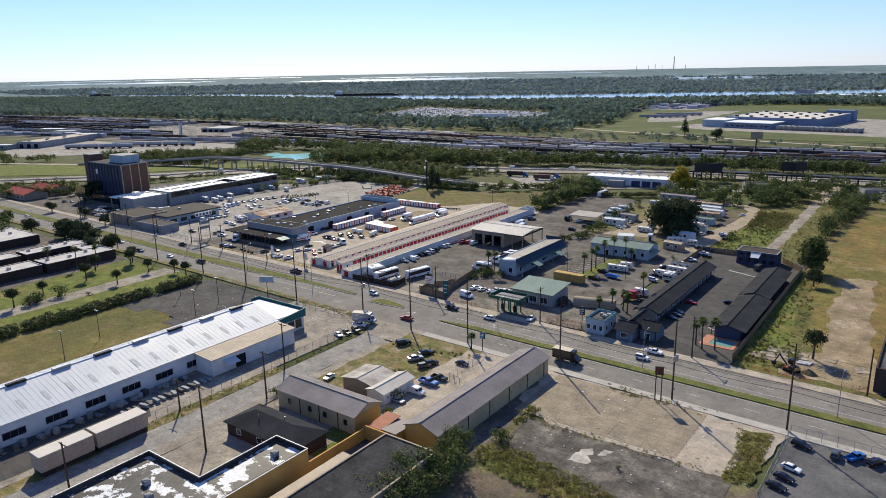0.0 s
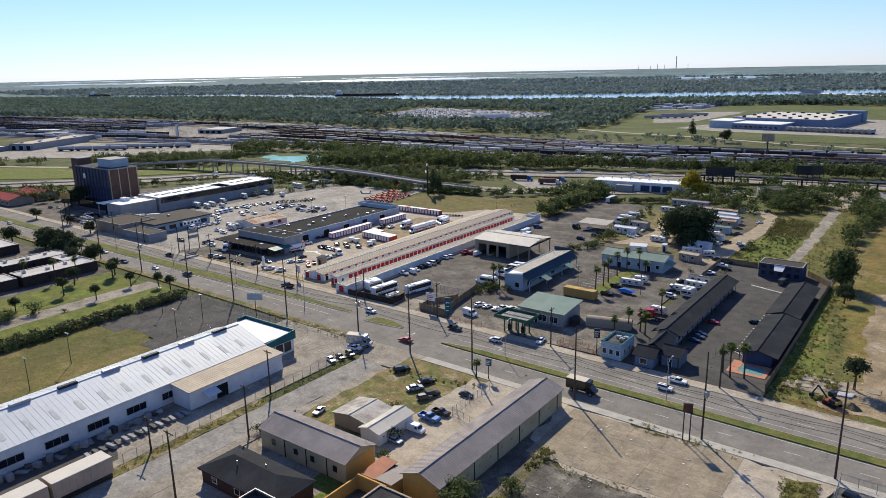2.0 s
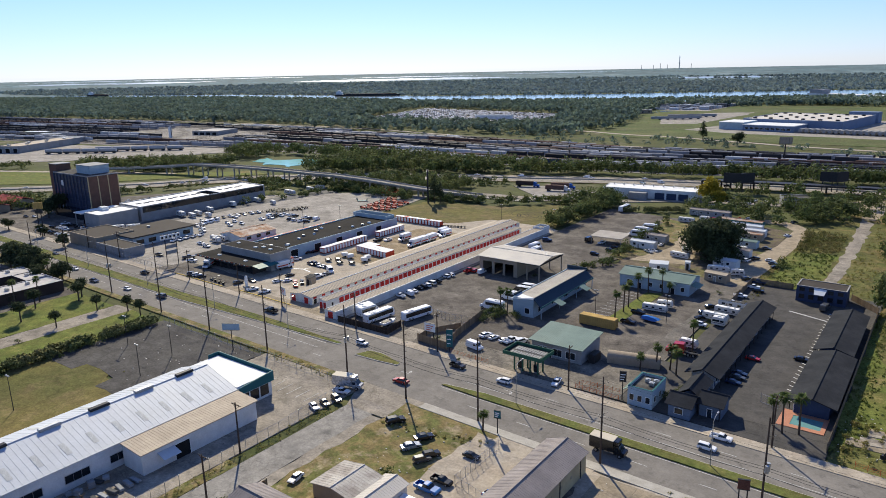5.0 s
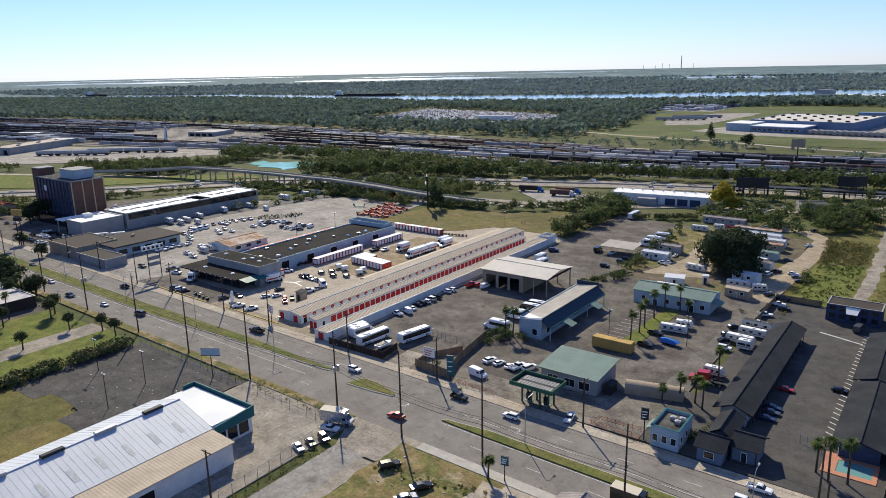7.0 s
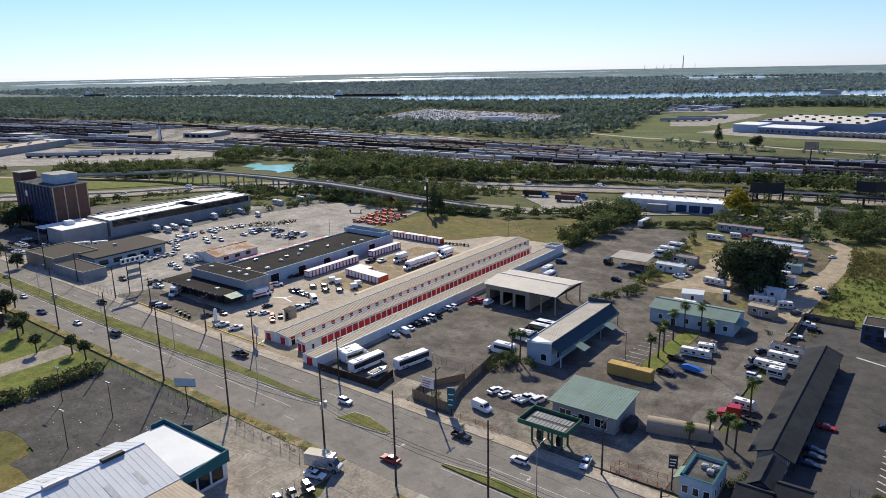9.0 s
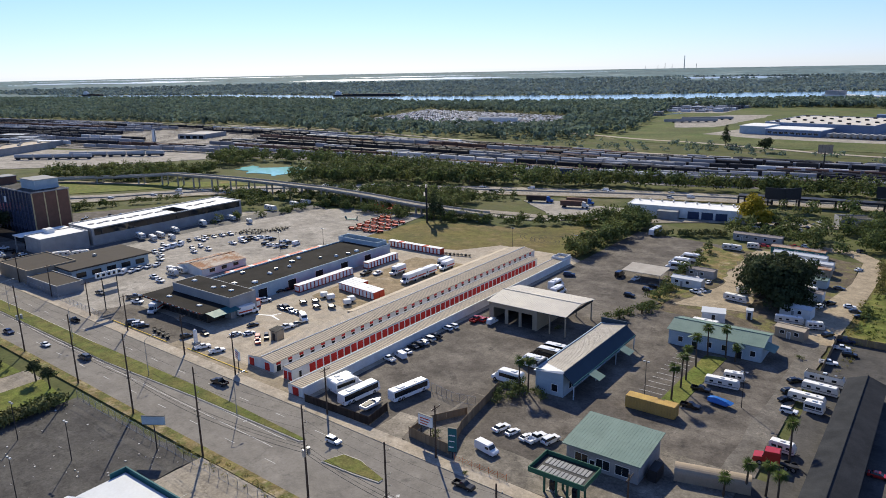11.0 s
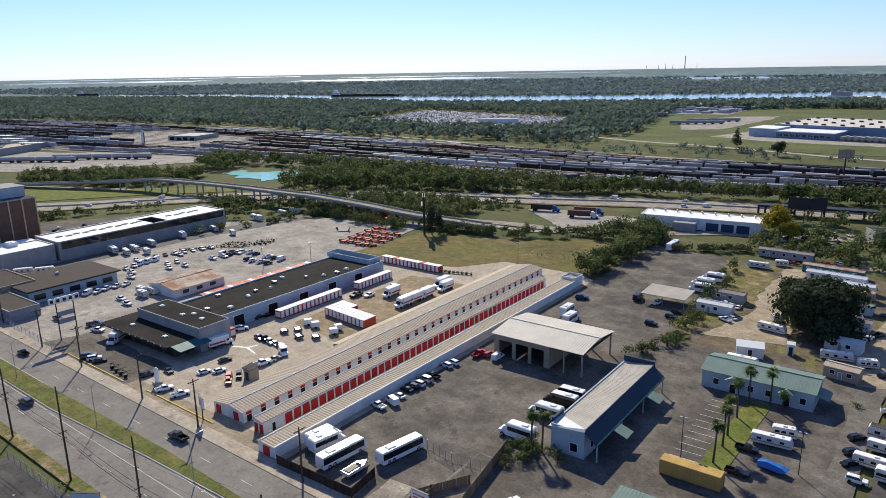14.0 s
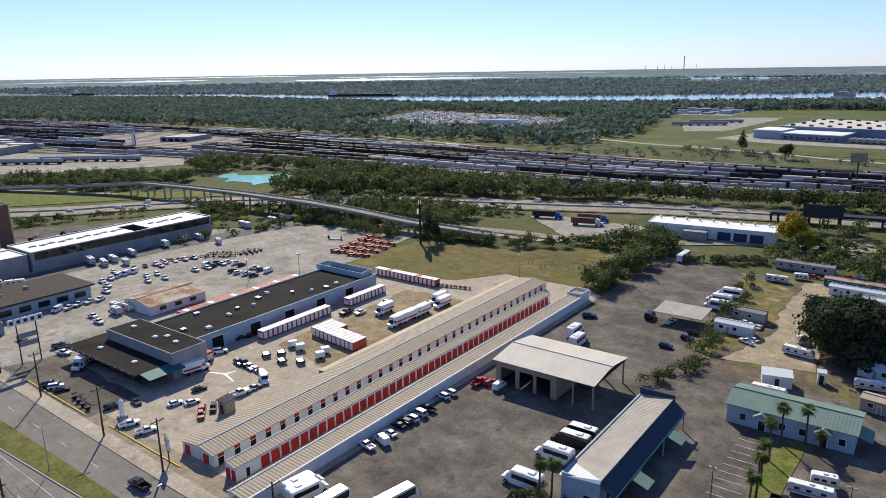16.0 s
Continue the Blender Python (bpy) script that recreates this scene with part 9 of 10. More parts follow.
thicket("weeds", [(-63.5, 98.4), (-59.7, 100), (-52.5, 99.6), (-46.3, 98.4), (-37.2, 96.3), (-42, 90), (-43, 89.4), (-51, 90.4), (-58, 91.2), (-62.6, 93.6), (-64.4, 96)], .6, 30, .3, 1.0, .3, .6, LEAF_WEED, "rank weeds over an old slab", 24)
thicket("weeds", [(-26.9, 130.5), (-20.4, 131), (-20.5, 112), (-24.9, 111), (-25.2, 121.7)], .48, 31, .15, .55, .22, .42, LEAF_WEED, "yellowing weeds in a strip", 20)
thicket("weeds", [(-36, 162), (-31.5, 162), (-33, 250), (-36, 262)], .75, 27, .12, .45, .25, .55, LEAF_MEADOW, "tall weeds along a fence", 24, -.4)
thicket("weeds", [(-32, 178), (-26, 180), (-27, 222), (-34, 250)], 1.3, 47, .12, .4, .25, .6, LEAF_MEADOW, "rough tall grass on a plot", 22, -.1)
thicket("weeds", [(-68.6, 312), (-55, 314), (-55, 345), (-71, 349)], .95, 44, .4, 1.6, .5, 1.0, LEAF_RANK, "brown rank scrub beside a track", 22, .05)
thicket("weeds", [(-66.5, 264), (-54, 264), (-55, 313), (-68, 310)], 1.25, 46, .25, .8, .4, .9, LEAF_MEADOW, "fresh green meadow beside a track", 20, -.2)
thicket("weeds", [(-49, 268), (-37, 262), (-38, 350), (-47, 372)], 1.7, 48, .3, 1.0, .3, .8, LEAF_WEED, "rough grass beside a track", 20, -.1)
thicket("thicket", [(-41, 303), (-35.5, 305), (-36, 330), (-31, 385), (-40, 396), (-46, 388), (-40, 350)], 2.9, 49, 2.5, 6, 1.6, 2.8, LEAF, "dense bushes along a field")
thicket("thicket", [(-78, 360), (-66, 364), (-58, 395), (-66, 410), (-80, 402)], 4.0, 50, 4, 8, 2.2, 3.6, LEAF, "leafy trees at the end of a track")
thicket("thicket", [(-76, 282), (-71.5, 266), (-67.5, 268), (-67, 290), (-69.5, 296), (-68, 262)], 2.4, 55, 1.5, 3, 1.0, 1.7, LEAF, "bushes beside parked cars")
thicket("thicket", [(-250, 321), (-206, 333), (-188, 350), (-164, 348), (-163, 354), (-190, 358), (-208, 341), (-252, 330)], 3.0, 23, 2, 5, 1.4, 2.6, LEAF, "ragged bushes along a field")
thicket("hedge", [(-152, 349), (-126.5, 364.5), (-125, 360), (-151, 345.5)], 1.6, 95, 1.4, 2.8, 1.0, 1.7, LEAF_HEDGE, "ragged olive hedge behind a bus yard")
thicket("thicket", [(-186, 348), (-160, 345), (-160, 372), (-178, 368)], 3.4, 56, 4, 8, 2, 3.4, LEAF, "leafy trees behind a field")
thicket("thicket", [(-400, 312), (-340, 322), (-262, 318), (-258, 326), (-340, 329), (-400, 324)], 3.4, 57, 2, 5.5, 1.5, 2.8, LEAF, "bushes below the flyover", thin=-.3)
thicket("thicket", [(-395, 335), (-300, 340), (-250, 338), (-255, 372), (-300, 386), (-350, 362)], 4.2, 58, 4, 8, 2, 3.6, LEAF, "trees between flyover and motorway", thin=-.35, holes=(HW_P,))
thicket("thicket", [(-356, 286), (-346, 290), (-338, 322), (-352, 330), (-372, 312)], 4.2, 70, 3, 7, 1.8, 3.2, LEAF, "trees behind a long hall", thin=-.4)
thicket("thicket", [(-345, 326), (-300, 322), (-290, 328), (-262, 326), (-262, 330), (-300, 338), (-345, 338)], 3.6, 71, 2, 5.5, 1.4, 2.6, LEAF, "bushes along the back of a yard", thin=-.2)
thicket("thicket", [(-127, 188), (-121, 190), (-121, 195), (-124, 196), (-128, 192)], 1.7, 72, 1.2, 2.8, .9, 1.5, LEAF, "cluster of shrubs under palms")
thicket("thicket", [(-127, 243), (-119, 241), (-117, 268), (-120, 300), (-122, 336), (-127, 336), (-125, 300), (-122.5, 270)], 2.4, 91, 1.5, 4.6, 1.0, 2.2, LEAF, "ragged bushes between two yards", thin=-.25, holes=([(-120, 283), (-110, 283), (-110, 306), (-120, 306)], [(-129, 300), (-122, 300), (-122, 320), (-129, 320)]))
thicket("thicket", [(-98, 244.5), (-84, 246), (-84, 250), (-99, 248.5)], 2.0, 92, .8, 2.2, .7, 1.3, LEAF, "shrubs behind a hall", thin=.0)
thicket("weeds", [(-70.5, 240), (-68, 240), (-66.5, 262), (-69, 300), (-71.5, 300)], .9, 93, .3, .9, .3, .6, LEAF_WEED, "weeds along a yard fence", 20, -.1)
thicket("thicket", [(-72, 72), (-63, 72), (-62, 92), (-68, 96)], 2.4, 32, 3, 6.0, 1.6, 2.6, LEAF, "dark bushy trees beside a shed", 320, size=.07)
thicket("thicket", [(-64.2, 108), (-62.6, 108), (-61.4, 115), (-63.4, 117), (-64.6, 112)], 1.0, 33, .4, 1.2, .4, .8, LEAF_WEED, "low bushes beside a shed", 40)
thicket("thicket", [(-557, 289), (-533, 291), (-515, 297), (-499, 303), (-487, 312), (-477, 330), (-462, 350), (-482, 376), (-519, 360), (-552, 342), (-573, 315), (-585, 300)], 5.0, 36, 4, 8, 2.4, 4.0, LEAF, "trees between motorway and goods yard", thin=-.4)
thicket("thicket", [(-900, 150), (-690, 205), (-600, 262), (-575, 285), (-640, 268), (-760, 250), (-900, 210)], 9, 66, 3, 7, 2.2, 4.0, LEAF, "scattered trees on rough grass", thin=-.1)
thicket("thicket", [(-424, 236), (-419, 246), (-413, 262), (-402, 282), (-396, 290), (-402, 292), (-412, 274), (-420, 258), (-428, 244)], 3.0, 67, 2, 5, 1.6, 2.6, LEAF, "bushes below the motorway embankment", thin=-.3)
thicket("thicket", [(-470, 150), (-405, 200), (-408, 240), (-470, 200)], 6.5, 37, 3, 7, 2, 3.4, LEAF, "trees round an office car park", thin=.0)
thicket("thicket", [(-700, 140), (-380, 136), (-330, 130), (-330, 60), (-700, 40)], 11, 38, 4, 9, 2.4, 4.2, LEAF, "trees among low shops", thin=.1)

# ---- flyover, railway and distant things ----
FLY = curve([(-560, 275), (-475, 313.5), (-431, 324), (-384, 329), (-340, 330), (-298, 332), (-262, 332), (-225, 336)], 6)
fl = thing("flyover", "long narrow concrete flyover on columns", "bridge", 0, 0)
zz = [min(7.2, .6 + i * .75) if i < 26 else max(3.0, 7.2 - (i - 26) * .28) for i in range(len(FLY))]
part("deck", ribbon(FLY, 6.6, zz, .75), CONCRETE_OLD, fl)
for sh in (-3.2, 3.2):
    part("parapet", ribbon(FLY, .25, [z + .7 for z in zz], .7, sh), KERB, fl)
for i in range(0, len(FLY) - 1, 2):
    if zz[i] > 3:
        for k in (-2.0, 2.0):
            part("column", shared(("fly_column",), lambda: M().cyl(0, 0, 0, 6.2, .5, .5, 8)), KERB, fl).matrix_basis = pose(FLY[i][0], FLY[i][1] + k, zz[i] - 7.3)
# motorway on a low viaduct to the right, seen by its dark edge beams
via = thing("viaduct", "low dark steel viaduct beside the motorway", "bridge", 0, 0)
VI = curve([(-140, 436), (-98, 444), (0, 458), (140, 478)], 8)
part("deck", ribbon(VI, 6.0, 4.6, 1.0), DARK_METAL, via)
for x, y in VI:
    part("column", shared(("via_column",), lambda: M().cyl(0, 0, 0, 3.7, .5, .5, 8)), DARK_METAL, via).matrix_basis = pose(x, y, 0)

# traffic on the motorway
rnd = random.Random(11)
for i in range(34):
    k = rnd.uniform(14, 74)
    a, c = Vector(HIGHWAY[int(k)]), Vector(HIGHWAY[int(k) + 1])
    p = a.lerp(c, k % 1)
    d = (c - a).normalized()
    s = Vector((-d.y, d.x))
    lane = rnd.choice((-8, -4.3, 4.3, 8))
    kind = rnd.choice(("sedan", "suv", "sedan", "pickup", "suv", "van"))
    col = rnd.choice(("white", "black", "grey")) if kind == "sedan" else rnd.choice(("white", "black")) if kind != "van" else "white"
    o = vehicle(kind, col, p.x + s.x * lane, p.y + s.y * lane, math.degrees(math.atan2(d.y, d.x)) + (180 if lane > 0 else 0), "motorway traffic", True)
    o.location.z = .33
lone("central_barrier", ribbon(HIGHWAY, .6, 1.0, .8), KERB, "low concrete barrier along the motorway", "barrier", "structure")

# goods wagons in long rows
WAGON = [mat("wagon_grey", (0.25, 0.25, 0.26), 0.7, var=0.15, scale=.05, island=.35), mat("wagon_brown", (0.11, 0.065, 0.05), 0.75, var=0.15, scale=.05, island=.35),
         mat("wagon_black", (0.03, 0.03, 0.033), 0.6, var=0.15, scale=.05, island=.3), mat("wagon_white", (0.46, 0.46, 0.46), 0.6, var=0.15, scale=.05, island=.2)]
RAIL_HUB = [(-850, 478), (-660, 478), (-640, 535), (-690, 578), (-860, 578)]
rows = [M() for _ in WAGON]
rails = M()
rnd = random.Random(3)
N_TRACK = 22
TRACK_NEAR = [(-1300, 310), (-826, 396), (-600, 440), (-438, 464), (-195, 480), (-102, 505), (190, 556)]
TRACK_FAR = [(-1900, 485), (-1263, 573), (-830, 622), (-500, 612), (-319, 597), (-109, 602), (190, 644)]
for i in range(N_TRACK):
    f = i / (N_TRACK - 1)
    line = [Vector(p) for p in curve([Vector(a).lerp(Vector(c), f) for a, c in zip(TRACK_NEAR, TRACK_FAR)], 14)]
    for s in (-.75, .75):
        for a, c in zip(line, line[1:]):
            n = Vector((-(c - a).y, (c - a).x)).normalized() * s
            rails.tube((a.x + n.x, a.y + n.y, .05), (c.x + n.x, c.y + n.y, .05), .1, .1, 3)
    if i in (3, 9, 14, 21):
        continue
    L = [0.0]
    for a, c in zip(line, line[1:]):
        L.append(L[-1] + (c - a).length)
    s = rnd.uniform(0, 60)
    run_kind = rnd.choice((0, 0, 0, 1, 2, 2, 2, 3))
    while s < L[-1] - 20:
        if rnd.random() < .05:
            s += rnd.uniform(40, 220)
            run_kind = rnd.choice((0, 0, 0, 1, 2, 2, 2, 3))
            continue
        if rnd.random() < .12:
            run_kind = rnd.choice((0, 0, 0, 1, 2, 2, 2, 3))
        k = max(j for j in range(len(L)) if L[j] <= s)
        k = min(k, len(line) - 2)
        d = (line[k + 1] - line[k]).normalized()
        p = line[k] + d * (s - L[k])
        n = Vector((-d.y, d.x))
        if bool(inside(p.x, p.y, RAIL_HUB)):
            s += 18
            continue
        wl, ww, wh = rnd.choice(((15.5, 1.5, 4.2), (17, 1.5, 3.8), (14, 1.5, 4.4)))
        prof = ((-1.0, .9), (-1.0, wh - .5), (-.6, wh), (.6, wh), (1.0, wh - .5), (1.0, .9))
        vs = []
        for e in (0.6, wl - .6):
            vs += [(*(p + d * e + n * q * ww), z) for q, z in prof]
        rows[run_kind].add(vs, [(0, 1, 2, 3, 4, 5), (6, 7, 8, 9, 10, 11)] + [(j, 6 + j, 6 + (j + 1) % 6, (j + 1) % 6) for j in range(6)])
        s += wl + 1.0
allw, slot = M(), []
for k, m_ in enumerate(rows):
    allw.add(m_.v, m_.f)
    slot += [k] * len(m_.f)
gw = lone("goods_wagons", allw, WAGON[0], "long rows of grey, brown, black and white goods wagons", "train", "stuff")
for w_ in WAGON[1:]:
    gw.data.materials.append(w_)
gw.data.polygons.foreach_set("material_index", slot)
lone("rails", rails, DARK_METAL, "many parallel steel rails", "railway", "stuff")

# far car park: rows of parked cars
CARS_FAR = mat("distant_cars", (0.34, 0.34, 0.35), 0.35, var=.1, scale=.2, island=.85, bump=0)
fm = M()
rnd = random.Random(8)
for i in range(24):
    for j in range(58):
        u, v = (j + .5) / 58, (i + .5) / 24
        a, c = Vector(CARLOT[0]).lerp(Vector(CARLOT[3]), u), Vector(CARLOT[1]).lerp(Vector(CARLOT[2]), u)
        p = a.lerp(c, v)
        if rnd.random() < .82:
            x, y = p
            fm.add([(x + dx, y + dy, z) for z, k in ((.2, 1), (.9, 1), (1.5, .6)) for dx, dy in ((-.95, -2.3 * k), (.95, -2.3 * k), (.95, 2.3 * k), (-.95, 2.3 * k))],
                   [(0, 1, 5, 4), (1, 2, 6, 5), (2, 3, 7, 6), (3, 0, 4, 7), (4, 5, 9, 8), (5, 6, 10, 9), (6, 7, 11, 10), (7, 4, 8, 11), (8, 9, 10, 11)])
lone("far_parked_cars", fm, CARS_FAR, "hundreds of parked cars far away", "cars", "stuff")
b = thing("car_park_office", "white low office in a vast car park", "office", -560, 830, 0, 20)
flat_block(b, 0, 50, 0, 12, 6, WALL_WHITE, ROOF_WHITE, .3)
# far sheds among the goods yards
for x, y, w_, d_, h_ in ((-812, 392, 30, 14, 4.5), (-846, 398, 22, 12, 4), (-880, 402, 30, 14, 4.5), (-930, 408, 36, 16, 5), (-770, 288, 26, 14, 4), (-640, 100, 40, 24, 5), (-520, 90, 36, 18, 5), (-440, 80, 40, 20, 5), (-380, 90, 26, 20, 4.5), (-90, 400, 14, 9, 4), (-410, 1020, 24, 12, 5), (-35, 410, 14, 9, 4), (-24, 398, 13, 10, 4)):
    b = thing("distant_shed", "plain pale low building far off", "building", x, y, 0, 24)
    flat_block(b, 0, w_, 0, d_, h_, WALL_GREY if w_ % 4 else WALL_TAN, ROOF_WHITE if w_ > 20 else ROOF_FELT, .3)
    for k in range(int(w_ / 8)):
        window(b, 4 + k * 8, 0, 1.2, 3, 1.6, "s")
b = thing("goods_hall", "long goods hall with a flat tan roof", "warehouse", -752, 310, 0, 27)
flat_block(b, 0, 26, 0, 84, 6.0, WALL_GREY, ROOF_TAN, .3)
for k in range(3):
    door(b, 5 + k * 8, 0, 4.5, 4.2, "s", DARK, "loading_door")
for k in range(6):
    unit(b, 8 + 9 * (k % 2), 8 + 13 * k, 6.0, 2.4, 2.0, 1.2)
b = thing("sidings_depot", "railway depot with a white roof between sidings", "depot", -738, 512, 0, 20)
flat_block(b, 0, 34, 0, 40, 4.2, WALL_GREY, ROOF_GRAVEL, .3)
for k in range(4):
    door(b, 5 + k * 8, 0, 5.5, 3.2, "s", DARK, "loading_door")
b = thing("sand_tower", "slender white tower beside railway sidings", "tower", -733, 481)
part("shaft", M().cyl(0, 0, 0, 11.5, 1.9, 1.7, 12), TRIM_WHITE, b)
part("cap", M().cyl(0, 0, 11.5, 13, 1.9, .4, 12), METAL, b)
part("ladder", M().box(1.9, 2.1, -.3, .3, 0, 11.5), DARK_METAL, b)
for x, y, l_, hd in ((*far(-205, 1996), 185, 25), (*far(-1180, 2490), 96, 10)):
    b = thing("river_barge", "long low river barge with a white wheelhouse", "ship", x, y, 0.1, hd)
    part("hull", M().prism([(-l_ / 2, -9), (l_ / 2 - 10, -9), (l_ / 2, 0), (l_ / 2 - 10, 9), (-l_ / 2, 9)], 0, 4.5), DARK_METAL, b)
    part("cargo", M().bevel_box(-l_ / 2 + 26, l_ / 2 - 12, -7, 7, 4.5, 6, .3), BRICK_DARK, b)
    part("wheelhouse", M().bevel_box(-l_ / 2 + 4, -l_ / 2 + 20, -6, 6, 4.5, 11, .3).bevel_box(-l_ / 2 + 7, -l_ / 2 + 15, -4, 4, 11, 15, .3), TRIM_WHITE, b)
b = thing("red_roofed_diner", "low building with a dull red roof", "shop", -395, 150, 0, 0)
part("wall", gable_walls(0, 26, 0, 13, 3.2, 5.0, "x"), WALL_TAN, b)
gable_roof(b, 0, 26, 0, 13, 3.3, 5.4, "x", DULL_RED, .6, 1.0)
for k in range(5):
    window(b, 3 + k * 5, 0, 1.0, 2.6, 1.5, "s")
b.location = (-450, 174, 0)
b = thing("red_roofed_shop", "plain shop with a dull red gabled roof", "shop", -452, 190)
part("wall", gable_walls(0, 24, 0, 12, 3.4, 5.0, "x"), WALL_TAN, b)
gable_roof(b, 0, 24, 0, 12, 3.5, 5.6, "x", DULL_RED, .5, 1.0)
for k in range(4):
    window(b, 24, 2 + k * 2.6, 1.0, 1.6, 1.5, "e")
b = thing("riverside_hall", "long white hall on the river bank", "warehouse", *far(690, 1390), 0, -36.5)
flat_block(b, 0, 190, 0, 30, 9, WALL_WHITE, TRIM_WHITE, .3)
part("tower_block", M().box(4, 34, 2, 20, 9.3, 17), WALL_GREY, b)
# cargo trailers in the fields, tanks in the goods yard, stacked boxes by the river
rnd = random.Random(19)
for i in range(12):
    b = thing("cargo_trailer", "long pale cargo trailer parked in a field yard", "trailer", -346 + 8 * (i % 6) + 7 * (i // 6), 912 + 5 * (i % 6) + 42 * (i // 6), 0, rnd.choice((24, 20, 28)), "trailers in the fields")
    part("body", shared(("cargo_body",), lambda: M().bevel_box(0, 15, 0, 2.6, 1.1, 4.1, .08)), WALL_GREY, b)
    part("axle", shared(("cargo_axle",), lambda: M().box(10, 13, .1, 2.5, 0, 1.1)), TYRE, b)
for i in range(15):
    b = thing("cargo_trailer", "pale cargo trailer parked before a works", "trailer", -152 + 5.2 * i, 795 - .6 * i, 0, 76, "trailers before the works")
    part("body", shared(("cargo_body",), None), WALL_GREY, b)
    part("axle", shared(("cargo_axle",), None), TYRE, b)
TANK = mat("tank_wagon_grey", (0.36, 0.36, 0.36), 0.6, var=0.15, scale=0.1, fine=2)
for i in range(9):
    b = thing("tank_wagon", "pale grey tank wagon standing in a goods yard", "wagon", -672 + 13.8 * (i % 5) - 24 * (i // 5), 364 + 9.6 * (i % 5) - 34 * (i // 5), 0, 35, "tank wagons in the goods yard")
    part("tank", shared(("tank",), lambda: M().tube((0, 0, 2.9), (15, 0, 2.9), 1.6, 1.6, 12)), TANK, b)
    part("frame", shared(("tank_frame",), lambda: M().box(-.4, 15.4, -1.2, 1.2, .9, 1.4)), DARK_METAL, b)
    for bx in (1, 11.6):
        part("bogie", shared(("tank_bogie",), lambda: M().box(0, 2.4, -1.2, 1.2, 0, .9)), DARK_METAL, b).matrix_basis = pose(bx, 0, 0)
st = M()
for i in range(5):
    for j in range(12):
        if rnd.random() < .85:
            x, y = -432 + 20 * i + rnd.uniform(-1, 1) + 3 * j * .3, 1115 + j * 13
            st.bevel_box(x, x + 13, y, y + rnd.uniform(5, 10), 0, rnd.uniform(2.5, 6), .05)
lone("stacked_boxes", st, CARS_FAR, "rows of pale stacked goods far away", "goods", "stuff")
# lorries in the yard beside the motorway
LORRY_BLUE = mat("lorry_blue", (0.03, 0.10, 0.32), 0.4, var=0.1)
for x, y, h_, col, cab_c in ((-211, 381.5, 16, BRICK_BROWN, WALL_WHITE), (-233, 386, 14, BRICK_DARK, LORRY_BLUE), (-212, 390, 16, BRICK_BROWN, LORRY_BLUE)):
    b = thing("lorry", "parked articulated lorry with a brown box trailer", "lorry", x, y, 0, h_, "lorries in a yard")
    b.matrix_basis = b.matrix_basis @ IN_METRES
    part("trailer_body", M().bevel_box(0, 12.2, 0, 2.6, 1.1, 4.0, .06), col, b)
    part("cab", M().side(((12.8, .6), (12.8, 3.7), (13.4, 3.8), (14.8, 3.2), (15.0, 2.0), (16.6, 1.8), (16.7, .6)), .1, 2.5, .1), cab_c, b)
    part("windscreen", M().slab((14.85, .35, 3.1), (15.05, .35, 2.1), (15.05, 2.25, 2.1), (14.85, 2.25, 3.1), .03), GLASS, b)
    for wx in (1.6, 2.9, 13.2, 15.8):
        part("axle", M().tube((wx, 0, .5), (wx, 2.6, .5), .5, .5, 12), TYRE, b)
# chimney on the horizon, and the far shore as a plain glowing backdrop
b = thing("chimney", "slender power-station chimney on the horizon", "chimney", *far(1196, 3667), land(3857))
part("shaft", M().cyl(0, 0, -4, 62, 2.6, 1.8, 10), ROOF_CREAM, b)
for dx, hh in ((-95, 38), (-60, 30), (-130, 26), (60, 34), (-190, 28)):
    c = thing("distant_mast", "thin mast among distant works", "mast", *far(1196 + dx, 3667), land(3857))
    part("mast", M().cyl(0, 0, -4, hh * .7, 1.3, .8, 6), WALL_GREY, c)


# litter and rubble on the empty plots, weeds along the verges
LITTER = mat("pale_litter", (0.48, 0.46, 0.43), 0.8, var=0.2, scale=1, island=0.5)
rnd = random.Random(31)
lit = M()
for x0, x1, y0, y1, n in ((-65, -28, 98, 133, 150), (-200, -160, 108, 134, 60), (-35, -14, 164, 182, 90), (-108, -90, 108, 134, 40), (-285, -262, 300, 330, 40)):
    for k in range(n):
        x, y, r = rnd.uniform(x0, x1), rnd.uniform(y0, y1), rnd.uniform(.06, .26)
        a = rnd.uniform(0, 6.28)
        q = [(x + r * math.cos(a + t) * rnd.uniform(.6, 1.4), y + r * math.sin(a + t) * rnd.uniform(.4, 1)) for t in (0, 1.3, 2.6, 4.2)]
        lit.prism(q, 0, .06 + r * .25)
lone("litter", lit, LITTER, "scattered pale litter and bits of rubble", "litter", "stuff")
thicket("weeds", strip(-205, -128, 134.6, 137.6), .8, 81, .15, .6, .2, .5, LEAF_WEED, "dry weeds along a roadside fence", 20, .1)
thicket("weeds", [(-184, 116), (-160, 108), (-160, 105), (-186, 112)], .9, 82, .15, .5, .2, .45, LEAF_WEED, "weeds at the edge of a dry field", 20, .1)
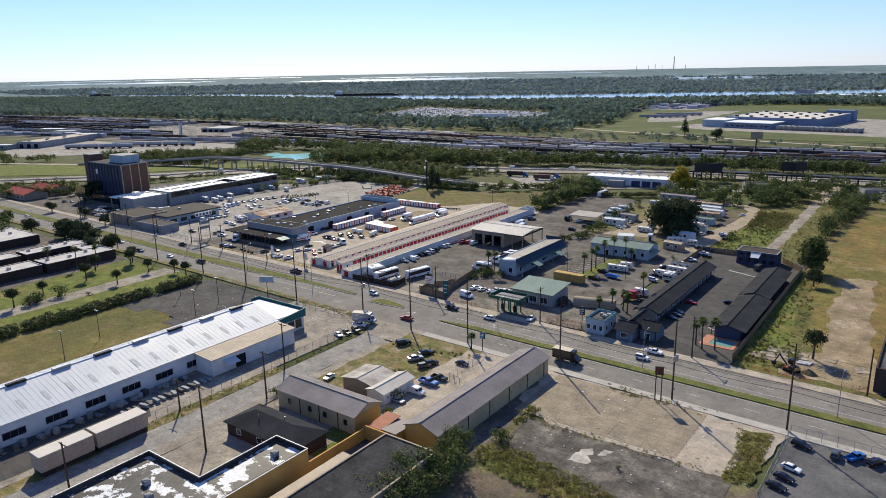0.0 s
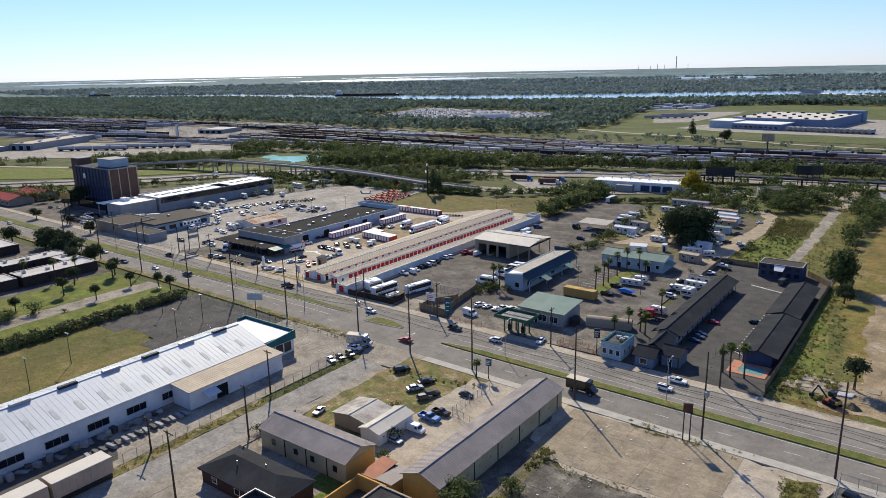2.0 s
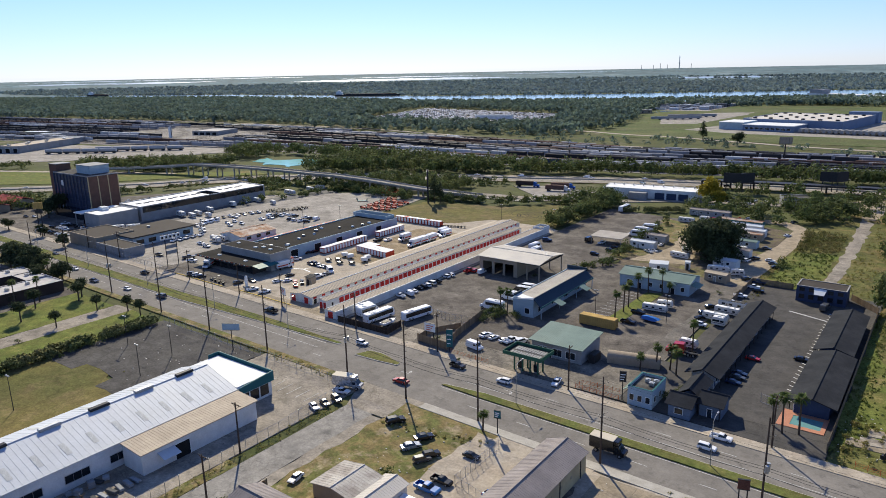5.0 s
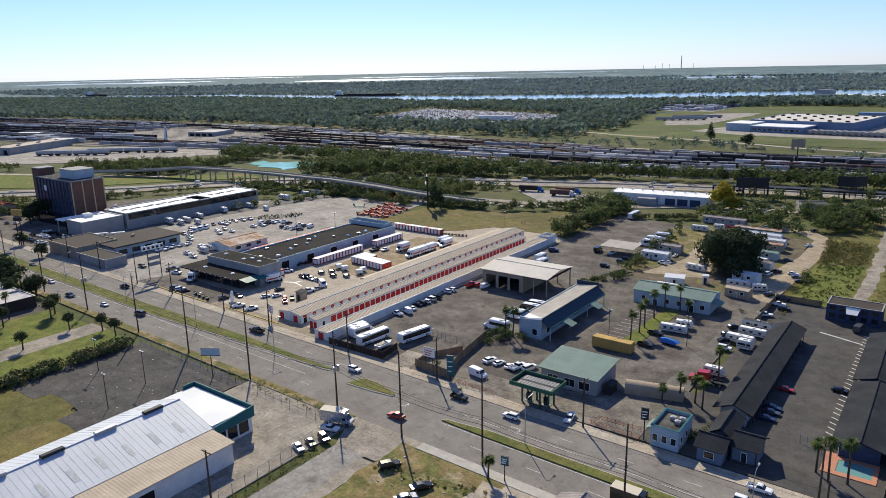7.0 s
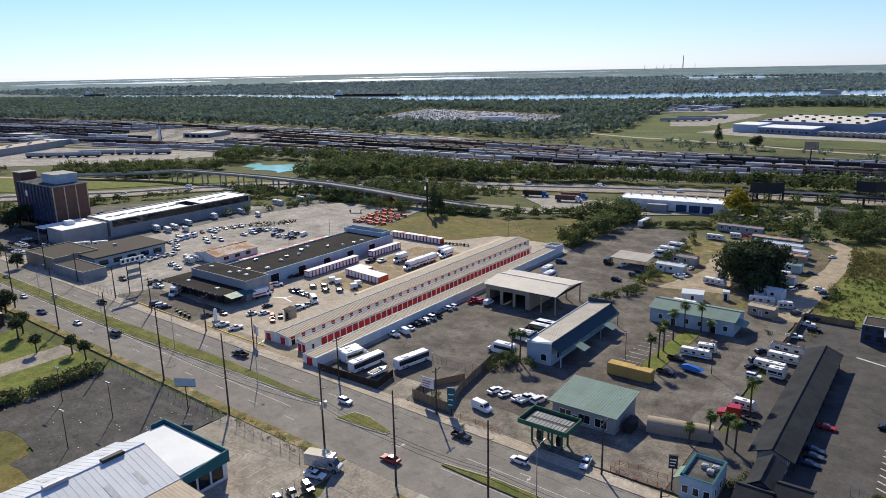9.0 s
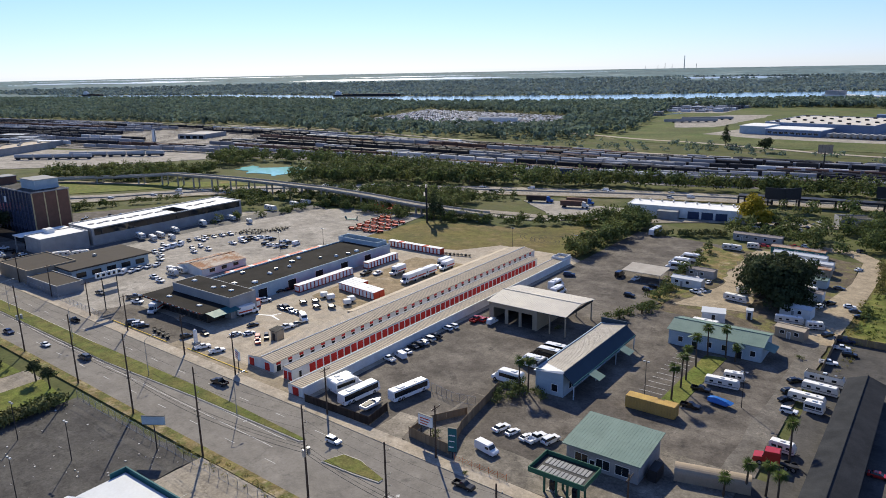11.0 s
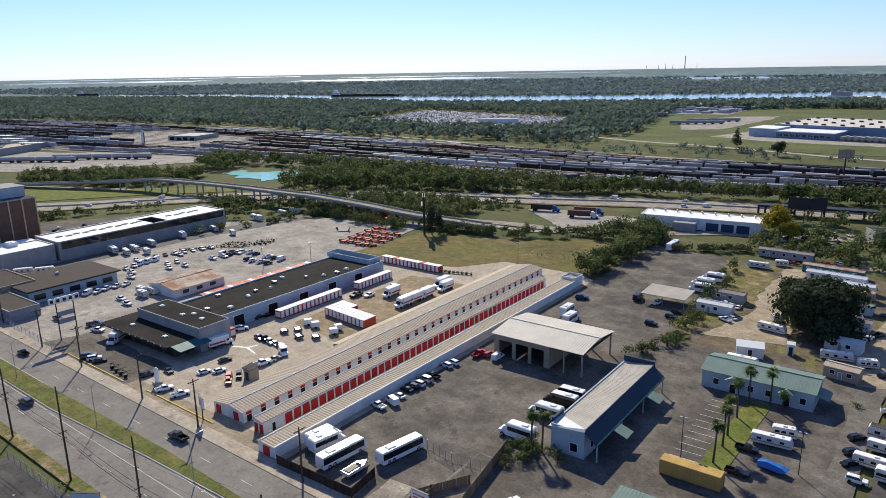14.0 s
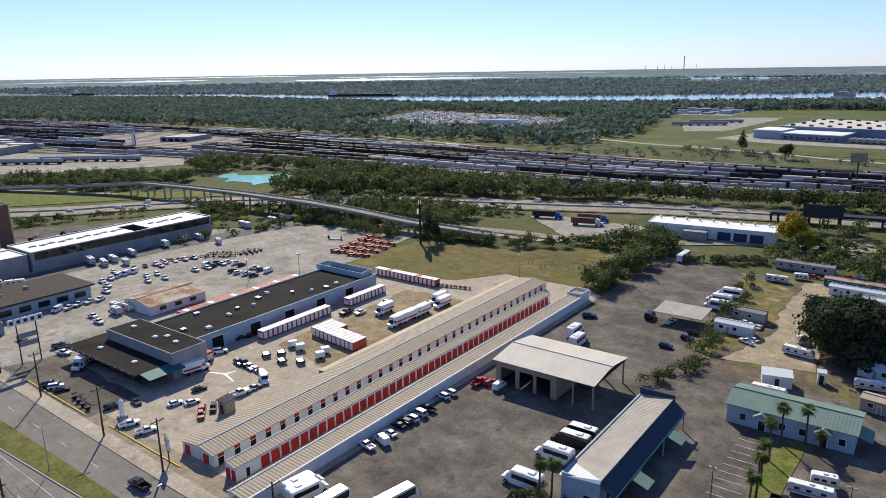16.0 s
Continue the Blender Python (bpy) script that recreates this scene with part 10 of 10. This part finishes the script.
thicket("weeds", [(-124.4, 40), (-121.6, 40), (-121.6, 126), (-124.4, 126)], .8, 83, .15, .5, .2, .45, LEAF_WEED, "weeds along a street verge", 18, .1)

# ---- slabs, last ----
def slabs(name, label, x0, x1, y0, y1, size, z, material, seed, tilt=0.0, lack=0.0):
    """A field of separate concrete slabs with open joints."""
    b = tagged(new(name), label, "slabs", "", "structure")
    g = random.Random(seed)
    nx, ny = int((x1 - x0) / size), int((y1 - y0) / size)
    for i in range(nx):
        for j in range(ny):
            if g.random() < lack:
                continue
            a, c = x0 + i * size, y0 + j * size
            e = [g.uniform(.004, .014) for _ in range(4)]
            t = [z + g.uniform(-tilt, tilt) for _ in range(4)]
            p = [(a + e[0], c + e[1]), (a + size - e[2], c + e[1]), (a + size - e[2], c + size - e[3]), (a + e[0], c + size - e[3])]
            k = .012
            q = [(p[0][0] + k, p[0][1] + k), (p[1][0] - k, p[1][1] + k), (p[2][0] - k, p[2][1] - k), (p[3][0] + k, p[3][1] - k)]
            m = M().add([(*v, z - .25) for v in p] + [(*v, h - .02) for v, h in zip(p, t)] + [(*v, h) for v, h in zip(q, t)],
                        [(0, 1, 5, 4), (1, 2, 6, 5), (2, 3, 7, 6), (3, 0, 4, 7), (4, 5, 9, 8), (5, 6, 10, 9), (6, 7, 11, 10), (7, 4, 8, 11), (8, 9, 10, 11)])
            part("slab", m, material, b)
    return b


slabs("slabs_vacant", "field of pale worn concrete slabs on an empty plot", -66.5, -26.6, 113.6, 133.8, 6.65, .03, SLAB_PALE, 51, .004)
slabs("slabs_vacant_dark", "field of dark stained slabs with weeds in the joints", -62, -23, 96.6, 112.4, 7.8, .0, SLAB_DARK, 52, .006)
slabs("slabs_broken", "broken concrete slabs on disturbed ground", -34, -16, 168.5, 178, 3.0, .1, SLAB_PALE, 53, .12, .25)
slabs("slabs_storage", "concrete apron slabs before storage rows", -240, -160, 162.8, 168.4, 2.75, .05, SLAB_PALE, 54, .006)

# from plan units to metres
for ob in list(bpy.data.objects):
    if ob.parent is None and ob.type in ("MESH", "EMPTY"):
        ob.matrix_basis = Matrix.Scale(UNIT, 4) @ ob.matrix_basis
